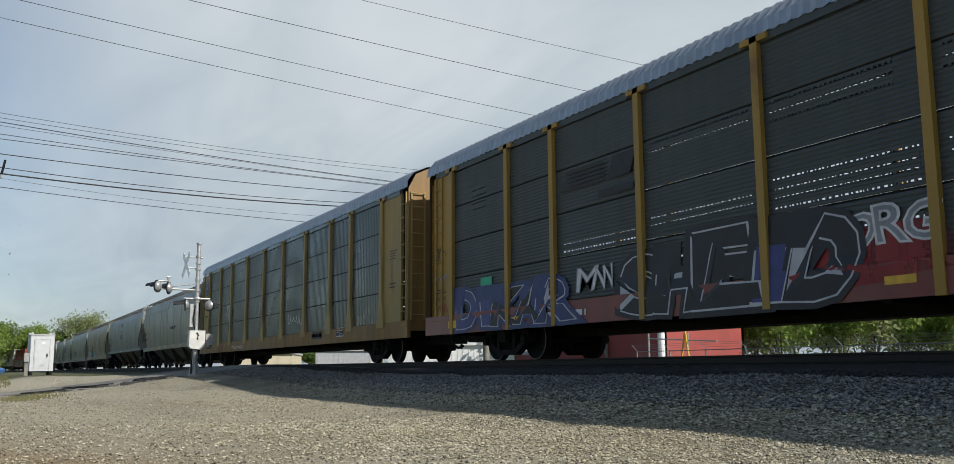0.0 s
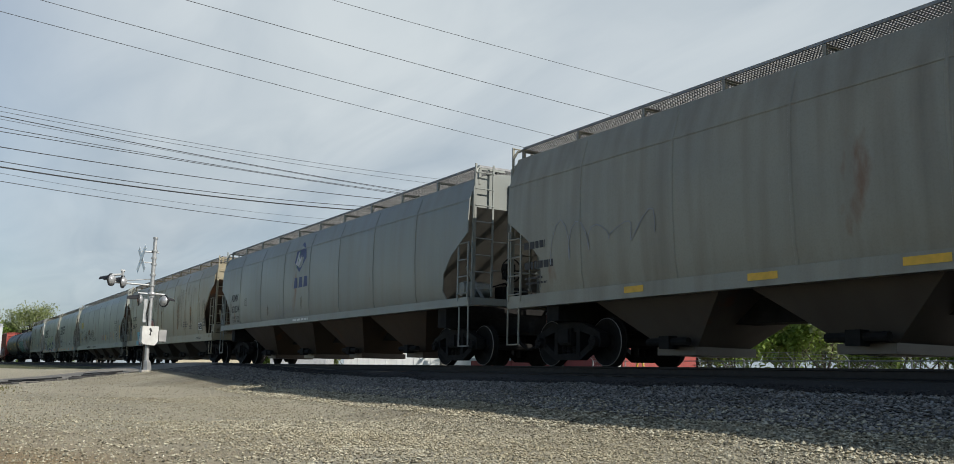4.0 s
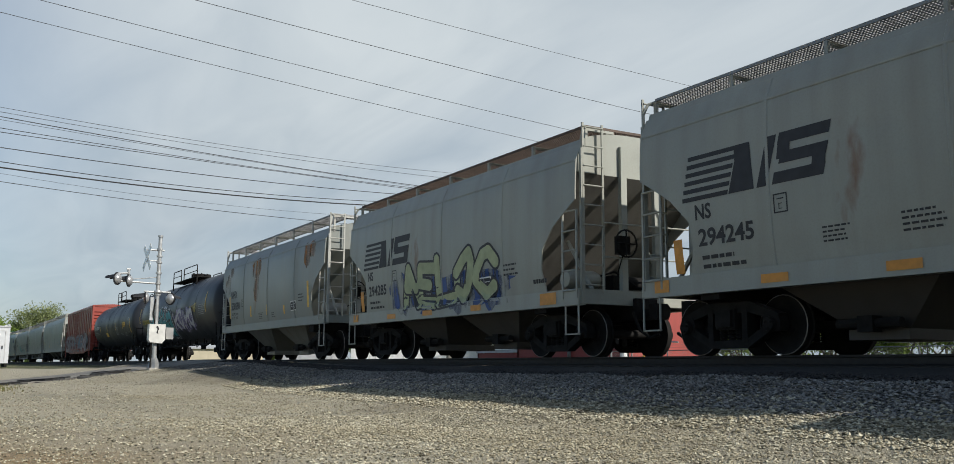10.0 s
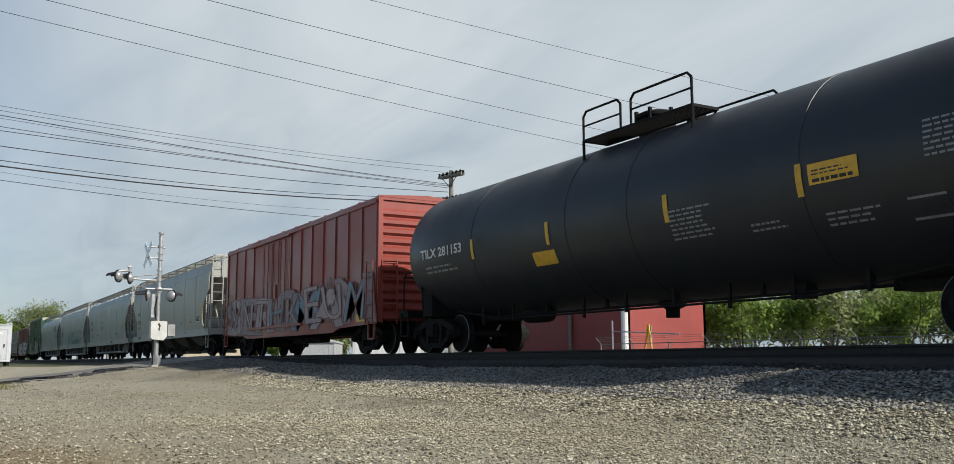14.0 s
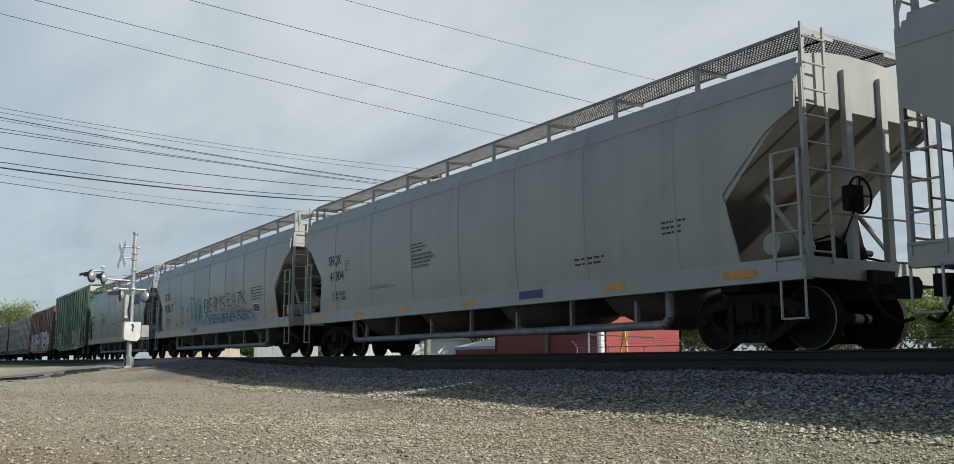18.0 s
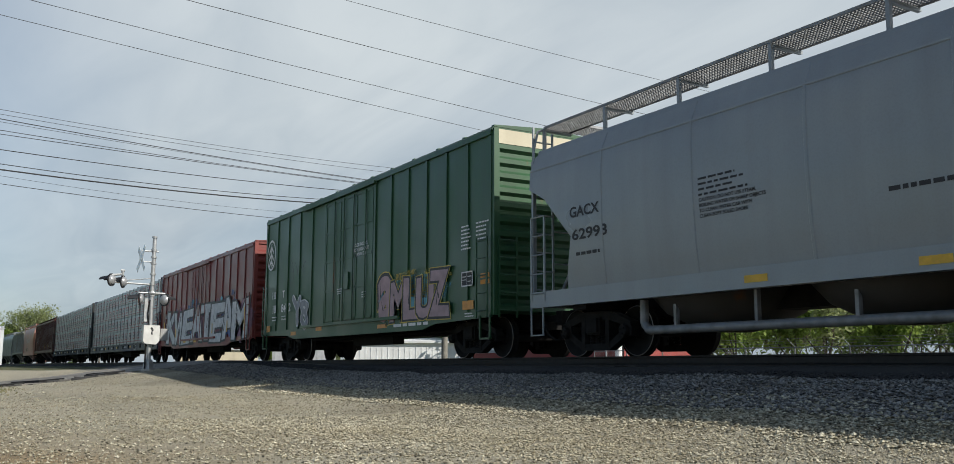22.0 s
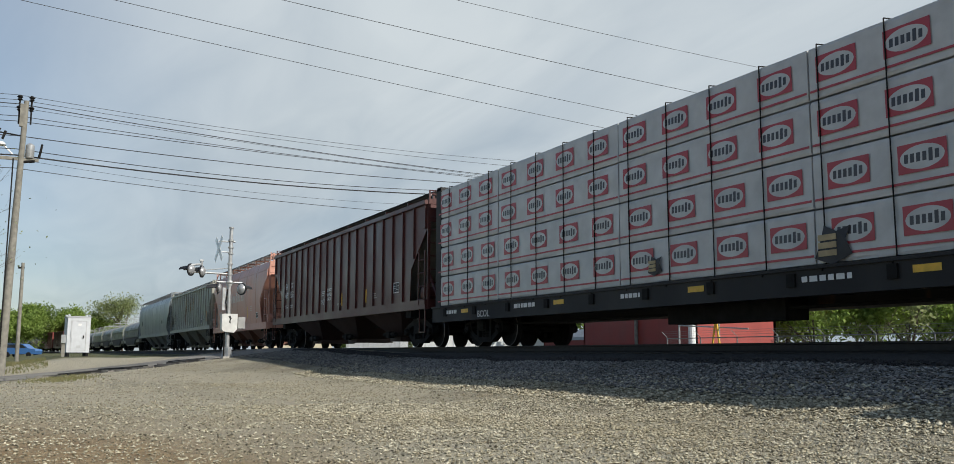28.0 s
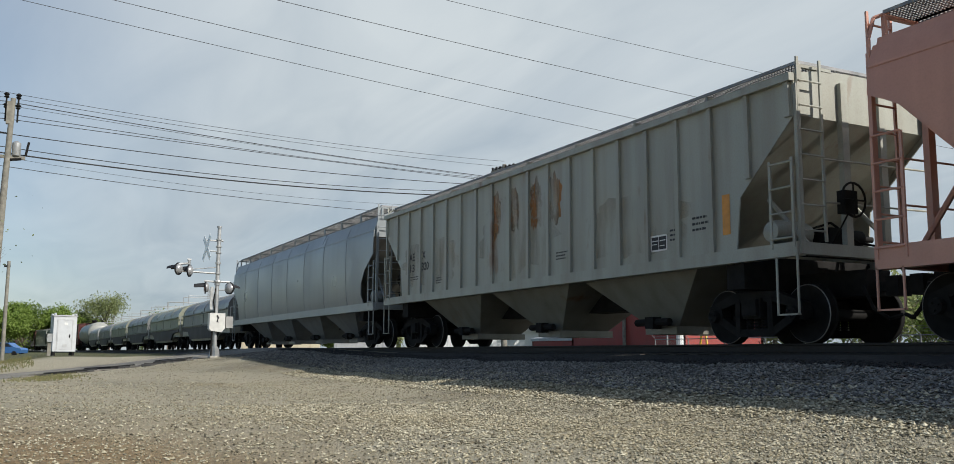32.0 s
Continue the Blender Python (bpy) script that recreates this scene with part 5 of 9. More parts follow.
def centerbeam(right, left, label, mat, wrap, red, dark, joints):
    """A centerbeam flat with four tiers of wrapped lumber on each side of its spine."""
    mid, half = place(right, left)
    car = thing("centerbeam_flatcar", label, "flatcar", "freight train")
    z0, z1 = 1.12, 4.39
    for s in (-1, 1):
        q = [(-0.10, 0.66), (0.10, 0.66), (0.10, 1.04), (0.14, 1.04), (0.14, 1.09), (-0.14, 1.09), (-0.14, 1.04), (-0.10, 1.04)]
        part("side_sill", Build().prism_x([(s * 1.44 + y, z) for y, z in q], -half, half), mat, car)
    part("deck", Build().box(-half, half, -1.34, 1.34, 0.98, 1.10), mat, car)
    b = Build().box(-half, half, -0.12, 0.12, 4.22, 4.43).box(-half, half, -0.35, 0.35, 0.55, 0.98)
    n = 16
    for k in range(n + 1):
        x = -half + 0.4 + (2 * half - 0.8) * k / n
        b.box(x - 0.07, x + 0.07, -0.09, 0.09, 1.1, 4.2)
    part("center_spine", b, mat, car)
    for s in (-1, 1):
        xa, xb = sorted((s * half, s * (half - 0.34)))
        bh = part("bulkhead", Build().box(xa, xb, -1.45, -1.33, 1.1, 4.43).box(xa, xb, 1.33, 1.45, 1.1, 4.43).box(xa, xb, -0.2, 0.2, 1.1, 4.43), mat, car)
        b = Build()
        for k in range(6):
            z = 1.2 + 3.05 * k / 5
            b.box(xa + 0.05, xb - 0.05, -1.33, 1.33, z - 0.1, z + 0.1)
        b.box(xa + 0.1, xb - 0.1, -1.33, 1.33, 1.1, 2.4)
        part("bulkhead_beam", b, mat, bh)
        part("bulkhead_plate", Build().box(xa + 0.02, xb - 0.02, -1.45, 1.45, 4.37, 4.47), mat, bh)
    xs = [u - mid for u in joints]
    for tier in range(4):
        za = z0 + (z1 - z0) * tier / 4
        zb = z0 + (z1 - z0) * (tier + 1) / 4 - 0.03
        off = (0.68, 0.62, 0.33, 0.36)[tier]
        for a, c in zip(xs, xs[1:]):
            n = max(2, int((c - a) / 1.2 + 0.2))
            logos = [a + (c - a) * (q + 0.5) / n + (off - 0.5) * 0.5 for q in range(n)]
            wrapped_bundle(car, a + 0.015, c - 0.015, -1.44, -0.16, za, zb, wrap, logos, red, dark)
            if tier in (0, 3):
                wrapped_bundle(car, a + 0.015, c - 0.015, 0.16, 1.44, za, zb, wrap, [], red, dark, False)
    part("lumber_stack", Build().box(-half + 0.42, half - 0.42, 0.18, 1.42, z0 + 0.8, z1 - 0.8), wrap, car)
    for k in range(19):
        x = -half + 0.9 + (2 * half - 1.8) * k / 18
        b = Build().path([(x, -0.1, 4.46), (x, -1.0, 4.43), (x, -1.462, z1), (x, -1.468, 2.7), (x, -1.462, z0), (x, -1.56, 1.0)], 0.011, 5)
        b.box(x - 0.05, x + 0.05, -0.22, -0.08, 4.40, 4.52)
        part("tie_down_cable", b, STEEL, car)
    b = Build()
    for k in range(13):
        x = -half + 2 * half * (k + 0.5) / 13
        b.box(x - 0.05, x + 0.05, -1.4, 1.4, 0.72, 0.98)
        b.box(x - 0.08, x + 0.08, -1.58, -1.5, 0.80, 1.0)
    b.box(-2, 1, -0.9, -0.4, 0.36, 0.7).tube((-half + 3, -0.8, 0.55), (half - 3, -0.8, 0.55), 0.03, 6)
    part("underframe", b, STEEL, car)
    ladder(car, half - 0.36, half - 0.04, -1.50, 0.9, 2.6, mat)
    couplers(car, half + 0.2)
    trucks(car, (half - 2.55, -half + 2.3))
    return car, mid, half, None, on_side(car, lambda z: 1.545)


def coil_car(right, left, mat, label, hood):
    """A coil car with rounded hoods over its trough."""
    mid, half = place(right, left)
    car = thing("coil_car", label, "coil car", "freight train")
    part("frame", Build().box(-half, half, -1.40, 1.40, 0.85, 1.15).box(-half, half, -0.3, 0.3, 0.6, 0.9).prism_y([(-half + 2.6, 0.85), (-half + 3.4, 0.5), (half - 3.4, 0.5), (half - 2.6, 0.85)], -1.38, -1.30), mat, car)
    arch = [(-1.45, 1.15), (-1.45, 2.2)] + [(-1.45 * math.cos(w), 2.2 + 0.95 * math.sin(w)) for w in np.linspace(0.25, math.pi - 0.25, 10)] + [(1.45, 2.2), (1.45, 1.15)]
    arch = arch[::-1]
    for xa, xb in ((-half + 0.35, -0.06), (0.06, half - 0.35)):
        hd = part("hood", Build().prism_x(arch, xa, xb), hood, car)
        for x in (xa, (xa + xb) / 2, xb):
            part("hood_rib", Build().prism_x([(y * 1.02, z + 0.02) for y, z in arch], x - 0.06, x + 0.06), hood, hd)
    b = Build()
    for x in (-half + 0.4, -0.2, 0.2, half - 0.4):
        b.path([(x, -1.2, 3.0), (x, -1.2, 3.55), (x, 1.2, 3.55), (x, 1.2, 3.0)], 0.025, 6)
    for s in (-1, 1):
        b.path([(s * half, -1.4, 1.15), (s * half, -1.4, 2.2), (s * half, 1.4, 2.2), (s * half, 1.4, 1.15)], 0.03, 6)
    part("hand_rail", b, GALV, car)
    for xa, xb in ((-half + 0.45, -0.2), (0.2, half - 0.45)):
        for zz in (1.42, 2.12):
            part("hood_ledge", Build().box(xa, xb, -1.56, -1.44, zz, zz + 0.07), hood, car)
    # the trough side takes the same shade-darkened underside colour
    part("trough_side", Build().prism_y([(-half + 0.2, 1.16), (-half + 0.2, 1.36), (half - 0.2, 1.36), (half - 0.2, 1.16), (half - 2.4, 1.1), (half - 3.2, 0.62), (-half + 3.2, 0.62), (-half + 2.4, 1.1)][::-1], -1.50, -1.42), UNDERSHADE, car)
    couplers(car, half + 0.1)
    trucks(car, (half - 1.7, -half + 1.7))
    return car, mid, half, None, on_side(car, lambda z: 1.46)


# ---- the setting ----
def smooth(a, b, x):
    t = min(1.0, max(0.0, (x - a) / (b - a)))
    return t * t * (3 - 2 * t)


def line(pts, x):
    for (a, va), (c, vc) in zip(pts, pts[1:]):
        if x <= c:
            return va + (vc - va) * max(0.0, (x - a)) / (c - a)
    return pts[-1][1]


YARD = [(-400, -0.6), (-40, -0.4), (-8, -0.05), (0, 0.0), (5.2, 0.02), (6.4, 0.10), (9.5, 0.62), (14.2, 0.62), (17.5, 0.25), (60, 0.2), (400, 0.2)]
ROADZ = [(-400, -4.0), (-40, -1.5), (-12, -0.9), (-2, -0.42), (1.2, -0.15), (4.5, 0.19), (6.6, 0.48), (9.8, 0.86), (13.8, 0.86), (18, 0.6), (60, 0.2), (400, 0.0)]
LOT = [(-400, -2.0), (-30, -0.7), (-8, -0.35), (-1, -0.05), (2.0, 0.42), (5.0, 0.45), (8.0, 0.5), (9.5, 0.62), (14.2, 0.62), (17.5, 0.3), (400, 0.2)]


def ground_z(x, y):
    """The height of the ground: the gravel yard, the rise to the crossing and the verge beyond it."""
    r = smooth(-20, -35, x) * (1 - smooth(-46, -53, x))
    far = smooth(-46, -53, x)
    z = (1 - r - far) * line(YARD, y) + r * line(ROADZ, y) + far * line(LOT, y)
    if -70 < x < 20 and -30 < y < 30:
        z += 0.03 * noise.noise((x * 0.5, y * 0.5, 0)) + 0.012 * noise.noise((x * 2.2, y * 2.2, 3))
    return z


def spread(near, far, step, grow=1.35):
    out, x, s = [near], near, step
    while abs(x) < abs(far):
        s *= grow
        x += math.copysign(s, far)
        out.append(x)
    return out


def ground():
    xs = spread(-62, -2600, 0.6)[::-1] + list(np.arange(-61.5, 14, 0.5)) + spread(14, 2600, 0.6)
    ys = spread(-12, -2600, 0.5)[::-1] + list(np.arange(-11.6, 19, 0.4)) + spread(19, 2600, 0.6)
    v = [(x, y, ground_z(x, y)) for y in ys for x in xs]
    n = len(xs)
    f = [(j * n + i, j * n + i + 1, (j + 1) * n + i + 1, (j + 1) * n + i) for j in range(len(ys) - 1) for i in range(n - 1)]
    b = Build().add([(float(p[0]), float(p[1]), p[2]) for p in v], f)
    me = b.mesh("ground", GROUND, True)
    tagged(new("ground", me), "pale gravel yard running out to rough grass", "ground", kind="structure")


def stones(name, label, spots, mat, parent_kind="stuff", category="gravel"):
    """Many small broken stones in one mesh. spots: rows of x, y, z, size."""
    rng = np.random.default_rng(7)
    base = np.array([(0, 0, 1), (0.9, 0, 0.25), (0.28, 0.85, 0.3), (-0.72, 0.53, 0.2), (-0.72, -0.53, 0.3), (0.28, -0.85, 0.2), (0.1, 0.1, -0.6)], float)
    tri = np.array([(0, 1, 2), (0, 2, 3), (0, 3, 4), (0, 4, 5), (0, 5, 1), (6, 2, 1), (6, 3, 2), (6, 4, 3), (6, 5, 4), (6, 1, 5)])
    n, k = len(spots), len(base)
    sp = np.asarray(spots)
    ang = rng.uniform(0, 2 * np.pi, n)
    c, s = np.cos(ang), np.sin(ang)
    p = base[None] * (1 + rng.uniform(-0.3, 0.3, (n, k, 3)))
    p *= rng.uniform(0.7, 1.25, (n, 1, 3)) * np.array([1, 1, 0.75])
    q = np.stack([p[..., 0] * c[:, None] - p[..., 1] * s[:, None], p[..., 0] * s[:, None] + p[..., 1] * c[:, None], p[..., 2]], -1)
    q = q * sp[:, None, 3:4] * 0.5 + sp[:, None, :3]
    f = (tri[None] + (np.arange(n) * k)[:, None, None]).reshape(-1, 3)
    me = bpy.data.meshes.new(name)
    me.vertices.add(n * k)
    me.vertices.foreach_set("co", q.astype(np.float32).ravel())
    me.loops.add(len(f) * 3)
    me.loops.foreach_set("vertex_index", f.astype(np.int32).ravel())
    me.polygons.add(len(f))
    me.polygons.foreach_set("loop_start", np.arange(0, len(f) * 3, 3, dtype=np.int32))
    me.polygons.foreach_set("use_smooth", np.zeros(len(f), dtype=bool))
    me.update(calc_edges=True)
    me.materials.append(mat)
    tagged(new(name, me), label, category, kind=parent_kind)


def scatter():
    rng = np.random.default_rng(11)
    rows = []
    # yard gravel, thicker towards the ballast shoulder
    for count, r0, r1, lo, hi in ((104000, 5.7, 13, 0.012, 0.038), (56000, 13, 22, 0.015, 0.038), (24000, 22, 36, 0.02, 0.045)):
        az = np.radians(rng.uniform(26, 98, count))
        rad = np.sqrt(rng.uniform(r0**2, r1**2, count))
        x, y = -rad * np.sin(az), rad * np.cos(az)
        size = lo + (hi - lo) * rng.random(count) ** 2.0
        for a, c, d in zip(x, y, size):
            z = ground_z(a, c)
            if c < 7.6 + 0.5 * math.sin(a * 0.9) and (z - EYE) / math.hypot(a, c) > -0.12 and a > -35.4 and (c > 3.6 + 1.6 * noise.noise((a * 0.3, c * 0.3, 5)) or (a * 977.0) % 1.0 < ((0.62 if c > 2.4 else 0.30) if a > -13 else 0.45)):
                rows.append((a, c, z + d * 0.18, d))
    for a, c, d in zip(rng.uniform(-24, 1, 24000), 6.4 + 1.7 * rng.random(24000), 0.018 + 0.045 * rng.random(24000) ** 1.8):
        rows.append((a, c, ground_z(a, c) + d * 0.15, d))
    stones("gravel", "loose pale limestone gravel over the yard", rows, PEBBLE)
    rows, shade_rows = [], []
    for count, x0, x1, big in ((64000, -22, 4, 0.062), (24000, -48, -22, 0.07)):
        x, y = rng.uniform(x0, x1, count), 7.3 + 2.6 * rng.random(count) ** 0.85
        size = 0.024 + (big - 0.024) * rng.random(count) ** 1.3
        for a, c, d in zip(x, y, size):
            if not (-46.5 < a < -35.5):
                # stones past about y 9.15 get the colour with the shade painted in
                (rows if c < 9.15 + 0.25 * noise.noise((a * 0.6, c, 1)) else shade_rows).append((a, c, ground_z(a, c) + d * 0.22, d))
    stones("ballast", "oil-blackened ballast close beside the rails", shade_rows, SHADED_BALLAST, category="ballast")
    stones("ballast", "dark crushed-rock railway ballast along the track", rows, BALLAST, category="ballast")


def track():
    tr = thing("railway_track", "straight railway track on wooden ties in rock ballast", "railway track", kind="structure")
    prof = [(-0.07, -0.172), (0.07, -0.172), (0.07, -0.155), (0.012, -0.13), (0.010, -0.04), (0.037, -0.03), (0.037, -0.004), (0.03, 0.0), (-0.03, 0.0), (-0.037, -0.004), (-0.037, -0.03), (-0.010, -0.04), (-0.012, -0.13), (-0.07, -0.155)]
    for s in (-1, 1):
        b = Build()
        cs = []
        for xi in list(np.arange(60, -150, -15.0)) + list(np.arange(-150, -760, -20.0)):
            cs.append(rail_pose(float(xi)))
        m = len(prof)
        v = []
        for mt in cs:
            for y, z in prof:
                v.append(tuple(mt @ Vector((0, s * 0.7525 + y, z))))
        f = [(i * m + j, i * m + (j + 1) % m, (i + 1) * m + (j + 1) % m, (i + 1) * m + j) for i in range(len(cs) - 1) for j in range(m)]
        part("rail", b.add(v, f), RAILTOP, tr)
    me = Build().box(-0.115, 0.115, -1.3, 1.3, -0.34, -0.172).mesh("tie", TIE)
    for k in range(230):
        xi = 8 - 0.54 * k
        o = new("tie", me)
        o.parent = tr
        o.matrix_basis = rail_pose(xi) @ pose(0, 0, 0, 0, 0, (k * 37 % 7 - 3) * 0.3)
    b = Build()
    cs = [rail_pose(float(xi)) for xi in list(np.arange(40, -150, -2.5)) + list(np.arange(-150, -760, -20.0))]
    sec = [(-3.6, -0.62), (-2.9, -0.42), (-2.3, -0.26), (-1.5, -0.18), (0, -0.19), (1.5, -0.18), (2.3, -0.26), (2.9, -0.44), (3.6, -0.75)]
    m = len(sec)
    v = [tuple(mt @ Vector((0, y, z + 0.03 * noise.noise((i * 1.7, y * 3, 0))))) for i, mt in enumerate(cs) for y, z in sec]
    b.add(v, [(i * m + j, i * m + j + 1, (i + 1) * m + j + 1, (i + 1) * m + j) for i in range(len(cs) - 1) for j in range(m - 1)])
    # the bed's near-black colour carries the shade under the train
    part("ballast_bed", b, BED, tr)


BEND, CURVE = -140.0, 900.0


def rail_pose(xi):
    """A pose on the rail tops, xi metres along: straight past the eye, bending away gently far up the line."""
    if xi > BEND:
        return pose(xi, TRACK, RAIL)
    a = (BEND - xi) / CURVE
    return pose(BEND - CURVE * math.sin(a), TRACK - CURVE * (1 - math.cos(a)), RAIL, 0, 0, math.degrees(a))


def road():
    b = Build()
    ys = list(np.arange(-30, 10.0, 0.6)) + [10.2, 13.6] + list(np.arange(14, 60, 2.0))
    v = []
    for y in ys:
        drift = 0.0 if y > 0 else -0.012 * y * y * 0.4
        for x in (-36.0, -38.6, -41.3, -44.0):
            z = line(ROADZ, y) + 0.045 + (0.02 if x in (-38.6, -41.3) else -0.03)
            v.append((x - drift * 0.3 + 0.12 * noise.noise((y * 0.9, x, 0)), float(y), z))
    f = [(j * 4 + i, j * 4 + i + 1, (j + 1) * 4 + i + 1, (j + 1) * 4 + i) for j in range(len(ys) - 1) for i in range(3)]
    b.add(v, f)
    me = b.mesh("road", ASPHALT)
    tagged(new("road", me), "cracked grey asphalt road climbing over the level crossing", "road", kind="structure")
    rp = thing("crossing_panel", "dark timber and asphalt crossing panels between the rails", "crossing", kind="structure")
    for y0, y1 in ((9.75, 10.95), (11.15, 12.45), (12.65, 13.85)):
        for k in range(4):
            part("panel", Build().box(-44 + 2 * k, -42.03 + 2 * k, y0, y1, RAIL - 0.2, RAIL - 0.01), TIE, rp)
    # broken asphalt lip, and black sheets painted for shade at the road's edge
    b = Build()
    rnd = random.Random(4)
    edge = tagged(new("road_edge"), "broken dark asphalt pieces along the road edge", "rubble", kind="structure")
    tar = plain("tar", (0.06, 0.058, 0.055), 0.85, 0, 0.4, 6, 0.4)
    # near-black colour in place of the shade under lifted asphalt
    pitch = plain("black_tar", (0.012, 0.012, 0.012), 0.9, 0, 0.3, 6, 0.3)
    for pts in ([(-37.9, 5.15), (-36.2, 5.9), (-36.0, 6.1), (-36.1, 6.25), (-37.6, 5.4)], [(-36.5, 4.9), (-35.6, 5.0), (-35.5, 5.9), (-36.0, 6.1), (-36.2, 5.5), (-36.4, 5.35)],
                [(-37.6, 2.6), (-36.2, 3.4), (-36.0, 4.2), (-36.3, 4.2), (-36.6, 3.5), (-37.8, 2.85)], [(-36.6, 1.2), (-35.8, 1.5), (-35.7, 2.9), (-36.0, 2.9), (-36.1, 1.9)]):
        n = len(pts)
        v = [(x, y, max(ground_z(x, y), line(ROADZ, y) + 0.05) + 0.05) for x, y in pts] + [(x, y, max(ground_z(x, y), line(ROADZ, y)) - 0.05) for x, y in pts]
        part("tar_patch", Build().add(v, [tuple(range(n)), tuple(range(2 * n - 1, n - 1, -1))] + [(i, (i + 1) % n, n + (i + 1) % n, n + i) for i in range(n)]), pitch, edge)
    for k in range(40):
        y = 0.6 + 6.0 * rnd.random() ** 0.7
        x = -35.75 + rnd.uniform(-0.25, 0.5)
        z = ground_z(x, y)
        n = rnd.randint(4, 6)
        pts = [(rnd.uniform(0.10, 0.30) * math.cos(6.28 * i / n), rnd.uniform(0.12, 0.34) * math.sin(6.28 * i / n)) for i in range(n)]
        hgt = rnd.uniform(0.02, 0.06)
        v = [(x + p, y + q, z - 0.04) for p, q in pts] + [(x + p, y + q, z + hgt + rnd.uniform(-0.01, 0.01)) for p, q in pts]
        part("broken_piece", Build().add(v, [tuple(range(n - 1, -1, -1)), tuple(range(n, 2 * n))] + [(i, (i + 1) % n, n + (i + 1) % n, n + i) for i in range(n)]), tar if k % 3 else ASPHALT, edge)


def crossing_signal():
    x, y = -35.33, 6.90
    z = ground_z(x, y)
    sig = thing("crossing_signal", "silver railroad crossing signal with crossbuck and flashing lamps", "crossing signal", at=pose(x, y, z))
    h = 5.40 - z
    part("foundation", Build().lathe([(0.0, -0.3), (0.24, -0.3), (0.24, 0.06), (0.0, 0.06)], (0, 0, 0), "z", 8), plain("concrete", (0.42, 0.40, 0.36), 0.9, 0, 0.2, 8, 0.3), sig)
    part("mast_base", Build().lathe([(0.22, 0.05), (0.20, 0.10), (0.15, 0.36), (0.10, 0.42), (0.08, 0.42)], (0, 0, 0), "z", 4), GALV, sig)
    part("mast", Build().lathe([(0.085, 0.3), (0.075, 2.2), (0.07, h), (0.095, h), (0.095, h + 0.06), (0.0, h + 0.08)], (0, 0, 0), "z", 16), GALV, sig, smooth=True)
    for zz in (4.95, 4.68, 4.45, 4.05, 3.66, 3.25):
        part("clamp", Build().lathe([(0.07, -0.03), (0.105, -0.03), (0.105, 0.03), (0.07, 0.03)], (0, 0, zz - z), "z", 14), GALV, sig)
    white = plain("sign_white", (0.72, 0.73, 0.74), 0.35, 0.2, 0.06, 5)
    zc = 4.62 - z
    for a in (45, -45):
        b = Build().box(-0.61, 0.61, -0.004, 0.004, -0.115, 0.115)
        part("crossbuck_blade", b, white, sig, at=pose(-0.05, -0.44 + 0.012 * (a > 0), zc, 0, 0, 6) @ pose(0, 0, 0, 0, a, 0))
    part("sign_arm", Build().tube((0, 0.16, zc + 0.28), (0, -0.45, zc + 0.28), 0.03, 8), GALV, sig)
    part("sign_arm", Build().tube((0, 0, zc - 0.12), (0, -0.44, zc - 0.12), 0.02, 8), GALV, sig)
    black = plain("signal_black", (0.02, 0.02, 0.022), 0.5, 0, 0.2, 6)
    silver = plain("lamp_silver", (0.38, 0.39, 0.40), 0.35, 0.4, 0.1, 6)
    lens = plain("red_lens", (0.16, 0.02, 0.018), 0.15, 0, 0.1, 6)

    def lamp(px, py, pz, turn):
        lm = part("lamp", Build().lathe([(0.0, 0.13), (0.09, 0.125), (0.16, 0.08), (0.20, 0.0), (0.20, -0.03), (0.0, -0.03)], (0, 0, 0), "y", 22), silver, sig, smooth=True, at=pose(px, py, pz, 0, 0, turn))
        part("backplate", Build().lathe([(0.19, -0.03), (0.235, -0.03), (0.235, 0.015), (0.19, 0.015)], (0, 0, 0), "y", 26), black, lm)
        part("lens", Build().lathe([(0.0, -0.075), (0.10, -0.065), (0.17, -0.035)], (0, 0, 0), "y", 20), lens, lm)
        n = 14
        v = []
        for k in range(n + 1):
            w = math.pi * (0.92 * k / n + 0.04)
            v += [(0.18 * math.cos(w), -0.03, 0.18 * math.sin(w)), (0.15 * math.cos(w), -0.42, 0.14 * math.sin(w) - 0.02)]
        part("hood", Build().add(v, [(2 * k, 2 * k + 2, 2 * k + 3, 2 * k + 1) for k in range(n)]), black, lm)

    za, zb = 3.80 - z, 3.22 - z
    part("lamp_arm", Build().tube((0, 0.05, za - 0.14), (-0.05, -1.30, za - 0.10), 0.035, 8), GALV, sig)
    part("lamp_arm", Build().tube((0, 0, za + 0.10), (-0.03, -0.95, za - 0.02), 0.018, 8), GALV, sig)
    part("lamp_bracket", Build().tube((-0.05, -1.05, za - 0.14), (-0.05, -1.05, za + 0.34), 0.05, 8).tube((-0.05, -1.05, za + 0.20), (-0.05, -1.42, za + 0.16), 0.04, 8).tube((-0.05, -1.12, za + 0.34), (-0.05, -0.98, za + 0.34), 0.04, 8), GALV, sig)
    lamp(-0.05, -1.42, za - 0.02, -42)
    lamp(-0.05, -1.02, za - 0.07, -30)
    part("lamp_arm", Build().tube((0, -0.48, zb + 0.13), (0, 0.48, zb + 0.13), 0.035, 8), GALV, sig)
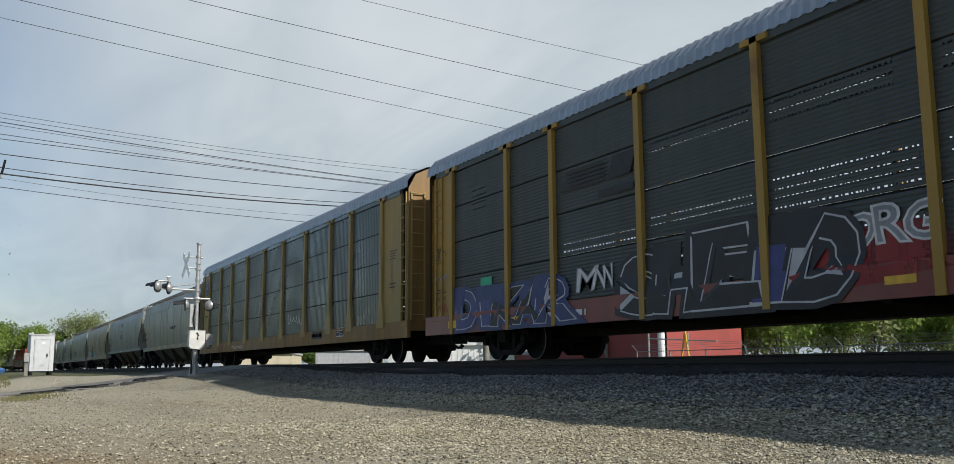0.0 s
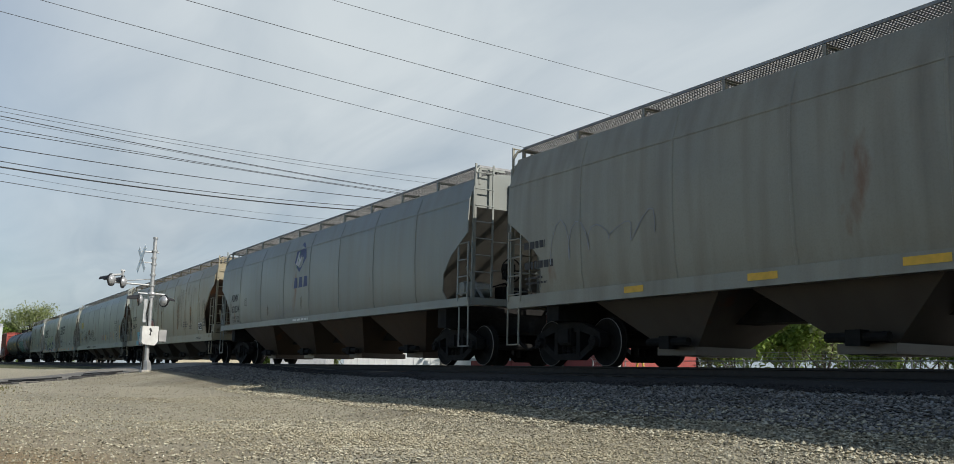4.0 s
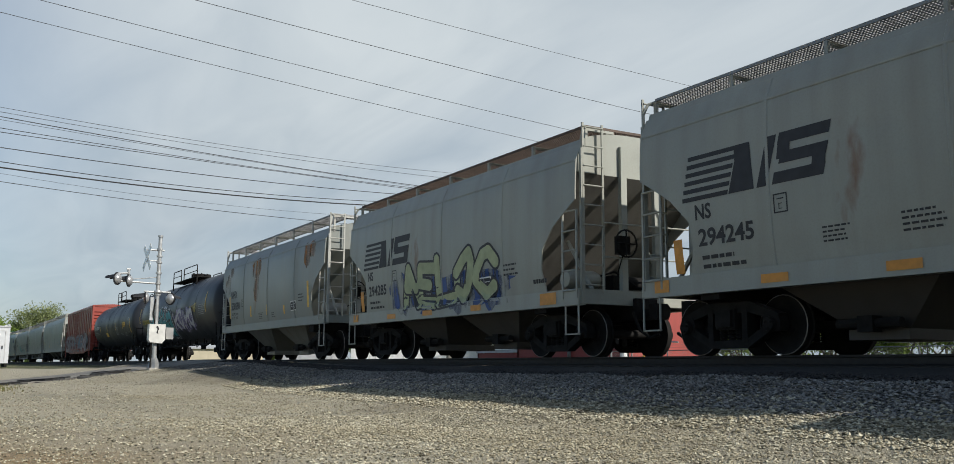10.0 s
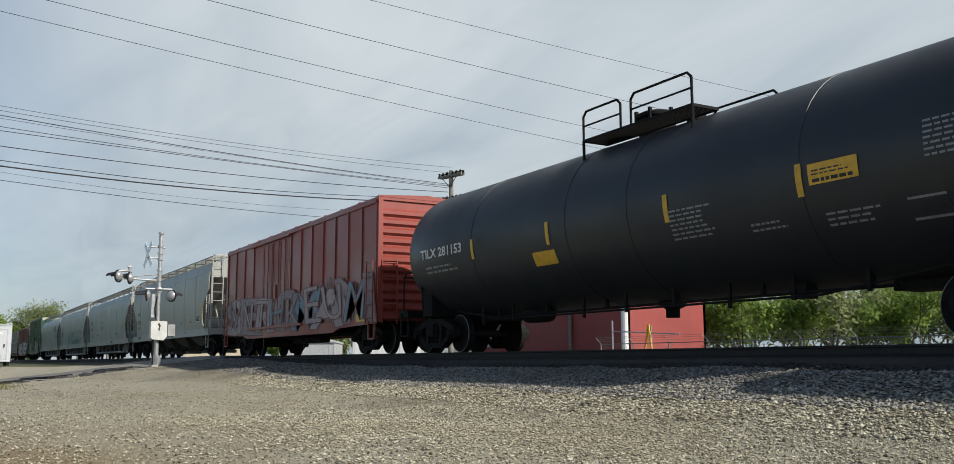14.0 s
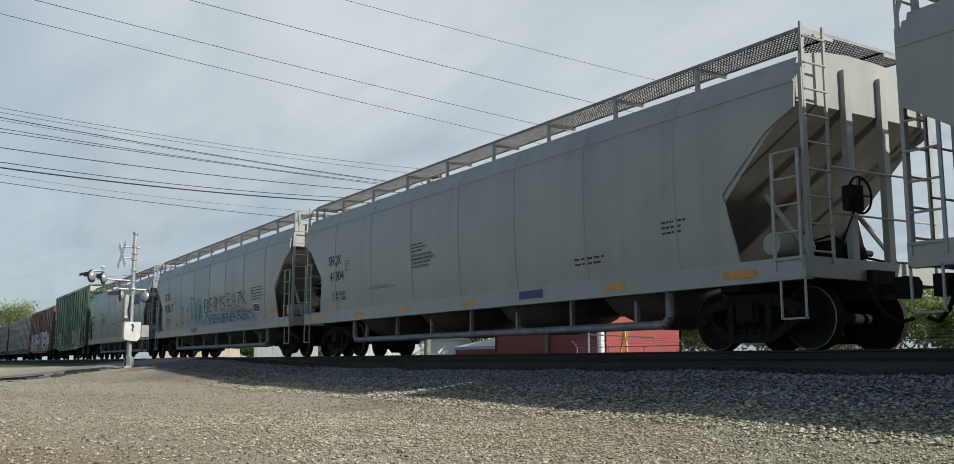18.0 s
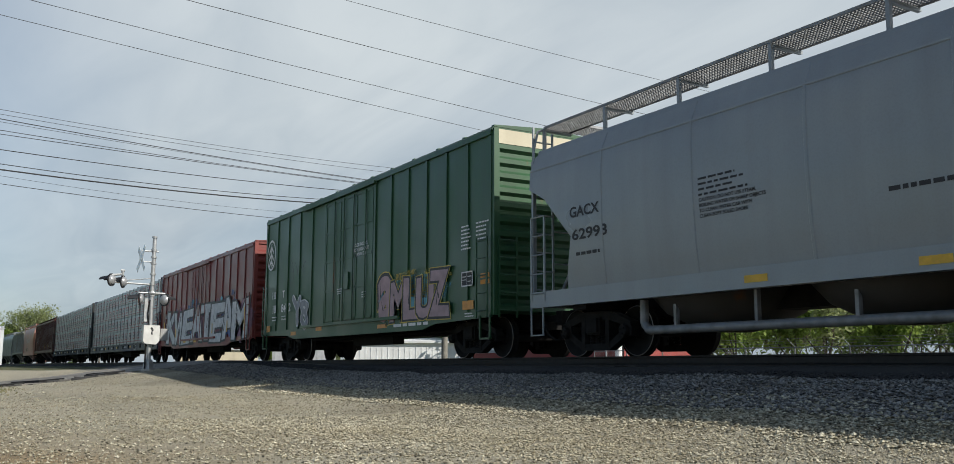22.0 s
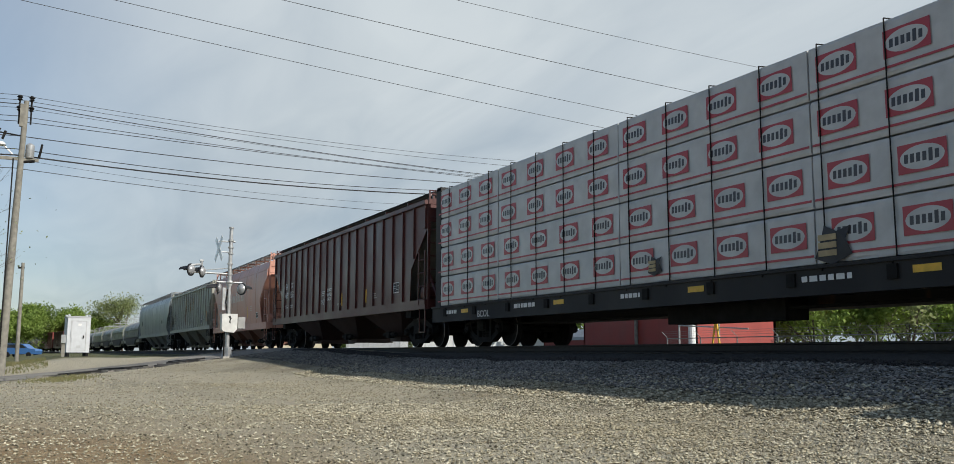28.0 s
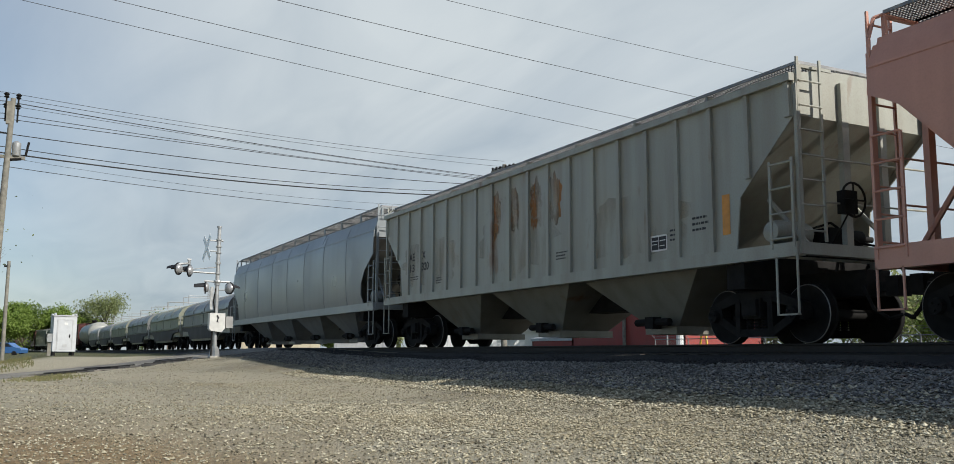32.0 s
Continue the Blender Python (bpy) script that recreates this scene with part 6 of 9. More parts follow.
    part("arm_hub", Build().lathe([(0.0, -0.06), (0.13, -0.05), (0.15, 0.0), (0.13, 0.05), (0.0, 0.06)], (0, 0, zb + 0.13), "z", 14), GALV, sig)
    lamp(0.0, -0.42, zb - 0.10, -8)
    lamp(0.0, 0.46, zb - 0.10, 212)
    jb = part("junction_box", Build().prism_x([(-0.26, 1.58 - z), (-0.20, 1.50 - z), (0.20, 1.46 - z), (0.31, 1.60 - z), (0.31, 2.16 - z), (-0.26, 2.16 - z)], -0.16, 0.22), plain("box_paint", (0.60, 0.60, 0.57), 0.55, 0.1, 0.12, 4), sig)
    part("box_label", Build().add([(0.224, py, pz - z) for py, pz in ((-0.01, 1.84), (0.06, 1.80), (0.05, 1.92), (0.09, 1.98), (0.03, 2.10), (-0.03, 2.06), (0.02, 1.96))], [(0, 1, 2, 3, 4, 5, 6)]), black, jb)
    part("relay_box", Build().box(-0.12, 0.12, 0.36, 0.62, 1.62 - z, 2.05 - z), plain("box_grey", (0.33, 0.33, 0.32), 0.6, 0.1, 0.15, 4), sig)
    part("cable_guard", Build().box(-0.03, 0.03, -0.24, -0.12, 2.3 - z, 3.15 - z), GALV, sig)
    part("bell", Build().lathe([(0.0, 0.0), (0.12, 0.02), (0.16, 0.1), (0.16, 0.14), (0.0, 0.14)], (-0.05, 0.45, 1.75 - z), "y", 14), STEEL, sig)
    part("bell_arm", Build().tube((0, 0.1, 1.8 - z), (-0.05, 0.5, 1.8 - z), 0.03, 8), STEEL, sig)
    part("conduit", Build().path([(0.10, -0.14, 0.0), (0.10, -0.14, 1.55 - z)], 0.03), STEEL, sig)
    part("conduit", Build().path([(0.06, -0.05, 2.15 - z), (0.07, -0.12, 2.6 - z), (0.05, -0.06, 3.1 - z)], 0.02), STEEL, sig)


def equipment_shed():
    x, y, z = -66.0, 3.28, 0.56
    sh = thing("equipment_shed", "light grey steel signal equipment shed with a closed door", "shed", at=pose(x, y, z, 0, 0, 6))
    wall = plain("shed_paint", (0.52, 0.54, 0.56), 0.5, 0.1, 0.07, 3)
    edge = plain("shed_edge", (0.46, 0.47, 0.48), 0.5, 0.1, 0.1, 3)
    part("body", Build().box(-1.3, 0.0, -0.70, 0.70, 0.14, 2.42), wall, sh)
    part("roof", Build().prism_x([(-0.75, 2.42), (0.75, 2.42), (0.75, 2.48), (0, 2.52), (-0.75, 2.48)], -1.35, 0.05), edge, sh)
    for yy in (-0.65, 0.5):
        part("skid", Build().box(-1.25, -0.05, yy, yy + 0.15, -0.15, 0.14), STEEL, sh)
    d = part("door", Build().box(0.0, 0.025, -0.42, 0.42, 0.30, 2.16), wall, sh)
    for a, c, e, g in ((-0.49, -0.43, 0.26, 2.22), (0.43, 0.49, 0.26, 2.22), (-0.43, 0.43, 2.17, 2.22)):
        part("door_frame", Build().box(0.0, 0.035, a, c, e, g), edge, sh)
    part("handle", Build().box(0.03, 0.08, 0.26, 0.32, 1.05, 1.25), STEEL, d)
    part("vent", Build().box(0.025, 0.04, -0.10, 0.14, 0.42, 0.60), edge, d)
    part("notice", Build().box(0.026, 0.030, -0.06, 0.14, 1.88, 2.02), WHITEMARK, d)
    for yy in (-0.62, 0.62):
        for xx in (-1.2, -0.1):
            part("lifting_eye", Build().lathe([(0.04, 0.0), (0.09, 0.04), (0.09, 0.12), (0.03, 0.14)], (xx, yy, 2.48), "z", 8), wall, sh)
    px, py = ray_xy(87.92, 62)
    pt = thing("meter_post", "weathered utility post with a small meter box", "post", at=pose(px, py, 0.32))
    part("post", Build().box(-0.10, 0.10, -0.10, 0.10, -0.1, 1.40), POLE, pt)
    part("meter_box", Build().box(0.10, 0.2, -0.14, 0.14, 0.95, 1.45), GALV, pt)


def utility_pole(name, x, y, z, h, r0, r1, label, lean=(0, 0)):
    p = thing(name, label, "utility pole", "utility poles", at=pose(x, y, z))
    n, m = 6, 12
    v = []
    for k in range(n + 1):
        a = k / n
        for i in range(m):
            r = r0 + (r1 - r0) * a
            v.append((lean[0] * a + r * math.cos(2 * math.pi * i / m), lean[1] * a + r * math.sin(2 * math.pi * i / m), h * a - (0.3 if k == 0 else 0)))
    f = [(k * m + i, k * m + (i + 1) % m, (k + 1) * m + (i + 1) % m, (k + 1) * m + i) for k in range(n) for i in range(m)] + [tuple(range(m - 1, -1, -1)), tuple(range(n * m, n * m + m))]
    part("shaft", Build().add(v, f), POLE, p, smooth=True)
    return p


def insulator(b, x, y, z, s=1.0):
    b.lathe([(0.03 * s, 0.0), (0.07 * s, 0.03 * s), (0.04 * s, 0.06 * s), (0.08 * s, 0.10 * s), (0.03 * s, 0.15 * s)], (x, y, z), "z", 8)


POLE_A = (-42.0, -0.75)
POLE_B = (-50.0, 27.2)


def poles():
    ax, ay = POLE_A
    za = ground_z(ax, ay)
    ha = 11.15 - za
    p = utility_pole("utility_pole", ax, ay, za, ha, 0.185, 0.10, "tall weathered wooden utility pole with transformer gear", (0.0, 0.30))
    b = Build().box(-0.10, 0.10, 0.08, 0.30, ha - 1.1, ha - 0.15)
    part("top_bracket", b, POLE, p)
    for yy in (0.05, 0.50):
        part("pin", Build().tube((0, yy, ha - 1.0), (0, yy, ha), 0.035, 8), STEEL, p)
        for zz in (ha, ha - 0.45):
            b = Build()
            insulator(b, 0, yy, zz, 1.55)
            part("insulator", b, STEEL, p)
    b = Build().box(-0.05, 0.05, -0.9, 0.9, ha - 2.55, ha - 2.42)
    part("crossarm", b, POLE, p)
    part("transformer", Build().lathe([(0.0, -0.32), (0.15, -0.32), (0.17, -0.28), (0.17, 0.22), (0.08, 0.30), (0.0, 0.31)], (0, 0.55, ha - 2.1), "z", 16), GALV, p, smooth=True)
    part("switch_gear", Build().tube((0, -0.75, ha - 1.65), (0, -0.62, ha - 1.25), 0.05).tube((0, -0.5, ha - 1.7), (0, -0.4, ha - 1.35), 0.05).tube((0, -0.85, ha - 1.4), (0, 0.15, ha - 1.5), 0.03), STEEL, p)
    part("cutout", Build().tube((0, 0.9, ha - 2.4), (0.05, 1.0, ha - 1.8), 0.05).tube((0, 0.3, ha - 2.6), (0.1, 0.75, ha - 2.55), 0.06), STEEL, p)
    part("area_lamp", Build().lathe([(0.0, 0.16), (0.12, 0.12), (0.22, 0.0), (0.18, -0.03), (0.0, -0.04)], (0, -0.55, ha - 1.95), "z", 14).tube((0, -0.5, ha - 1.9), (0, -0.1, ha - 2.3), 0.03), plain("lamp_white", (0.7, 0.7, 0.68), 0.4, 0, 0.05), p)
    part("riser", Build().tube((0.16, -0.06, 0.2), (0.13, -0.05, ha - 2.5), 0.03, 6), STEEL, p)
    p2 = utility_pole("service_pole", -60.5, -0.25, ground_z(-60.5, -0.25), 5.9, 0.12, 0.09, "short slim wooden service pole beside the road")
    part("service_bracket", Build().box(-0.05, 0.05, -0.25, 0.1, 5.55, 5.65), STEEL, p2)
    bx, by = POLE_B
    zb = ground_z(bx, by)
    hb = 12.55 - zb
    p3 = utility_pole("utility_pole", bx, by, zb, hb, 0.2, 0.13, "wooden utility pole with double crossarms behind the track")
    for k, zz in enumerate((hb - 0.35, hb - 1.9)):
        for ya in (-0.18, 0.06):
            part("crossarm", Build().box(-1.05, 1.05, ya, ya + 0.12, zz - 0.07, zz + 0.07), POLE, p3, at=pose(0, 0, 0, 0, 0, 15))
        for xa in (-0.7, 0.7):
            part("arm_brace", Build().tube((xa, -0.16, zz - 0.05), (0, -0.14, zz - 0.75), 0.025, 6), POLE, p3, at=pose(0, 0, 0, 0, 0, 15))
        for xx in (-0.95, -0.6, -0.25, 0.25, 0.6, 0.95):
            for yy in (-0.12, 0.12):
                b = Build()
                insulator(b, xx, yy, zz + 0.07, 1.3)
                part("insulator", b, STEEL, p3, at=pose(0, 0, 0, 0, 0, 15))
    p4 = utility_pole("utility_pole", -34.0, 58.0, 0.2, 8.6, 0.15, 0.11, "slender pole standing among the trees")
    part("crossarm", Build().box(-0.7, 0.7, -0.06, 0.06, 7.9, 8.0), POLE, p4)


def sagging(name, a, b, sag, r, label, past=0.0):
    """A cable hung from a to b."""
    a, b = Vector(a), Vector(b)
    cu = bpy.data.curves.new(name, "CURVE")
    cu.dimensions, cu.bevel_depth, cu.bevel_resolution = "3D", r, 1
    sp = cu.splines.new("POLY")
    n = 28
    sp.points.add(n)
    for k in range(n + 1):
        t = -past + (1 + 2 * past) * k / n
        p = a.lerp(b, t)
        sp.points[k].co = (p.x, p.y, p.z - sag * 4 * t * (1 - t), 1)
    cu.materials.append(WIRE)
    ob = new(name, cu)
    me = bpy.data.meshes.new_from_object(ob)
    cu_ob = ob
    bpy.data.objects.remove(cu_ob)
    bpy.data.curves.remove(cu)
    return tagged(new(name, me), label, "cable", "overhead cables")


def wires():
    ax, ay = POLE_A
    bx, by = POLE_B
    for za, zb, sag, r, dy in ((11.38, 12.76, 0.32, 0.010, 0.0), (11.17, 12.40, 0.25, 0.010, 0.0), (11.00, 11.66, 0.20, 0.018, 0.0), (10.84, 11.57, 0.12, 0.009, 0.0),
                               (10.48, 11.54, 0.20, 0.014, 0.0), (10.26, 11.42, 0.08, 0.015, 0.0), (9.64, 11.17, 0.30, 0.019, 0.0), (9.08, 10.82, 0.50, 0.017, 0.0),
                               (8.82, 10.52, 0.43, 0.032, 0.0), (8.66, 9.87, 0.59, 0.007, 0.0), (8.27, 9.06, 0.33, 0.014, 0.0)):
        sagging("cable", (ax, ay + dy, za), (bx, by, zb), sag, r, "dark utility cable strung between poles over the track")
        sagging("cable", (ax, ay + dy, za), (ax + 3.0, ay - 36.0, za - 0.3), 0.5, r, "dark utility cable running on from the pole")
    for (xa, ya), (xb, yb), r in (((-26.0, -4.5), (-32.5, 25.5), 0.008), ((-24.8, -3.0), (-30.0, 25.0), 0.008), ((-22.6, -1.5), (-26.3, 26.0), 0.008), ((-20.7, 1.0), (-22.7, 25.0), 0.006)):
        sagging("cable", (xa, ya, 10.21), (xb, yb, 10.21), 0.12, r, "thin overhead power line crossing above the track", 0.6)



def shed_building(name, label, pts, h, wall, roof, base=0.2, ribs=0.0, lip=0.25):
    """A plain building on a four-cornered plan, with an overhanging roof slab."""
    t = thing(name, label, "building")
    n = len(pts)
    for i in range(n):
        (xa, ya), (xb, yb) = pts[i], pts[(i + 1) % n]
        d = math.hypot(xb - xa, yb - ya)
        a = math.degrees(math.atan2(yb - ya, xb - xa))
        b = Build().box(0, d, 0, 0.2, 0, h)
        wl_ = part("wall", b, wall, t, at=pose(xa, ya, base, 0, 0, a))
        if ribs:
            b = Build()
            x = ribs / 2
            while x < d:
                b.box(x - 0.03, x + 0.03, -0.035, 0.0, 0.02, h - 0.02)
                x += ribs
            part("wall_rib", b, wall, wl_)
    b = Build()
    cx, cy = sum(p[0] for p in pts) / n, sum(p[1] for p in pts) / n
    big = [(cx + (x - cx) * (1 + lip / 6), cy + (y - cy) * (1 + lip / 6)) for x, y in pts]
    b.add([(x, y, base + h) for x, y in big] + [(x, y, base + h + 0.22) for x, y in big] + [(cx, cy, base + h + 0.9)],
          [tuple(range(n - 1, -1, -1))] + [(i, (i + 1) % n, n + (i + 1) % n, n + i) for i in range(n)] + [(n + i, n + (i + 1) % n, 2 * n) for i in range(n)])
    part("roof", b, roof, t)
    return t


def ray_xy(az, d):
    return (-d * math.sin(radians(az)), d * math.cos(radians(az)))


def background():
    red = paint("red_siding", (0.33, 0.055, 0.045), (0.16, 0.05, 0.04), 0.3, 0, 0.6)
    white = paint("white_siding", (0.74, 0.75, 0.74), (0.4, 0.4, 0.38), 0.2, 0, 0.5)
    tan = paint("tan_siding", (0.55, 0.49, 0.36), (0.3, 0.26, 0.18), 0.25, 0, 0.6)
    grey = plain("metal_roof", (0.45, 0.46, 0.47), 0.5, 0.2, 0.1, 3)
    rb = shed_building("red_building", "red painted metal building behind the fence", [(-56.0, 36.0), (-43.8, 36.0), (-43.8, 42.4), (-56.0, 42.4)], 5.2, red, grey, 0.2, 0.0)
    for x in (-43.9, -49.5):
        part("downspout", Build().tube((x, 35.85, 0.2), (x, 35.85, 5.2), 0.22 if x > -45 else 0.12, 10), white if x > -45 else POLE, rb)
    shed_building("low_building", "low dark red lean-to with a grey roof", [(-62.5, 36.5), (-56.3, 36.5), (-56.3, 40), (-62.5, 40)], 1.5, red, grey)
    a, c = ray_xy(67.5, 92), ray_xy(58.2, 92)
    shed_building("white_building", "white corrugated metal warehouse", [a, c, (c[0] - 14, c[1] + 6), (a[0] - 14, a[1] + 6)], 2.75, white, white, 0.2, 0.55)
    a, c = ray_xy(77.4, 125), ray_xy(73.3, 125)
    shed_building("tan_building", "low cream painted commercial building", [a, c, (c[0] - 12, c[1] + 5), (a[0] - 12, a[1] + 5)], 2.5, tan, grey, 0.2, 0.0)
    a, c = ray_xy(71.9, 110), ray_xy(68.6, 110)
    shed_building("grey_building", "pale grey metal building with a sloped roof", [a, c, (c[0] - 10, c[1] + 5), (a[0] - 10, a[1] + 5)], 2.6, grey, grey, 0.2, 0.6)
    fence = thing("fence", "chain-link security fence with barbed wire on angled arms", "fence", kind="structure")
    fence_steel = plain("dull_fence_steel", (0.21, 0.215, 0.215), 0.6, 0.2, 0.2, 6)
    y, x0, x1, top = 31.0, -40.0, 14.0, 1.56
    n = 20
    for k in range(n + 1):
        x = x0 + (x1 - x0) * k / n
        b = Build().tube((x, y, 0.1), (x, y, top), 0.035, 7).tube((x, y, top), (x - 0.22, y - 0.18, top + 0.32), 0.016, 6)
        part("post", b, fence_steel, fence)
    part("top_rail", Build().tube((x0, y, top - 0.03), (x1, y, top - 0.03), 0.025, 6), fence_steel, fence)
    b = Build()
    for q in (0.35, 0.7, 1.0):
        b.tube((x0 - 0.22 * q, y - 0.18 * q, top + 0.32 * q), (x1 - 0.22 * q, y - 0.18 * q, top + 0.32 * q), 0.006, 4)
    part("barbed_wire", b, fence_steel, fence)
    b = Build()
    step = 0.16
    for k in range(int((x1 - x0) / step)):
        x = x0 + k * step
        b.tube((x, y, 0.1), (x + 1.6, y, top - 0.05), 0.003, 3)
        b.tube((x + 1.6, y, 0.1), (x, y, top - 0.05), 0.003, 3)
    part("mesh", b, fence_steel, fence)
    g = thing("pipe_gate", "galvanized pipe rack with a yellow brace", "gate")
    part("pipe_frame", Build().path([(-41.5, 33, 0.1), (-41.5, 33, 2.9)], 0.05).path([(-38.2, 33, 0.1), (-38.2, 33, 2.5)], 0.05).path([(-41.5, 33, 2.3), (-36, 33, 2.0)], 0.04).path([(-41.5, 33, 1.0), (-36, 33, 1.0)], 0.04), GALV, g)
    part("brace", Build().path([(-38.9, 32.9, 0.1), (-38.3, 32.9, 2.6), (-37.9, 32.9, 0.1)], 0.06), YELLOWMARK, g)
    v = thing("parked_van", "blue parked passenger van seen past the pole", "car", at=pose(*ray_xy(90.0, 128), ground_z(*ray_xy(90.0, 128)), 0, 0, 60))
    blue = plain("van_blue", (0.06, 0.17, 0.42), 0.25, 0.3, 0.06, 3)
    part("body", Build().prism_y([(-2.1, 0.35), (2.1, 0.35), (2.2, 0.75), (2.1, 0.95), (1.2, 1.08), (-2.15, 1.1), (-2.2, 0.6)], -0.85, 0.85), blue, v)
    part("cabin", Build().prism_y([(-2.05, 1.09), (1.25, 1.07), (0.45, 1.62), (-1.6, 1.66)], -0.76, 0.76), blue, v)
    part("window", Build().prism_y([(-1.85, 1.14), (1.0, 1.12), (0.38, 1.54), (-1.55, 1.57)], -0.775, 0.775), GLASS, v)
    for x in (-1.35, 1.35):
        for y in (-0.8, 0.8):
            part("wheel", Build().lathe([(0.0, -0.1), (0.2, -0.1), (0.31, -0.08), (0.31, 0.08), (0.2, 0.1), (0.0, 0.1)], (x, y, 0.31), "y", 18), STEEL, v)
    for y in (-0.82, 0.66):
        part("tail_light", Build().box(-2.2, -2.14, y, y + 0.16, 0.8, 1.05), plain("tail_red", (0.4, 0.02, 0.02), 0.3), v)


LEAF = {}


def tree(x, y, z, h, spread_, density, tone, label, trunk_h=0.35, seed=1, leaf=0.35, bare=False, low=0.0):
    """Trunk, limbs, and a crown of leaf clumps set out round the limb ends."""
    rnd = random.Random(seed)
    t = thing("tree", label, "tree", "trees", at=pose(x, y, z))
    b = Build()
    tips = []

    def limb(a, d, ln, r, depth):
        c = a + d * ln
        b.tube(a, c, r * (0.5 if bare and depth else 1.0), 6 if depth < 2 else 4, r * (0.32 if bare else 0.65))
        if depth >= (5 if bare else 3):
            tips.append(c)
            return
        for _ in range(3 if depth else 5):
            nd = (d + Vector((rnd.uniform(-1, 1), rnd.uniform(-1, 1), rnd.uniform(-0.25, 0.75))) * (0.75 if depth else 0.95 * spread_)).normalized()
            limb(c if rnd.random() < 0.7 else a + d * ln * 0.7, nd, (ln if depth else h * (1 - trunk_h) * 0.62) * rnd.uniform(0.55, 0.82), r * 0.55, depth + 1)
        tips.append(c)

    limb(Vector((0, 0, -0.2)), Vector((rnd.uniform(-0.05, 0.05), rnd.uniform(-0.05, 0.05), 1)), h * trunk_h, h * 0.018, 0)
    part("trunk", b, plain("bark", (0.11, 0.09, 0.07), 0.95, 0, 0.3, 4, 0.5), t)
    b = Build()
    per = density
    if bare:
        per = max(1, density // 4)
    for c in tips:
        for _ in range(per):
            sg = h * 0.075
            off = Vector((rnd.gauss(0, sg), rnd.gauss(0, sg), rnd.gauss(0, sg * 0.8)))
            if off.length > 2.1 * sg:
                off *= 0.5
            p = c + off
            if p.z < h * low:
                continue
            q = Euler((rnd.uniform(-1.2, 1.2), rnd.uniform(-1.2, 1.2), rnd.uniform(0, 6.28))).to_matrix()
            s = leaf * rnd.uniform(0.5, 1.1)
            b.add([tuple(p + q @ Vector(k)) for k in ((-s * 0.5, 0, 0), (0, -s * 0.3, 0.03 * s), (s * 0.6, 0, 0), (0, s * 0.3, 0.03 * s))], [(0, 1, 2, 3)])
    me = b.mesh("crown", tone)
    o = new("crown", me)
    o.parent = t
    return t


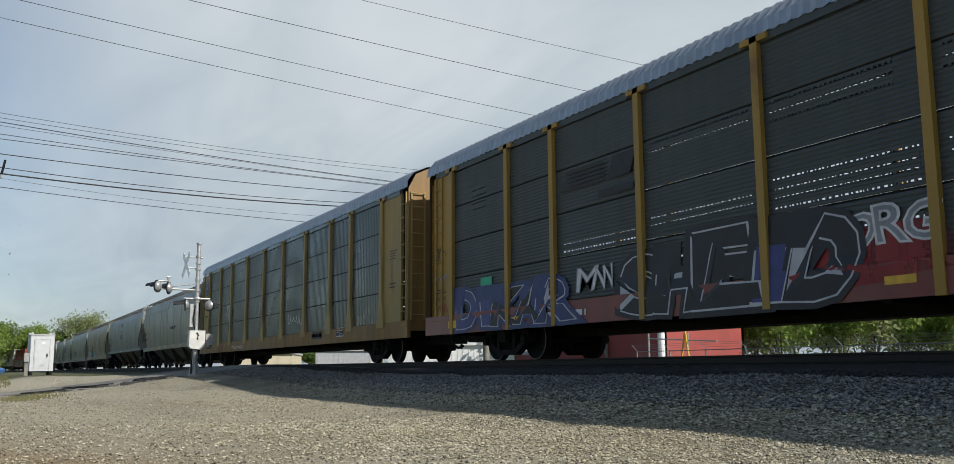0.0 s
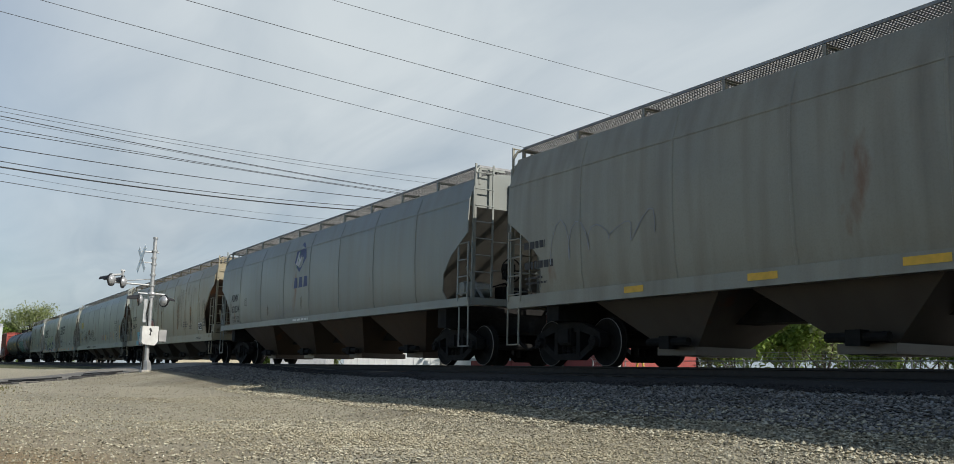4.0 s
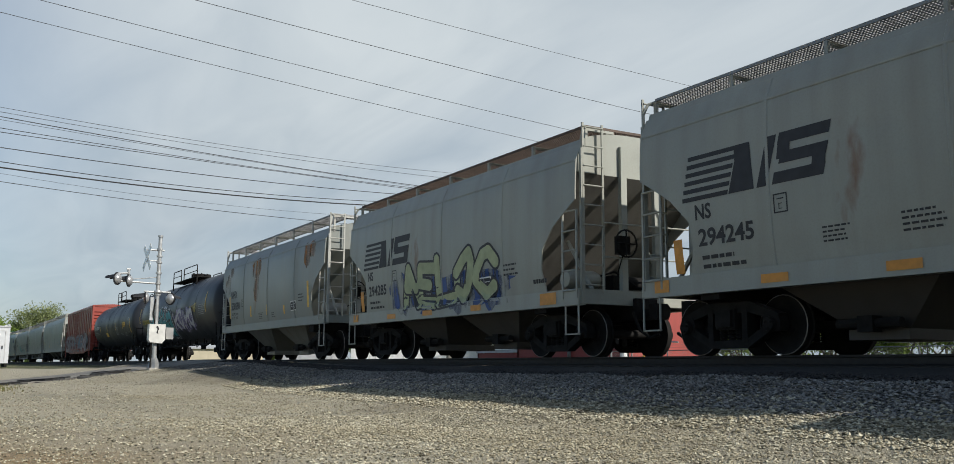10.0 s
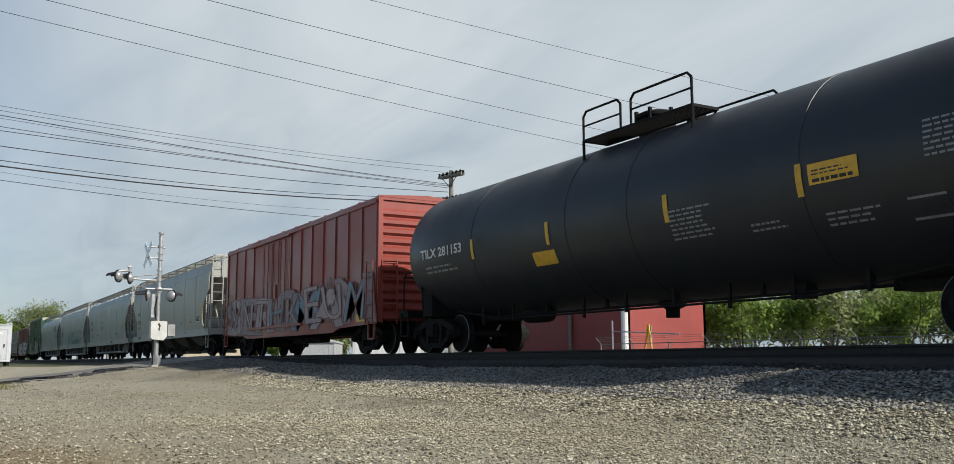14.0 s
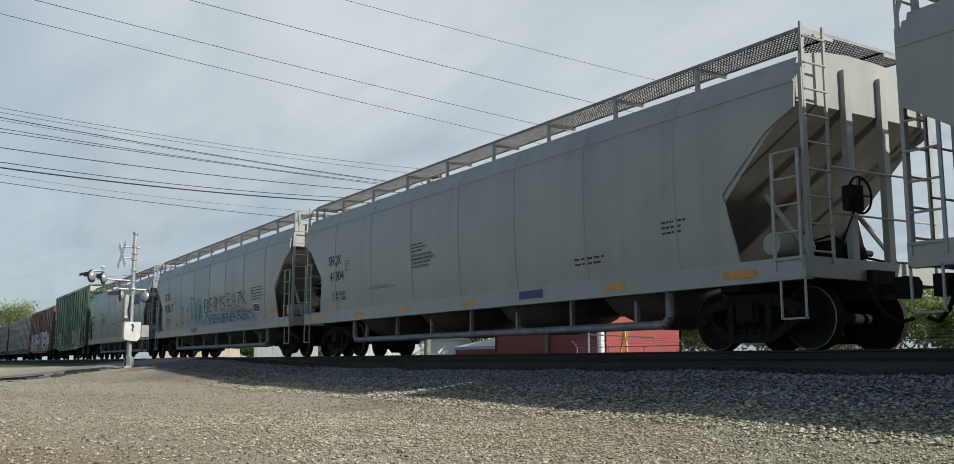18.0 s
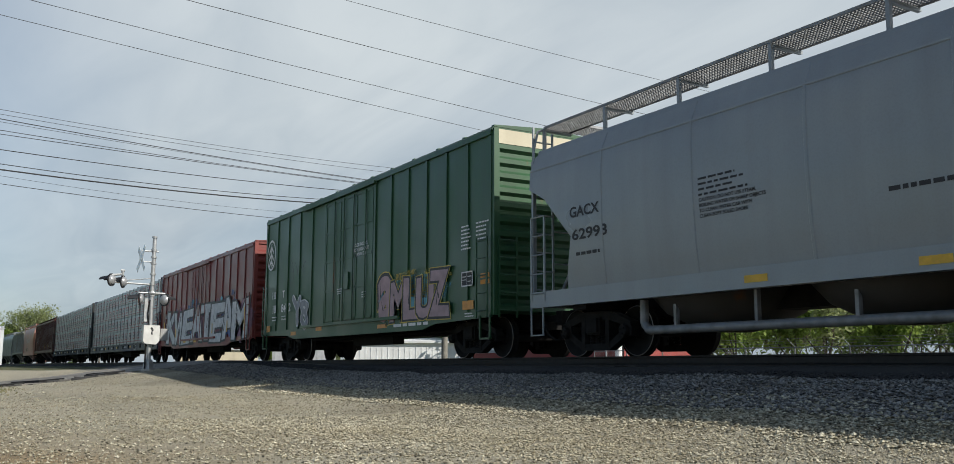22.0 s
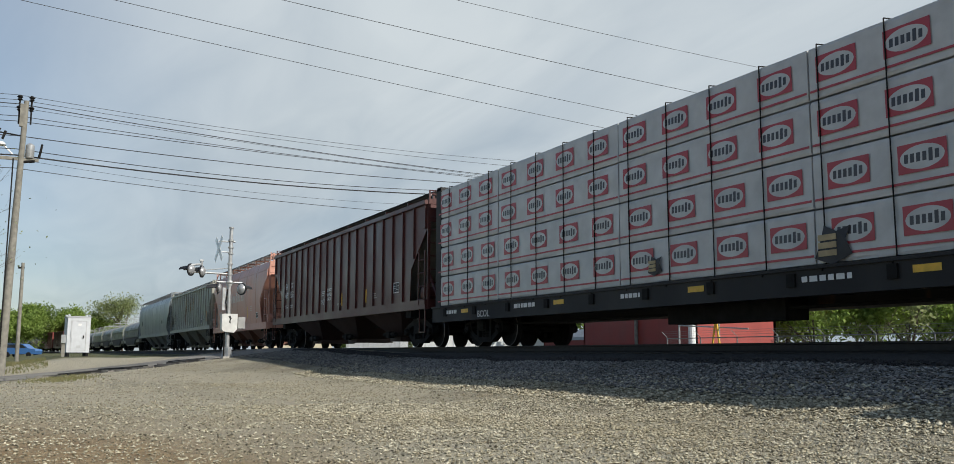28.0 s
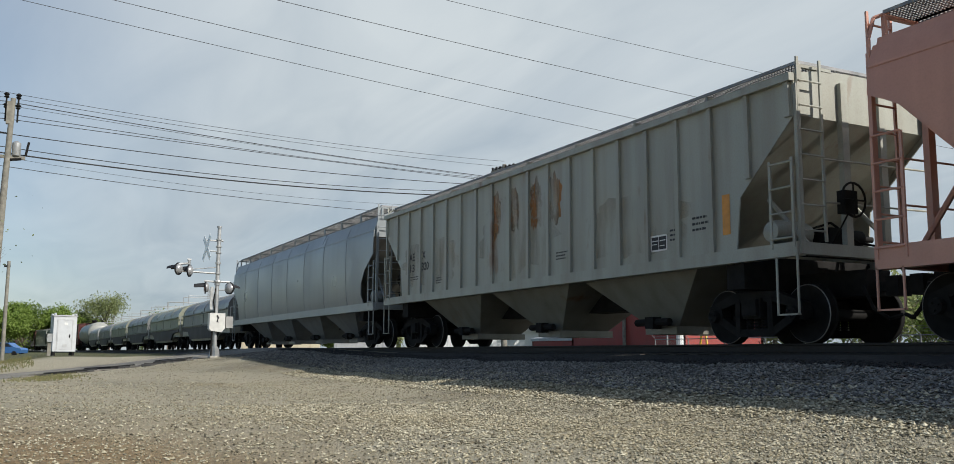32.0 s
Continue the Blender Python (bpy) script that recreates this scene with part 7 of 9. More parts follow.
def trees():
    a = leaf_mat("leaf_spring", (0.15, 0.24, 0.045), (0.28, 0.37, 0.085), 0.5)
    d = leaf_mat("leaf_deep", (0.10, 0.17, 0.038), (0.20, 0.275, 0.065), 0.5)
    o = leaf_mat("leaf_olive", (0.20, 0.24, 0.10), (0.33, 0.37, 0.17), 0.5)
    rnd = random.Random(8)
    tree(*ray_xy(84.8, 245), 0, 16.4, 1.5, 70, o, "open-crowned roadside tree in pale new leaf", 0.34, 3, 0.55)
    tree(*ray_xy(81.6, 300), 0, 15, 0.9, 10, o, "thin tree in new leaf far behind the cars", 0.4, 9, 1.0)
    for k, (az, dist, h) in enumerate(((86.3, 250, 9), (87.1, 245, 11), (87.8, 240, 12.2), (88.5, 238, 11.2), (89.2, 235, 10.6), (89.9, 225, 10), (90.6, 215, 9.5), (91.3, 205, 9.5), (92.0, 190, 9.5), (92.9, 175, 9), (93.9, 150, 9), (95.0, 135, 9), (96.5, 120, 9), (85.6, 275, 8.5), (83.0, 290, 9))):
        tree(*ray_xy(az, dist), 0, h * 1.06, 1.5, 190, (d, a, a)[k % 3], "dense leafy tree in the line of trees up the track", 0.20, 20 + k, 0.52, low=0.03)
    for k in range(26):
        az = 19 + 26.0 * k / 25 + rnd.uniform(-0.4, 0.4)
        dist = rnd.uniform(58, 92)
        h = dist * math.tan(radians(rnd.uniform(3.4, 5.6))) + 0.6
        tree(*ray_xy(az, dist), 0.2, h, 1.5, 46, (a, o, d)[k % 3], "bushy young tree behind the fence", 0.16, 60 + k, 0.36, low=0.0)
    for k in range(10):
        az = 49 + 12.0 * k / 9
        tree(*ray_xy(az, rnd.uniform(88, 110)), 0.2, rnd.uniform(7.5, 9.5), 1.2, 20, (a, d)[k % 2], "leafy tree behind the buildings", 0.2, 90 + k, 0.7, low=0.02)
    for k in range(9):
        az = 63 + 12.0 * k / 8
        tree(*ray_xy(az, rnd.uniform(150, 190)), 0.2, rnd.uniform(5.5, 7.5), 1.2, 20, (d, o)[k % 2], "low tree in the distance behind the warehouse", 0.2, 110 + k, 0.8, low=0.02)
    tree(-39.0, -3.5, -0.4, 9.4, 1.3, 5, o, "bare-branched tree coming into leaf by the road", 0.30, 5, 0.12, bare=True)
    # rough grass on the verge by the shed
    b = Build()
    for k in range(5200):
        x, y = rnd.uniform(-64, -46.5), rnd.uniform(-8, 1.2)
        if noise.noise((x * 0.3, y * 0.3, 7)) < -0.05:
            continue
        h, w = rnd.uniform(0.06, 0.22), rnd.uniform(0.01, 0.03)
        z = ground_z(x, y) - 0.01
        lean = rnd.uniform(-0.08, 0.08)
        b.add([(x, y - w, z), (x, y + w, z), (x + lean, y + lean, z + h)], [(0, 1, 2)])
    for k in range(900):
        x, y = -33 + rnd.gauss(0, 2.5), 1.2 + rnd.gauss(0, 0.5)
        h, z = rnd.uniform(0.03, 0.08), ground_z(x, y)
        b.add([(x, y - 0.02, z), (x, y + 0.02, z), (x + rnd.uniform(-0.03, 0.03), y, z + h)], [(0, 1, 2)])
    tagged(new("grass", b.mesh("grass", leaf_mat("grass_blade", (0.10, 0.13, 0.035), (0.22, 0.19, 0.09)))), "rough dry spring grass on the verge", "grass", kind="stuff")


# ---- the train, car by car from the head end ----
TRAIN = []
TEARS = ((-1.83, 1.24, 0.6), (2.2, 1.10, 0.95))
# dark brown with the shade of the gap between autoracks painted in
GAPSHADE = paint("rusted_end_steel", (0.05, 0.033, 0.018), (0.02, 0.016, 0.014), 0.5, 0.0, 0.8)
# end sheets: dirtier body paint, darkened further for the shade between cars
SLOPESHADE = paint("grimy_slope_sheet", (0.17, 0.165, 0.148), (0.06, 0.052, 0.042), 0.6, 0.12, 0.55)
# undersides: shade below the cars painted in, over some grime
UNDERSHADE = paint("grimy_underside", (0.075, 0.068, 0.06), (0.05, 0.045, 0.04), 0.5, 0.1, 0.7)


def row(car, mid):
    TRAIN.append((car, mid))


def spray(name, col):
    return plain("spray_" + name, col, 0.55, 0, 0.18, 4)


def train():
    grate_brown = plain("rusty_grating", (0.10, 0.07, 0.055), 0.7, 0.2, 0.3, 5)
    yellow = paint("autorack_yellow", (0.40, 0.245, 0.04), (0.16, 0.08, 0.03), 0.35, 0.25, 0.55)
    pale_yellow = paint("faded_yellow", (0.38, 0.27, 0.085), (0.20, 0.15, 0.08), 0.5, 0.25, 0.6)
    screen = paint("dark_screen", (0.07, 0.081, 0.078), (0.03, 0.03, 0.03), 0.35, 0, 0.5, 0.2)
    screen_grey = paint("grey_screen", (0.085, 0.098, 0.094), (0.05, 0.055, 0.05), 0.5, 0, 0.30, 0.5)
    roof_grey = plain("zinc_roof", (0.36, 0.40, 0.44), 0.4, 0.5, 0.12, 3)
    rack_red = paint("autorack_red", (0.22, 0.045, 0.035), (0.06, 0.03, 0.03), 0.4, 0.1)
    rack_sill = paint("autorack_sill", (0.30, 0.17, 0.045), (0.07, 0.04, 0.02), 0.6, 0.6, 0.6)
    white_s, black_s, blue_s, red_s = spray("white", (0.62, 0.62, 0.62)), spray("black", (0.02, 0.02, 0.025)), spray("blue", (0.05, 0.06, 0.20)), spray("red", (0.30, 0.03, 0.03))
    teal_s, lilac_s, silver_s, pink_s = spray("teal", (0.06, 0.30, 0.32)), spray("lilac", (0.34, 0.30, 0.46)), spray("silver", (0.48, 0.48, 0.50)), spray("pink", (0.52, 0.30, 0.32))
    sky_s, lime_s, coral_s, violet_s = spray("sky", (0.14, 0.40, 0.50)), spray("lime", (0.38, 0.42, 0.24)), spray("coral", (0.45, 0.16, 0.11)), spray("violet", (0.13, 0.10, 0.24))
    grey_s, gold_s = spray("grey", (0.25, 0.26, 0.28)), spray("gold", (0.55, 0.40, 0.05))
    rust_s = stain("rust_stain", (0.34, 0.155, 0.05), 0.85, 0.34, 0.64, 0.85)
    mist_blue, mist_red, mist_lilac = stain("blue_mist", (0.05, 0.10, 0.28), 0.6, 0.40, 0.56), stain("red_mist", (0.30, 0.03, 0.03), 0.6, 0.36, 0.52), stain("lilac_mist", (0.34, 0.30, 0.46), 0.6, 0.36, 0.54)
    rust_wash = stain("rust_wash", (0.38, 0.24, 0.10), 0.85, 0.44, 0.86, 0.5)
    navy_s, green_s = spray("navy", (0.03, 0.05, 0.16)), spray("leaf_green", (0.05, 0.22, 0.10))

    # 1: dark autorack
    c, m, h, w, lay = autorack(5.9, -22.15, "dark screened autorack with yellow posts and graffiti over a red sill", screen, yellow, rack_red, roof_grey,
                               [-17.8, -15.9, -13.0, -10.05, -7.2, -4.3, -1.4, 1.5],
                               slots=((-12.8, -10.3, 3.52, 3.86), (-9.9, -7.7, 3.42, 3.80), (-15.6, -13.2, 1.95, 2.30), (-12.8, -10.3, 2.15, 2.55), (-9.9, -7.4, 2.12, 2.62), (-12.8, -10.3, 1.40, 1.85), (-9.9, -7.4, 1.38, 1.75), (-7.0, -4.4, 3.42, 3.8), (-7.0, -4.4, 2.1, 2.6), (-19.6, -18.9, 3.6, 4.2)))
    row(c, m)
    burner(c, lay, "DIKAR", -12.2, 0.78, 4.9, 0.82, [blue_s, blue_s, black_s, black_s, navy_s], silver_s, navy_s, 3, (0.045, 0.062, 0.13), 1.05, wave=0.6)
    burner(c, lay, "SHEID", -5.35, 0.80, 5.0, 1.0, [black_s, black_s, black_s, blue_s, black_s], silver_s, black_s, 4, (0.06, 0.08, 0.14), 1.05, wave=0.7)
    burner(c, lay, "MW", -6.95, 1.28, 1.3, 0.42, [white_s], grey_s, None, 5, (0.0, 0.03, 0.05), 0.9)
    burner(c, lay, "ORG", -0.45, 1.40, 1.4, 0.46, [grey_s], white_s, None, 6, (0.0, 0.05, 0.08), 0.95)
    blotch(c, lay, -2.2, 0.85, 4.0, 0.9, mist_red, 4, 40, "red_overspray")
    scribble(c, lay, 1.2, 0.78, 0.7, 0.4, white_s, 3, 4)
    bars(c, lay, [(-8.25, 0.82, 2.2, 0.2, 1)], WHITEMARK)
    b = Build()
    for k in range(5):
        lay(b, [(0.05 * k, 0.085 * k), (1.5, 0.085 * k), (1.5, 0.085 * k + 0.05), (0.05 * k, 0.085 * k + 0.05)], [(0, 1, 2, 3)], -7.46, 3.35, 0.02)
    lay(b, [(1.6, 0.0), (2.3, 0.0), (2.5, 0.42), (1.8, 0.42)], [(0, 1, 2, 3)], -7.46, 3.35, 0.02)
    lay(b, [(1.3, -0.30), (2.4, -0.30), (2.4, -0.16), (1.3, -0.16)], [(0, 1, 2, 3)], -7.46, 3.35, 0.02)
    part("painted_mark", b, BLACKMARK, c)
    panels(c, lay, [(-12.66, 0.8, 0.44, 0.18), (-9.52, 0.80, 0.52, 0.12), (-4.78, 0.80, 0.5, 0.11), (-1.88, 0.82, 0.52, 0.11), (0.13, 0.84, 0.47, 0.11)], YELLOWMARK)
    mark_text(c, lay, "NS 25734", -13.38, 1.53, 0.5, 0.10, BLACKMARK)
    bars(c, lay, [(-13.49, 1.72, 0.73, 0.14, 2)], BLACKMARK)
    scribble(c, lay, -13.54, 2.5, 0.62, 0.4, black_s, 16, 3, 0.03)
    scribble(c, lay, -13.5, 1.95, 0.7, 0.3, grey_s, 17, 4, 0.04)
    scribble(c, lay, -13.4, 1.2, 0.6, 0.25, red_s, 18, 3, 0.03)
    mark_panel(c, lay, -11.0, 1.62, 0.55, 0.30, spray("green", (0.02, 0.42, 0.22)), "notice")

    # 2: yellow autorack
    c, m, h, w, lay = autorack(-23.35, -51.1, "yellow-framed autorack with weathered grey side screens", screen_grey, pale_yellow, rack_sill, roof_grey,
                               [-27.96, -29.96, -32.79, -35.69, -38.5, -41.38, -44.28, -46.6], True)
    row(c, m)
    mark_panel(c, lay, 5.45, 0.86, 1.15, 0.24, BLACKMARK, "maker_plate")
    panels(c, lay, [(5.55, 0.91, 0.28, 0.13), (5.92, 0.91, 0.28, 0.13), (6.28, 0.91, 0.24, 0.13)], WHITEMARK, "painted_mark")
    stencil(c, lay, 8.09, 0.86, 0.66, 0.30)
    mark_text(c, lay, "TTGX 994926", -6.6, 0.76, 2.1, 0.15, WHITEMARK)
    scribble(c, lay, 2.3, 1.42, 1.7, 0.55, white_s, 8, 5, 0.03)
    bars(c, lay, [(-12.2, 0.88, 1.9, 0.2, 1), (12.55, 2.95, 0.5, 0.3, 4), (12.5, 2.12, 0.6, 0.2, 2), (-12.9, 3.3, 0.6, 0.12, 2), (-12.9, 2.55, 0.85, 0.16, 1), (-12.75, 1.75, 0.5, 0.12, 2), (-12.75, 3.0, 0.4, 0.2, 3)], BLACKMARK)
    b = Build()
    mark_disc(b, lay, -12.62, 4.10, 0.40, 0.42, 0.03, 0)
    mark_disc(b, lay, -12.62, 4.10, 0.33, 0.35, 0.033, 1, hole=0.85)
    lay(b, [(-0.05, -0.3), (0.05, -0.3), (0.05, 0.3), (-0.05, 0.3)], [(0, 1, 2, 3)], -12.62, 4.10, 0.034, 1)
    lay(b, [(-0.28, -0.05), (0.28, -0.05), (0.28, 0.05), (-0.28, 0.05)], [(0, 1, 2, 3)], -12.62, 4.10, 0.036, 1)
    part("round_mark", b, [spray("deep_blue", (0.03, 0.05, 0.10)), spray("dull_ring", (0.14, 0.22, 0.24))], c, "round dark blue mark")

    # 3: grimy hopper
    dirty = paint("dirty_grey", (0.29, 0.285, 0.232), (0.115, 0.09, 0.065), 0.62, 0.06)
    # the underside is a darker brown than the body
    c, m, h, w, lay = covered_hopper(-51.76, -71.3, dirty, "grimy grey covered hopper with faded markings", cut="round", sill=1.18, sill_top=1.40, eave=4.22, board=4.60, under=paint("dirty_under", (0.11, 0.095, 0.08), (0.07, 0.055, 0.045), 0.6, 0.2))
    row(c, m)
    panels(c, lay, [(6.96, 1.24, 0.96, 0.12), (4.45, 1.24, 0.45, 0.11), (1.9, 1.24, 0.54, 0.11), (-0.68, 1.24, 0.64, 0.11), (-3.2, 1.24, 0.56, 0.11), (-6.0, 1.24, 0.5, 0.11)], YELLOWMARK)
    stencil(c, lay, 6.5, 1.62, 0.46, 0.31)
    blotch(c, lay, 1.0, 2.30, 2.4, 0.26, black_s, 6, 22, "black_scrawl")
    bars(c, lay, [(-9.1, 2.3, 1.0, 0.24, 1), (-9.1, 1.9, 1.0, 0.24, 1), (7.29, 1.7, 0.73, 0.3, 3), (-9.1, 1.6, 0.8, 0.2, 2)], BLACKMARK)
    scribble(c, lay, -8.2, 1.9, 3.0, 0.9, grey_s, 12, 5, 0.02)

    # 4: brown-bellied hopper
    adm = paint("grain_grey", (0.235, 0.258, 0.242), (0.17, 0.14, 0.10), 0.4, 0.10)
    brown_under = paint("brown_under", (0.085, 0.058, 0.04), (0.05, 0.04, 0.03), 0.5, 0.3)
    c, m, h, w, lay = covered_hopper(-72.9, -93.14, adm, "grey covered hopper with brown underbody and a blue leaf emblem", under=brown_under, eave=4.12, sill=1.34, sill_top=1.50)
    row(c, m)
    marks(c, lay, [("ADMX", -8.62, 2.40, 0.94, 0.27), ("63234", -8.58, 1.97, 1.02, 0.26), ("LD LMT  217700", -8.51, 1.72, 0.9, 0.10), ("LT  WT    68300", -8.48, 1.58, 0.89, 0.10)], BLACKMARK)
    plate_box(c, lay, -6.87, 2.15, 0.29, 0.28)
    b = Build()
    lay(b, [(0.0, 0.35), (0.45, 0.0), (1.05, 0.45), (0.95, 0.75), (0.55, 1.02), (0.1, 0.7)], [(0, 1, 2, 3, 4, 5)], -1.35, 2.95, 0.006, 0)
    lay(b, [(0.10, 0.28), (0.40, 0.20), (0.62, 0.42), (0.60, 0.85), (0.28, 0.66)], [(0, 1, 2, 3, 4)], -1.35, 2.95, 0.010, 1)
    lay(b, [(0.15, 0.15), (0.20, 0.15), (0.48, 0.72), (0.44, 0.72)], [(0, 1, 2, 3)], -1.35, 2.95, 0.013, 2)
    for k in range(3):
        lay(b, [(0.45 * k, 0), (0.45 * k + 0.36, 0), (0.45 * k + 0.30, 0.34), (0.45 * k + 0.06, 0.34)], [(0, 1, 2, 3)], -1.35, 2.45, 0.008, 0)
    part("painted_emblem", b, [navy_s, silver_s, green_s], c, "dark blue diamond with a pale leaf")
    blotch(c, lay, -8.9, 1.8, 0.34, 0.7, rust_s, 3, 14)
    blotch(c, lay, -0.75, 1.72, 0.2, 0.5, rust_s, 4, 12)
    blotch(c, lay, -4.2, 1.66, 0.2, 0.4, rust_s, 5, 12)
    scribble(c, lay, -3.4, 1.5, 1.9, 0.55, grey_s, 14, 5, 0.03)
    bars(c, lay, [(-1.4, 1.38, 1.9, 0.1, 1)], WHITEMARK)

    # 5: cream hopper
    cream = paint("cream_grey", (0.31, 0.28, 0.195), (0.28, 0.18, 0.09), 0.4, 0.22)
    c, m, h, w, lay = covered_hopper(-94.44, -113.77, cream, "rust-streaked cream covered hopper with coloured graffiti", inside=brown_under, eave=4.10, cut="angled")
    row(c, m)
    panels(c, lay, [(-6.65, 1.0, 0.95, 0.72), (-2.35, 1.0, 1.35, 0.88)], sky_s, "blue_block")
    graffiti(c, lay, "ani", -5.85, 1.06, 2.45, 1.0, white_s, black_s, None, 9, glow=navy_s, fat=0.32)
    burner(c, lay, "D", -3.6, 1.08, 1.65, 1.2, [coral_s], white_s, black_s, 10, (0.05, 0.065, 0.10), 0.8, lift=0.02, wave=0.4)
    b = Build()
    for q in range(4):
        mark_disc(b, lay, -5.45 + 0.72 * q, 1.10, 0.33, 0.10, 0.016 + 0.0004 * q, 0, 20)
    part("graffiti_letter", b, coral_s, c, "orange lower edge of the graffiti letters")
    mark_text(c, lay, "NOTE - THIS CAR HAS FOUR COMPARTMENTS", -0.56, 1.52, 1.75, 0.07, BLACKMARK)
    marks(c, lay, [("CCBX", -7.97, 2.38, 1.05, 0.24), ("58639", -7.9, 1.95, 1.05, 0.25)], BLACKMARK)
    stencil(c, lay, 7.23, 1.45, 0.62, 0.31)
    plate_box(c, lay, 0.1, 1.02, 0.5, 0.17)
    bars(c, lay, [(4.4, 1.66, 1.0, 0.3, 3), (5.6, 1.55, 0.5, 0.2, 2), (7.0, 1.05, 1.2, 0.12, 2), (8.0, 1.6, 0.5, 0.4, 3)], BLACKMARK)
    for k, (x, z, ww, hh) in enumerate(((-9.4, 1.3, 1.7, 2.7), (2.2, 1.5, 5.6, 2.3), (6.6, 1.3, 2.4, 1.7), (-3.5, 2.6, 5.0, 1.2))):
        blotch(c, lay, x, z, ww, hh, rust_wash, 300 + k, name="rust_wash")
    for k, x in enumerate((3.2, 5.7, 8.2, -0.5)):
        blotch(c, lay, x, 1.5, 0.25, 1.3, rust_s, 30 + k, 14)

    # 6: long light grey hopper
    light = paint("light_grey", (0.30, 0.32, 0.29), (0.20, 0.19, 0.16), 0.32, 0.04, 0.38)
    c, m, h, w, lay = covered_hopper(-115.12, -135.0, light, "light grey covered hopper with a yellow plate and black tags", inside=brown_under, eave=4.12, under=paint("umber_under", (0.13, 0.11, 0.09), (0.1, 0.08, 0.06), 0.6, 0.3), board_mat=GRATE)
    row(c, m)
    b = Build()
    lay(b, [(0, 0), (1.06, 0), (1.06, 0.44), (0, 0.44)], [(0, 1, 2, 3)], -8.16, 2.58, 0.006, 0)
    part("yellow_plate", b, gold_s, c)
    marks(c, lay, [("UTCX", -8.02, 2.68, 0.82, 0.24)], BLACKMARK)
    marks(c, lay, [("54019", -8.13, 2.14, 0.96, 0.23), ("LD LMT  220600", -8.05, 1.70, 0.9, 0.10), ("LT  WT    65400", -8.03, 1.57, 0.9, 0.10)], BLACKMARK)
    plate_box(c, lay, -6.56, 2.33, 0.28, 0.29)
    scribble(c, lay, -9.7, 2.95, 1.15, 0.8, black_s, 21, 4, 0.03)
    tag(c, lay, "DWK", -6.4, 1.66, 1.7, 0.42, black_s, 22, -0.016)
    tag(c, lay, "SUPER", -4.2, 1.86, 1.2, 0.26, black_s, 23, -0.01)
    tag(c, lay, "WASHER", -4.2, 1.58, 1.3, 0.26, black_s, 24, -0.01)
    tag(c, lay, "VANCOUVER-WA", -2.9, 1.52, 2.4, 0.24, black_s, 25, -0.006)
    tag(c, lay, "noose!", 1.6, 1.50, 1.2, 0.34, coral_s, 26, -0.018)
    tag(c, lay, "This", 5.0, 1.62, 1.1, 0.40, coral_s, 27, -0.016)
    tag(c, lay, "for crime", 7.2, 1.08, 1.4, 0.15, violet_s, 28, -0.016)
    for k, (x, z, ww, hh) in enumerate(((-7.0, 1.35, 4.0, 1.1), (-9.7, 1.45, 1.8, 1.0), (7.4, 1.45, 1.7, 1.4), (1.6, 1.42, 3.2, 0.8))):
        blotch(c, lay, x, z, ww, hh, rust_wash, 310 + k, name="rust_wash")
    blotch(c, lay, -4.6, 1.9, 0.9, 0.55, rust_s, 6, 26)
    blotch(c, lay, -3.2, 1.7, 1.6, 0.7, rust_s, 7, 26)
    blotch(c, lay, -6.0, 1.5, 0.7, 0.6, rust_s, 8, 20)
    stencil(c, lay, 7.2, 1.58, 0.55, 0.33)
    bars(c, lay, [(6.58, 2.45, 1.36, 0.22, 2), (-2.0, 1.06, 1.4, 0.12, 1)], BLACKMARK)
    for k, line_ in enumerate(("CAUTION DO NOT USE STEAM,", "BOILING WATER OR SHARP OBJECTS", "TO CLEAN. ENTER CAR WITH", "CLEAN SOFT SOLED SHOES.")):
        mark_text(c, lay, line_, 6.58, 2.29 - 0.095 * k, 0.045 * len(line_), 0.06, BLACKMARK)
    panels(c, lay, [(8.42, 1.48, 0.14, 0.86), (6.43, 1.45, 0.12, 0.44), (3.21, 1.46, 0.12, 0.38), (-8.48, 1.5, 0.17, 0.86), (-6.41, 1.5, 0.13, 0.44)], YELLOWMARK)
    bars(c, lay, [(-4.75, 1.06, 2.2, 0.16, 1)], BLACKMARK)

    # 7, 8: two short hoppers of a kind
    ns = paint("short_grey", (0.325, 0.34, 0.30), (0.20, 0.18, 0.14), 0.45, 0.05, 0.40)
    for k, (ra, le, lab) in enumerate(((-136.65, -147.7, "short grey covered hopper with striped black emblem"), (-149.5, -160.6, "short grey covered hopper with green and blue graffiti"))):
        c, m, h, w, lay = covered_hopper(ra, le, ns, lab, bays=2, eave=4.05, board=4.45, board_mat=GRATE if k == 0 else grate_brown)
        row(c, m)
        b = Build()
        for q in range(6):
            lay(b, [(0.03 * q, 0.13 * q), (0.98 + 0.04 * q, 0.13 * q), (1.0 + 0.04 * q, 0.13 * q + 0.07), (0.03 * q, 0.13 * q + 0.07)], [(0, 1, 2, 3)], -4.45, 2.42, 0.006)
        for q in range(4):
            xq = (1.00, 1.16, 1.32, 1.56)[q]
            lean = (0.22, -0.02, -0.06, 0.22)[q]
            lay(b, [(xq, 0.0), (xq + 0.19, 0.0), (xq + 0.19 + lean, 0.72), (xq + lean, 0.72)], [(0, 1, 2, 3)], -4.45, 2.42, 0.006 + 0.0004 * q)
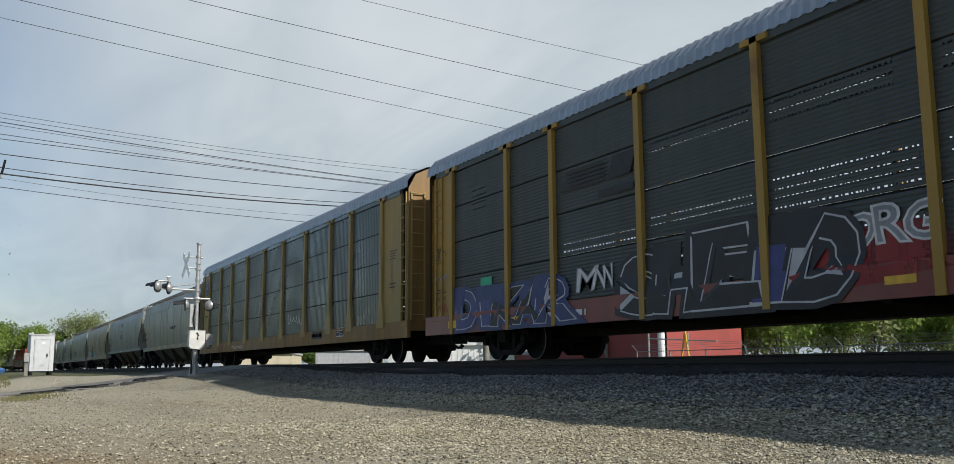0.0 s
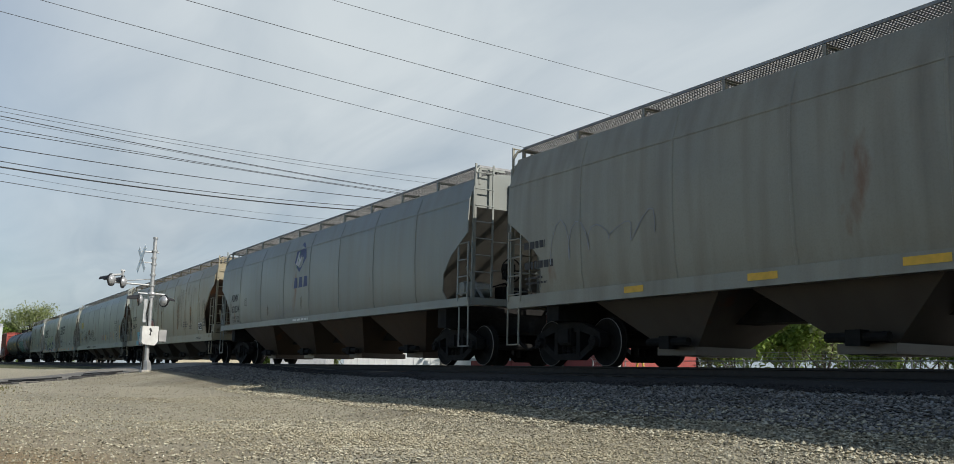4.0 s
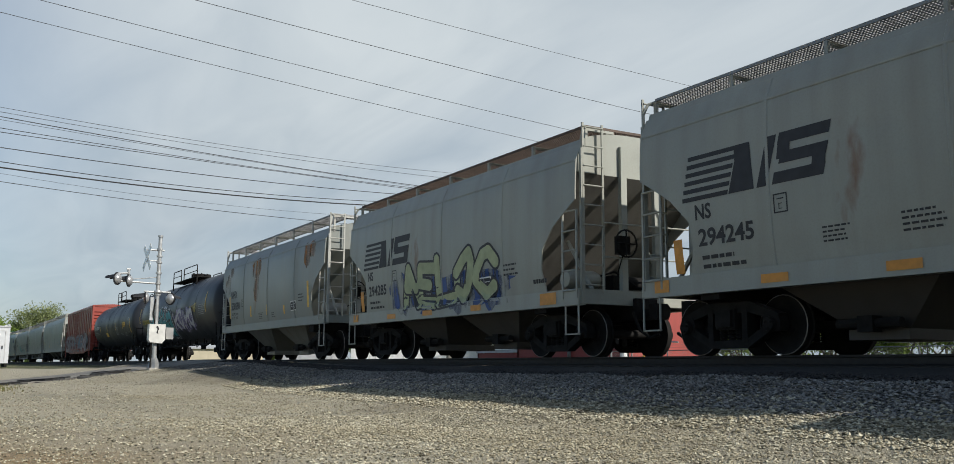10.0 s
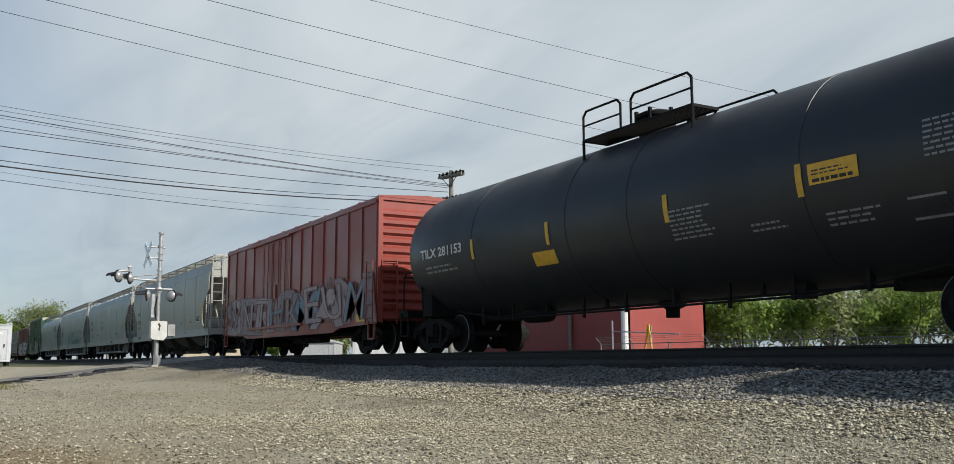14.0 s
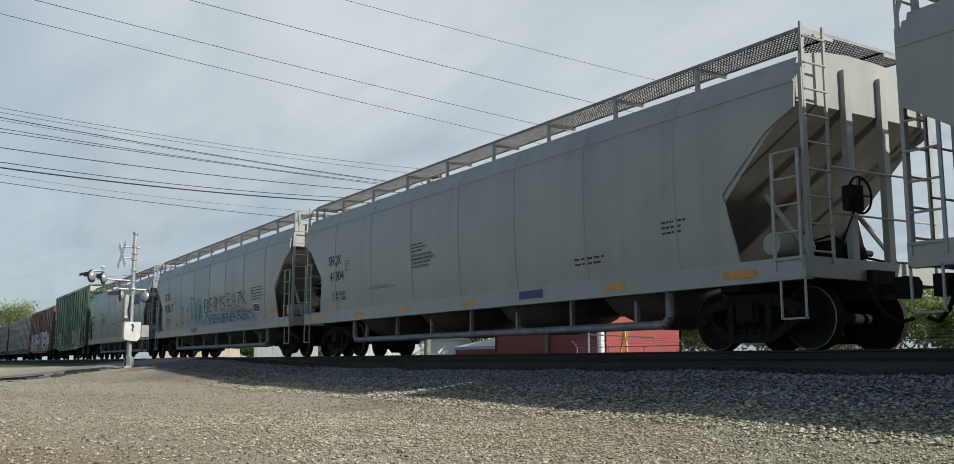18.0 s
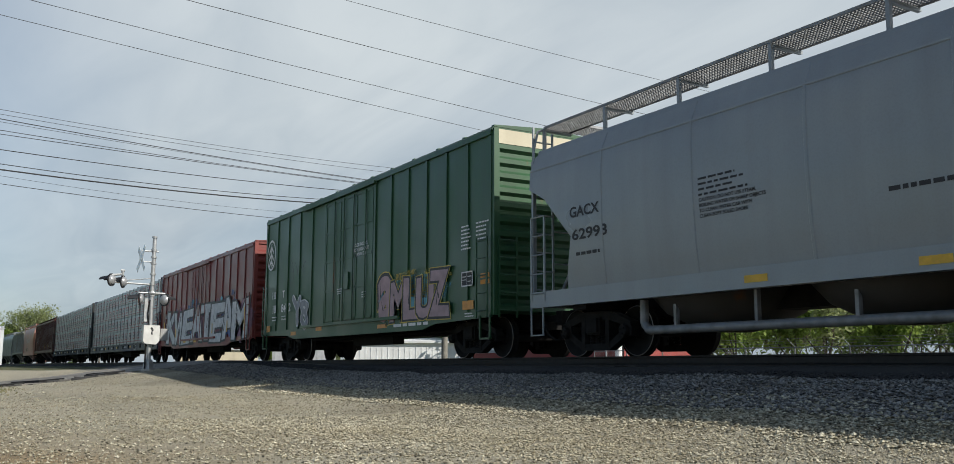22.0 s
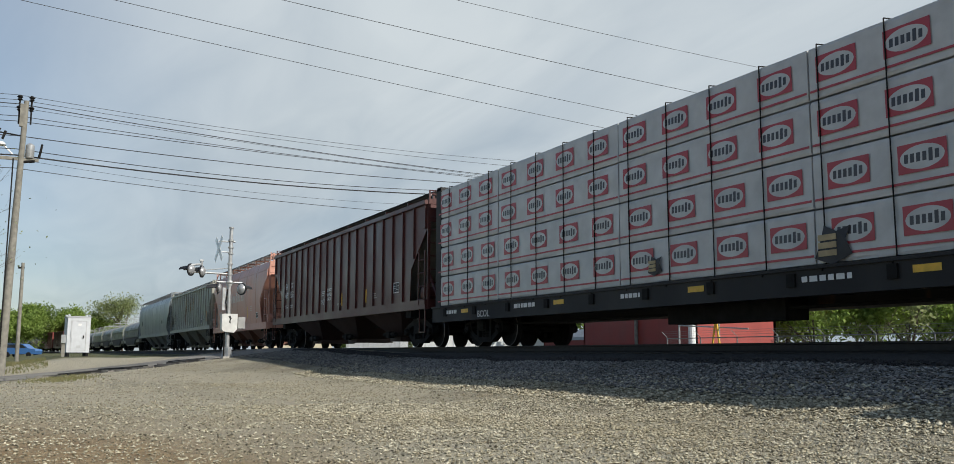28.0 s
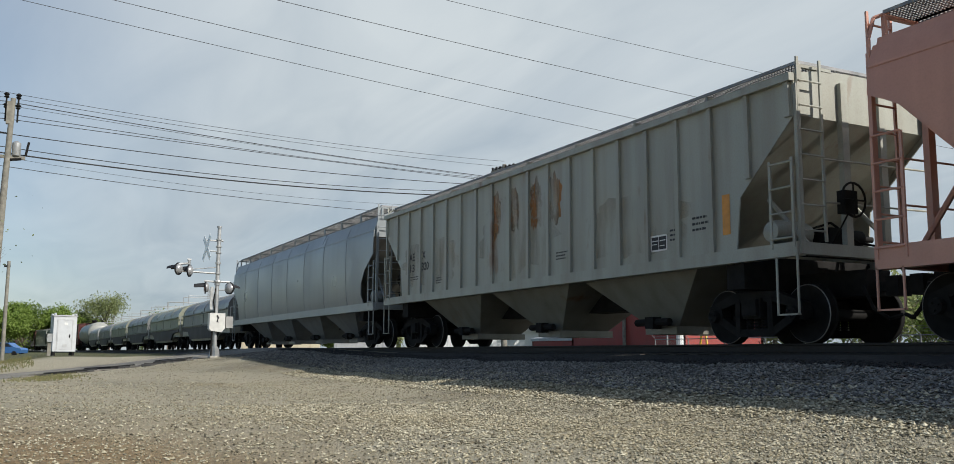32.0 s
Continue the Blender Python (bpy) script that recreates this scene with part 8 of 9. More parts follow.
        for q, (a, d) in enumerate(((0.0, 0.95), (0.75, 0.42), (0.05, 0.28))):
            lay(b, [(1.85 + a * 0.1 + 0.06 * q, 0.28 * q), (2.75 + 0.06 * q, 0.28 * q), (2.80 + 0.06 * q, 0.28 * q + 0.17), (1.90 + a * 0.1 + 0.06 * q, 0.28 * q + 0.17)], [(0, 1, 2, 3)], -4.45, 2.42, 0.0065)
        lay(b, [(2.55, 0.1), (2.78, 0.1), (2.82, 0.4), (2.6, 0.4)], [(0, 1, 2, 3)], -4.45, 2.42, 0.007)
        lay(b, [(1.95, 0.35), (2.18, 0.35), (2.22, 0.65), (2.0, 0.65)], [(0, 1, 2, 3)], -4.45, 2.42, 0.007)
        part("painted_emblem", b, BLACKMARK, c, "black striped emblem")
        marks(c, lay, [("NS", -4.2, 2.12, 0.36, 0.24), (("294245", "294285")[k], -4.15, 1.70, 1.15, 0.27)], BLACKMARK)
        bars(c, lay, [(-4.1, 1.48, 0.9, 0.1, 1), (-4.1, 1.34, 0.9, 0.1, 1), (2.87, 1.7, 0.7, 0.3, 3), (-0.6, 1.5, 0.6, 0.3, 4), (-1.8, 1.5, 0.5, 0.25, 4), (4.0, 1.45, 0.5, 0.14, 1)], BLACKMARK)
        plate_box(c, lay, -2.6, 2.0, 0.25, 0.28)
        mark_panel(c, lay, -4.72, 1.30, 0.2, 0.55, ORANGEMARK)
        stencil(c, lay, 1.79, 1.42, 0.6, 0.32)
        panels(c, lay, [(4.28, 1.0, 0.55, 0.23), (1.52, 1.02, 0.45, 0.13), (-0.85, 1.02, 0.5, 0.13), (-2.9, 1.02, 0.5, 0.13), (-5.2, 1.02, 0.35, 0.2)], ORANGEMARK)
        if k:
            blotch(c, lay, -2.4, 1.15, 6.2, 0.9, mist_blue, 2, 50, "blue_overspray")
            for q in range(4):
                blotch(c, lay, -2.9 + 1.5 * q, 1.0, 1.7, 1.3 - 0.1 * q, mist_blue, 32 + q, name="blue_overspray")
            graffiti(c, lay, "AELOC", -2.0, 1.22, 4.6, 1.25, lime_s, black_s, None, 31, fat=0.24)

    # 9: rusty two-bay hopper
    nahx = paint("sand_hopper_grey", (0.215, 0.24, 0.228), (0.20, 0.165, 0.12), 0.35, 0.12)
    c, m, h, w, lay = covered_hopper(-162.6, -174.4, nahx, "grey two-bay hopper with broad rust patches", inside=nahx, bays=2, eave=4.0, sill=1.12, sill_top=1.36, under=paint("sand_under", (0.19, 0.19, 0.17), (0.08, 0.07, 0.055), 0.5, 0.2), trim=paint("trim_grey", (0.42, 0.43, 0.40), (0.2, 0.12, 0.06), 0.4, 0.3))
    row(c, m)
    marks(c, lay, [("NAHX", -4.6, 2.45, 0.89, 0.29), ("500590", -4.52, 1.98, 1.16, 0.30), ("LD LMT  234100", -4.45, 1.76, 0.84, 0.10), ("LT  WT    61900", -4.44, 1.61, 0.8, 0.10)], BLACKMARK)
    for k, (x, z, ww, hh) in enumerate(((3.9, 2.9, 0.8, 1.0), (-1.9, 3.0, 1.4, 0.9), (-1.6, 2.1, 0.9, 1.1), (-5.5, 2.6, 1.0, 0.9), (4.4, 3.2, 0.7, 0.7), (-4.9, 3.3, 0.6, 0.5))):
        blotch(c, lay, x, z, ww, hh, rust_s, 40 + k, 34)
    panels(c, lay, [(4.33, 1.66, 0.17, 0.85), (-4.80, 1.65, 0.14, 0.88), (0.01, 1.6, 0.15, 0.38), (-1.95, 1.62, 0.15, 0.4), (1.95, 1.55, 0.13, 0.3)], YELLOWMARK)
    stencil(c, lay, 2.71, 1.62, 0.53, 0.33)
    bars(c, lay, [(3.5, 1.9, 0.55, 0.3, 3), (-0.9, 1.5, 0.5, 0.25, 4), (0.6, 1.5, 0.4, 0.2, 3)], BLACKMARK)
    plate_box(c, lay, -3.1, 2.05, 0.25, 0.28)

    # 10, 11: black tank cars
    black = paint("tank_black", (0.026, 0.030, 0.037), (0.045, 0.040, 0.036), 0.35, 0.0, 0.45)
    black.node_tree.nodes["Principled BSDF"].inputs["Specular IOR Level"].default_value = 0.4
    c, m, h, w, lay = tank_car(-175.2, -192.6, black, "black tank car with turquoise and lilac graffiti", truck_in=0.95, plat=(-2.7, -0.9, -0.3, 2.5))
    row(c, m)
    lay = slid(lay, -0.7)
    marks(c, lay, [("UTLX 675785", -7.02, 2.05, 2.15, 0.24)], gold_s)
    blotch(c, lay, 0.3, 1.35, 5.6, 1.3, mist_lilac, 9, 60, "lilac_overspray")
    graffiti(c, lay, "HOMING", -4.85, 1.30, 5.2, 1.28, teal_s, black_s, None, 41, glow=silver_s, fat=0.33, shine=sky_s, gap=2.6)
    graffiti(c, lay, "KOMO", 0.9, 1.5, 4.2, 1.0, silver_s, violet_s, None, 42, gap=2.6)
    graffiti(c, lay, "MNS", -1.27, 2.55, 0.75, 0.26, white_s, black_s, None, 43)
    scribble(c, lay, 4.4, 2.2, 1.3, 0.45, gold_s, 44, 5, 0.05)
    bars(c, lay, [(6.13, 2.06, 1.2, 0.5, 6), (-7.0, 1.8, 1.6, 0.14, 2)], grey_s)
    panels(c, lay, [(7.34, 2.14, 0.12, 0.9), (-7.92, 2.14, 0.14, 0.88)], YELLOWMARK)
    plate_box(c, lay, 5.6, 1.6, 0.4, 0.3)
    c, m, h, w, lay = tank_car(-194.7, -211.4, black, "black tank car with small white and yellow markings", truck_in=0.95, plat=(-1.05, 0.1, 0.4, 2.0))
    row(c, m)
    lay = slid(lay, -1.1)
    marks(c, lay, [("TILX 281153", -5.95, 2.27, 2.05, 0.22)], WHITEMARK)
    bars(c, lay, [(-5.75, 1.9, 1.7, 0.22, 2), (3.02, 1.74, 0.95, 0.52, 7), (7.62, 2.24, 0.75, 0.5, 7), (4.68, 1.68, 0.7, 0.16, 2), (6.02, 1.6, 0.95, 0.22, 3)], grey_s)
    panels(c, lay, [(-3.48, 2.05, 0.11, 0.44), (-1.1, 1.68, 0.78, 0.27), (-0.52, 2.05, 0.11, 0.45), (2.92, 2.04, 0.11, 0.46), (5.66, 2.04, 0.11, 0.46), (5.88, 2.17, 0.80, 0.29), (8.2, 1.75, 0.16, 0.85)], YELLOWMARK)
    bars(c, lay, [(5.94, 2.30, 0.66, 0.10, 2), (5.94, 2.20, 0.66, 0.08, 1)], BLACKMARK)
    mark_panel(c, lay, 7.26, 1.52, 0.52, 0.28, BLACKMARK, "maintenance_stencil", rim=grey_s)
    plate_box(c, lay, -3.2, 2.22, 0.25, 0.26)

    # 12: red boxcar
    boxred = paint("boxcar_red", (0.30, 0.055, 0.04), (0.14, 0.05, 0.04), 0.35, 0.0)
    c, m, h, w, lay = boxcar(-213.0, -228.3, boxred, "red boxcar with faded white graffiti along its lower side", z0=0.66, z1=4.30, door=(-1.2, 3.0))
    row(c, m)
    chalk, ash, dusk = spray("chalk", (0.36, 0.28, 0.28)), spray("ash", (0.26, 0.19, 0.20)), spray("dusky_blue", (0.14, 0.22, 0.28))
    faded, mist_chalk = spray("faded_red", (0.16, 0.055, 0.05)), stain("chalk_mist", (0.38, 0.28, 0.27), 0.7, 0.40, 0.60)
    burner(c, lay, "SEROMAN", -7.3, 0.85, 14.6, 1.22, [chalk, ash, chalk, ash, dusk, chalk, ash], faded, None, 51, (0.03, 0.05, 0.1), 1.05, cuts=3)
    burner(c, lay, "WNTHKEUM", -7.2, 0.95, 14.4, 1.1, [ash, chalk, chalk, dusk], faded, None, 53, (-0.01, 0.008, 0.05), 0.8, lift=0.024, cuts=2)
    for k in range(7):
        blotch(c, lay, -7.5 + 2.1 * k, 0.80, 2.4, 1.4 + 0.2 * (k % 3), mist_chalk, 54 + k, name="chalk_overspray")
    blotch(c, lay, 2.2, 1.5, 1.2, 0.8, mist_blue, 62, name="blue_overspray")
    panels(c, lay, [(6.3, 0.9, 0.6, 0.22), (-7.2, 0.95, 0.4, 0.2)], YELLOWMARK)

    # 13-16: pale hoppers
    white = paint("white_grey", (0.355, 0.365, 0.335), (0.23, 0.22, 0.19), 0.25, 0.04, 0.40)
    pale = paint("pale_grey", (0.36, 0.372, 0.345), (0.20, 0.20, 0.18), 0.28, 0.0, 0.40)
    silver = paint("silver_grey", (0.285, 0.315, 0.33), (0.17, 0.17, 0.17), 0.26, 0.0, 0.34, 0.1)
    c, m, h, w, lay = covered_hopper(-231.1, -249.5, white, "off-white covered hopper with yellow reflector strips", eave=4.08, board_mat=plain("pale_grating", (0.42, 0.43, 0.40), 0.6, 0.2, 0.15, 5))
    row(c, m)
    marks(c, lay, [("ACFX", -7.5, 2.44, 0.85, 0.2), ("36586", -7.48, 1.97, 0.85, 0.2)], BLACKMARK)
    panels(c, lay, [(7.8, 1.52, 0.15, 0.88), (5.15, 1.47, 0.12, 0.44), (2.12, 1.46, 0.12, 0.42), (-0.15, 1.47, 0.12, 0.4), (-2.57, 1.47, 0.12, 0.4), (-8.3, 1.5, 0.14, 0.8), (-6.2, 1.5, 0.12, 0.35)], YELLOWMARK)
    stencil(c, lay, 6.94, 1.60, 0.51, 0.31)
    bars(c, lay, [(5.6, 1.6, 0.36, 0.15, 2), (3.73, 1.58, 0.35, 0.16, 3), (4.66, 1.1, 0.4, 0.12, 2), (-7.5, 1.7, 0.8, 0.2, 2), (-7.3, 1.1, 0.9, 0.2, 1)], BLACKMARK)
    plate_box(c, lay, -6.0, 2.4, 0.25, 0.28)
    c, m, h, w, lay = covered_hopper(-251.0, -269.5, pale, "clean pale grey covered hopper", pneumatic=True, cut="angled", eave=4.0, sill=0.97, bays=4, board=4.57)
    row(c, m)
    marks(c, lay, [("SHQX", -7.3, 2.56, 0.9, 0.27), ("41304", -7.23, 2.11, 0.99, 0.26), ("LD LMT  220100", -7.12, 1.68, 0.93, 0.10), ("LT  WT    65900", -7.09, 1.54, 0.93, 0.10)], BLACKMARK)
    plate_box(c, lay, -6.11, 2.33, 0.27, 0.27)
    for k, line_ in enumerate(("CAUTION: DO NOT USE STEAM,", "BOILING WATER OR SHARP OBJECTS", "TO CLEAN. ENTER CAR WITH", "CLEAN SOFT SOLED SHOES")):
        mark_text(c, lay, line_, -2.25, 2.32 - 0.09 * k, 0.042 * len(line_), 0.06, BLACKMARK, bold=0.002)
    bars(c, lay, [(-2.25, 2.44, 0.9, 0.24, 3), (6.5, 1.85, 0.55, 0.26, 3), (4.17, 1.55, 1.1, 0.18, 2), (-4.6, 1.7, 1.6, 0.1, 2)], BLACKMARK)
    panels(c, lay, [(-8.6, 1.02, 0.97, 0.13), (-5.47, 1.03, 0.49, 0.11), (-2.8, 1.04, 0.46, 0.11), (7.77, 1.02, 0.63, 0.12), (5.07, 1.03, 0.5, 0.12), (0.2, 1.03, 0.5, 0.11)], ORANGEMARK)
    mark_panel(c, lay, 2.4, 1.04, 0.8, 0.16, navy_s, "painted_mark")
    c, m, h, w, lay = covered_hopper(-270.8, -289.3, pale, "pale grey covered hopper with turquoise graffiti", pneumatic=True, cut="angled", eave=4.05, bays=4, board=4.68)
    row(c, m)
    marks(c, lay, [("SCYX", -7.4, 2.63, 1.14, 0.35), ("893617", -7.3, 2.09, 1.48, 0.38), ("LD LMT  220100", -7.2, 1.68, 0.86, 0.12), ("LT  WT    65900", -7.16, 1.53, 0.86, 0.12)], BLACKMARK)
    plate_box(c, lay, -5.68, 2.41, 0.27, 0.29)
    panels(c, lay, [(-7.82, 1.42, 0.47, 0.2), (-5.46, 1.40, 0.44, 0.15), (7.4, 1.42, 0.55, 0.2)], ORANGEMARK)
    burner(c, lay, "TAVALA", -3.5, 1.34, 3.6, 0.8, [teal_s], teal_s, None, 610, (-0.008, -0.008, 0.0), 1.0, "thin turquoise scrawl", 0.008, 1.3)
    burner(c, lay, "TVX", -2.9, 1.55, 2.0, 0.95, [teal_s], teal_s, None, 611, (-0.015, -0.015, 0.0), 0.9, "thin turquoise scrawl", 0.02, 1.5)
    burner(c, lay, "BESHERBS", 0.2, 1.30, 5.6, 0.42, [teal_s], teal_s, None, 612, (-0.01, -0.01, 0.0), 1.0, "thin turquoise scrawl", 0.008, 1.7)
    tag(c, lay, "BEAMS", -0.6, 1.78, 2.9, 0.62, black_s, 613)
    tag(c, lay, "EATK", 2.5, 1.85, 2.4, 0.55, black_s, 614)
    tag(c, lay, "BESKEREKSOB", 0.0, 1.34, 5.2, 0.30, black_s, 615, -0.024)
    tag(c, lay, "SILEWSBE", 1.2, 1.62, 3.6, 0.22, black_s, 616, -0.026)
    tag(c, lay, "32", -4.4, 1.4, 0.5, 0.8, black_s, 617, -0.024)
    tag(c, lay, "IDNR", -2.6, 1.06, 1.0, 0.17, black_s, 618, 0.01)
    scribble(c, lay, 3.2, 1.06, 4.4, 0.3, grey_s, 63, 5, 0.03)
    bars(c, lay, [(5.4, 1.98, 1.6, 0.5, 5)], BLACKMARK)
    stencil(c, lay, 5.66, 1.55, 0.58, 0.3)
    c, m, h, w, lay = covered_hopper(-290.7, -308.8, silver, "silver-grey covered hopper with blue slanted emblem", pneumatic=True, cut="angled", eave=4.05, bays=4, board=4.68)
    row(c, m)
    b = Build()
    for q in range(4):
        lay(b, [(0.42 * q, 0.0), (0.42 * q + 0.36, 0.0), (0.42 * q + 0.48, 0.52), (0.42 * q + 0.12, 0.52)], [(0, 1, 2, 3)], 5.2, 2.85, 0.006)
    part("painted_emblem", b, navy_s, c, "row of slanted blue blocks")
    marks(c, lay, [("GACX", -7.65, 2.58, 0.9, 0.2), ("62993", -7.6, 2.15, 1.05, 0.2)], BLACKMARK)
    panels(c, lay, [(7.57, 1.03, 0.94, 0.12), (4.92, 1.03, 0.47, 0.12), (2.18, 1.03, 0.44, 0.11), (-0.6, 1.03, 0.44, 0.11), (-3.4, 1.03, 0.44, 0.11)], YELLOWMARK)
    bars(c, lay, [(-4.25, 2.46, 1.05, 0.34, 4), (-0.94, 2.0, 0.9, 0.1, 1), (3.92, 1.55, 1.2, 0.16, 2), (6.6, 1.03, 0.5, 0.12, 2), (-7.5, 1.85, 0.8, 0.1, 1)], BLACKMARK)
    mark_panel(c, lay, 2.9, 1.05, 0.7, 0.16, green_s, "painted_mark")
    mark_text(c, lay, "DO NOT HAMMER", 0.6, 2.0, 1.6, 0.13, coral_s)
    for k, line_ in enumerate(("CAUTION: DO NOT USE STEAM,", "BOILING WATER OR SHARP OBJECTS", "TO CLEAN. ENTER CAR WITH", "CLEAN SOFT SOLED SHOES")):
        mark_text(c, lay, line_, -4.25, 2.37 - 0.085 * k, 0.045 * len(line_), 0.055, BLACKMARK, bold=0.002)

    # 17: green boxcar
    green = paint("boxcar_green", (0.025, 0.092, 0.037), (0.025, 0.04, 0.025), 0.35, 0.08)
    c, m, h, w, lay = boxcar(-310.33, -325.98, green, "tall green boxcar with pink graffiti and white lettering", z0=0.70, z1=5.0, door=(-0.2, 3.6))
    row(c, m)
    b = Build()
    mark_disc(b, lay, -7.2, 3.70, 0.46, 0.55, 0.006, 0, 30, 0.86)
    lay(b, [(-0.03, -0.45), (0.03, -0.45), (0.03, 0.42), (-0.03, 0.42)], [(0, 1, 2, 3)], -7.2, 3.70, 0.008)
    for q in range(3):
        for s in (-1, 1):
            lay(b, [(s * 0.03, 0.32 - 0.24 * q), (s * 0.24, 0.12 - 0.24 * q), (s * 0.24, 0.02 - 0.24 * q), (s * 0.03, 0.20 - 0.24 * q)], [(0, 1, 2, 3)], -7.2, 3.70, 0.008)
    part("painted_emblem", b, WHITEMARK, c, "white tree inside a ring")
    marks(c, lay, [("I B", -6.94, 2.12, 0.4, 0.24), ("T", -5.85, 2.12, 0.2, 0.24), ("18", -6.92, 1.62, 0.4, 0.28), ("84", -5.95, 1.62, 0.45, 0.28), ("2", -5.2, 1.62, 0.2, 0.28),
                   ("CLOSE AND LOCK", 0.36, 3.17, 0.9, 0.10), ("BOTH DOORS BEFORE", 0.33, 3.03, 1.0, 0.10), ("MOVING CAR", 0.5, 2.89, 0.65, 0.10)], WHITEMARK)
    bars(c, lay, [(6.52, 2.42, 0.46, 0.6, 7), (7.19, 2.58, 0.55, 0.45, 5), (-6.9, 1.35, 0.6, 0.2, 2), (-5.9, 1.35, 0.5, 0.2, 2), (-0.9, 1.9, 0.4, 0.2, 3), (0.9, 1.7, 0.3, 0.2, 3), (-1.2, 1.02, 1.4, 0.1, 1), (3.0, 0.80, 2.5, 0.12, 1), (6.7, 0.9, 0.4, 0.12, 2)], WHITEMARK)
    stencil(c, lay, 6.55, 1.58, 0.5, 0.34)
    panels(c, lay, [(6.6, 1.06, 0.49, 0.20), (7.39, 1.58, 0.38, 0.10), (7.39, 1.72, 0.38, 0.10), (-7.5, 0.98, 0.4, 0.22), (-4.9, 0.80, 0.5, 0.12), (-2.6, 0.88, 0.5, 0.12), (2.0, 0.80, 0.6, 0.1)], ORANGEMARK)
    blotch(c, lay, 1.4, 1.1, 5.2, 1.1, stain("sky_mist", (0.14, 0.40, 0.50), 0.6, 0.42, 0.58), 12, 40, "blue_overspray")
    blotch(c, lay, 1.9, 1.5, 4.6, 0.8, stain("gold_mist", (0.55, 0.40, 0.05), 0.6, 0.44, 0.6), 13, 16, "yellow_overspray")
    burner(c, lay, "aMLUZ", 2.15, 1.02, 3.7, 0.95, [spray("dull_pink", (0.40, 0.27, 0.29))], black_s, gold_s, 71, (0.045, 0.085, 0.10), 1.05, wave=0.5, cuts=2)
    graffiti(c, lay, "Y8", -4.7, 0.98, 1.4, 1.05, grey_s, white_s, None, 72)
    scribble(c, lay, -5.3, 2.5, 1.6, 0.9, black_s, 73, 4, 0.02)
    part("cream_band", Build().box(h + 0.088, h + 0.093, -1.40, 1.40, 4.66, 4.98), paint("end_cream", (0.55, 0.50, 0.36), (0.3, 0.25, 0.15), 0.2), c)

    # 18: dark red boxcar
    darkred = paint("boxcar_maroon", (0.22, 0.042, 0.034), (0.10, 0.04, 0.04), 0.4, 0.0)
    c, m, h, w, lay = boxcar(-327.57, -343.4, darkred, "dark red boxcar with large silver graffiti", z0=0.64, z1=4.45, door=(0.0, 3.0))
    row(c, m)
    mist_mauve, mist_rose = stain("mauve_mist", (0.26, 0.13, 0.20), 0.6, 0.40, 0.56), stain("rose_mist", (0.34, 0.12, 0.20), 0.6, 0.42, 0.62)
    for k in range(7):
        blotch(c, lay, -6.6 + 2.0 * k, 0.75, 3.0, 1.8 + 0.25 * (k % 3), (mist_mauve, mist_rose, mist_blue)[k % 3], 90 + k, name="spray_cloud")
    for k in range(9):
        blotch(c, lay, -6.2 + 1.62 * k, 2.1 + 0.16 * (k % 4), 0.4, 0.28, (sky_s, blue_s, pink_s)[k % 3], 190 + k, name="paint_dab")
    burner(c, lay, "KWEATEAM", -6.1, 0.90, 13.5, 1.42, [spray("bright_silver", (0.56, 0.56, 0.57))], black_s, None, 81, (0.045, 0.085, 0.12), 1.12, cuts=3, wave=0.8)
    panels(c, slid(lay, 0, 0.026), [(7.11, 1.14, 0.14, 0.9), (4.73, 1.15, 0.12, 0.46), (2.45, 1.15, 0.12, 0.42), (-4.32, 1.15, 0.14, 0.42), (-6.89, 1.18, 0.16, 0.8), (-2.6, 0.86, 0.5, 0.12), (-0.6, 0.84, 0.5, 0.12)], YELLOWMARK)
    marks(c, lay, [("LRS", -6.76, 2.16, 0.54, 0.22), ("22", -6.55, 1.70, 0.39, 0.2), ("41", -5.7, 1.70, 0.36, 0.2)], WHITEMARK)

    # 19, 20: lumber
    wrap = plain("lumber_wrap", (0.50, 0.50, 0.49), 0.38, 0, 0.12, 3, 0.25)
    logo_red = plain("print_red", (0.38, 0.04, 0.055), 0.4, 0, 0.08, 5)
    logo_dark = plain("print_dark", (0.04, 0.04, 0.05), 0.4, 0, 0.1, 5)
    navy = paint("beam_navy", (0.018, 0.026, 0.055), (0.04, 0.04, 0.04), 0.3, 0.1)
    beam_black = paint("beam_black", (0.012, 0.012, 0.013), (0.03, 0.027, 0.024), 0.4, 0.1, 0.65)
    for ra, le, lab, mm, jo in ((-344.05, -367.3, "navy centerbeam flatcar stacked with wrapped lumber", navy, (-367.0, -363.6, -359.2, -354.3, -349.3, -344.55)),
                                (-368.2, -391.6, "black centerbeam flatcar stacked with wrapped lumber", beam_black, (-391.45, -387.8, -382.65, -377.7, -372.9, -368.6))):
        c, m, h, w, lay = centerbeam(ra, le, lab, mm, wrap, logo_red, logo_dark, jo)
        row(c, m)
        panels(c, lay, [(x, 0.86, 0.42, 0.10) for x in (-9.8, -5.1, -0.6, 3.9, 8.4)], YELLOWMARK)
        bars(c, lay, [(-10.8, 0.86, 1.0, 0.16, 1), (-6.9, 0.86, 1.0, 0.16, 1), (-2.6, 0.86, 0.8, 0.14, 1), (2.0, 0.86, 1.2, 0.14, 1)], WHITEMARK)
        stencil(c, lay, 5.4, 0.72, 0.5, 0.34)
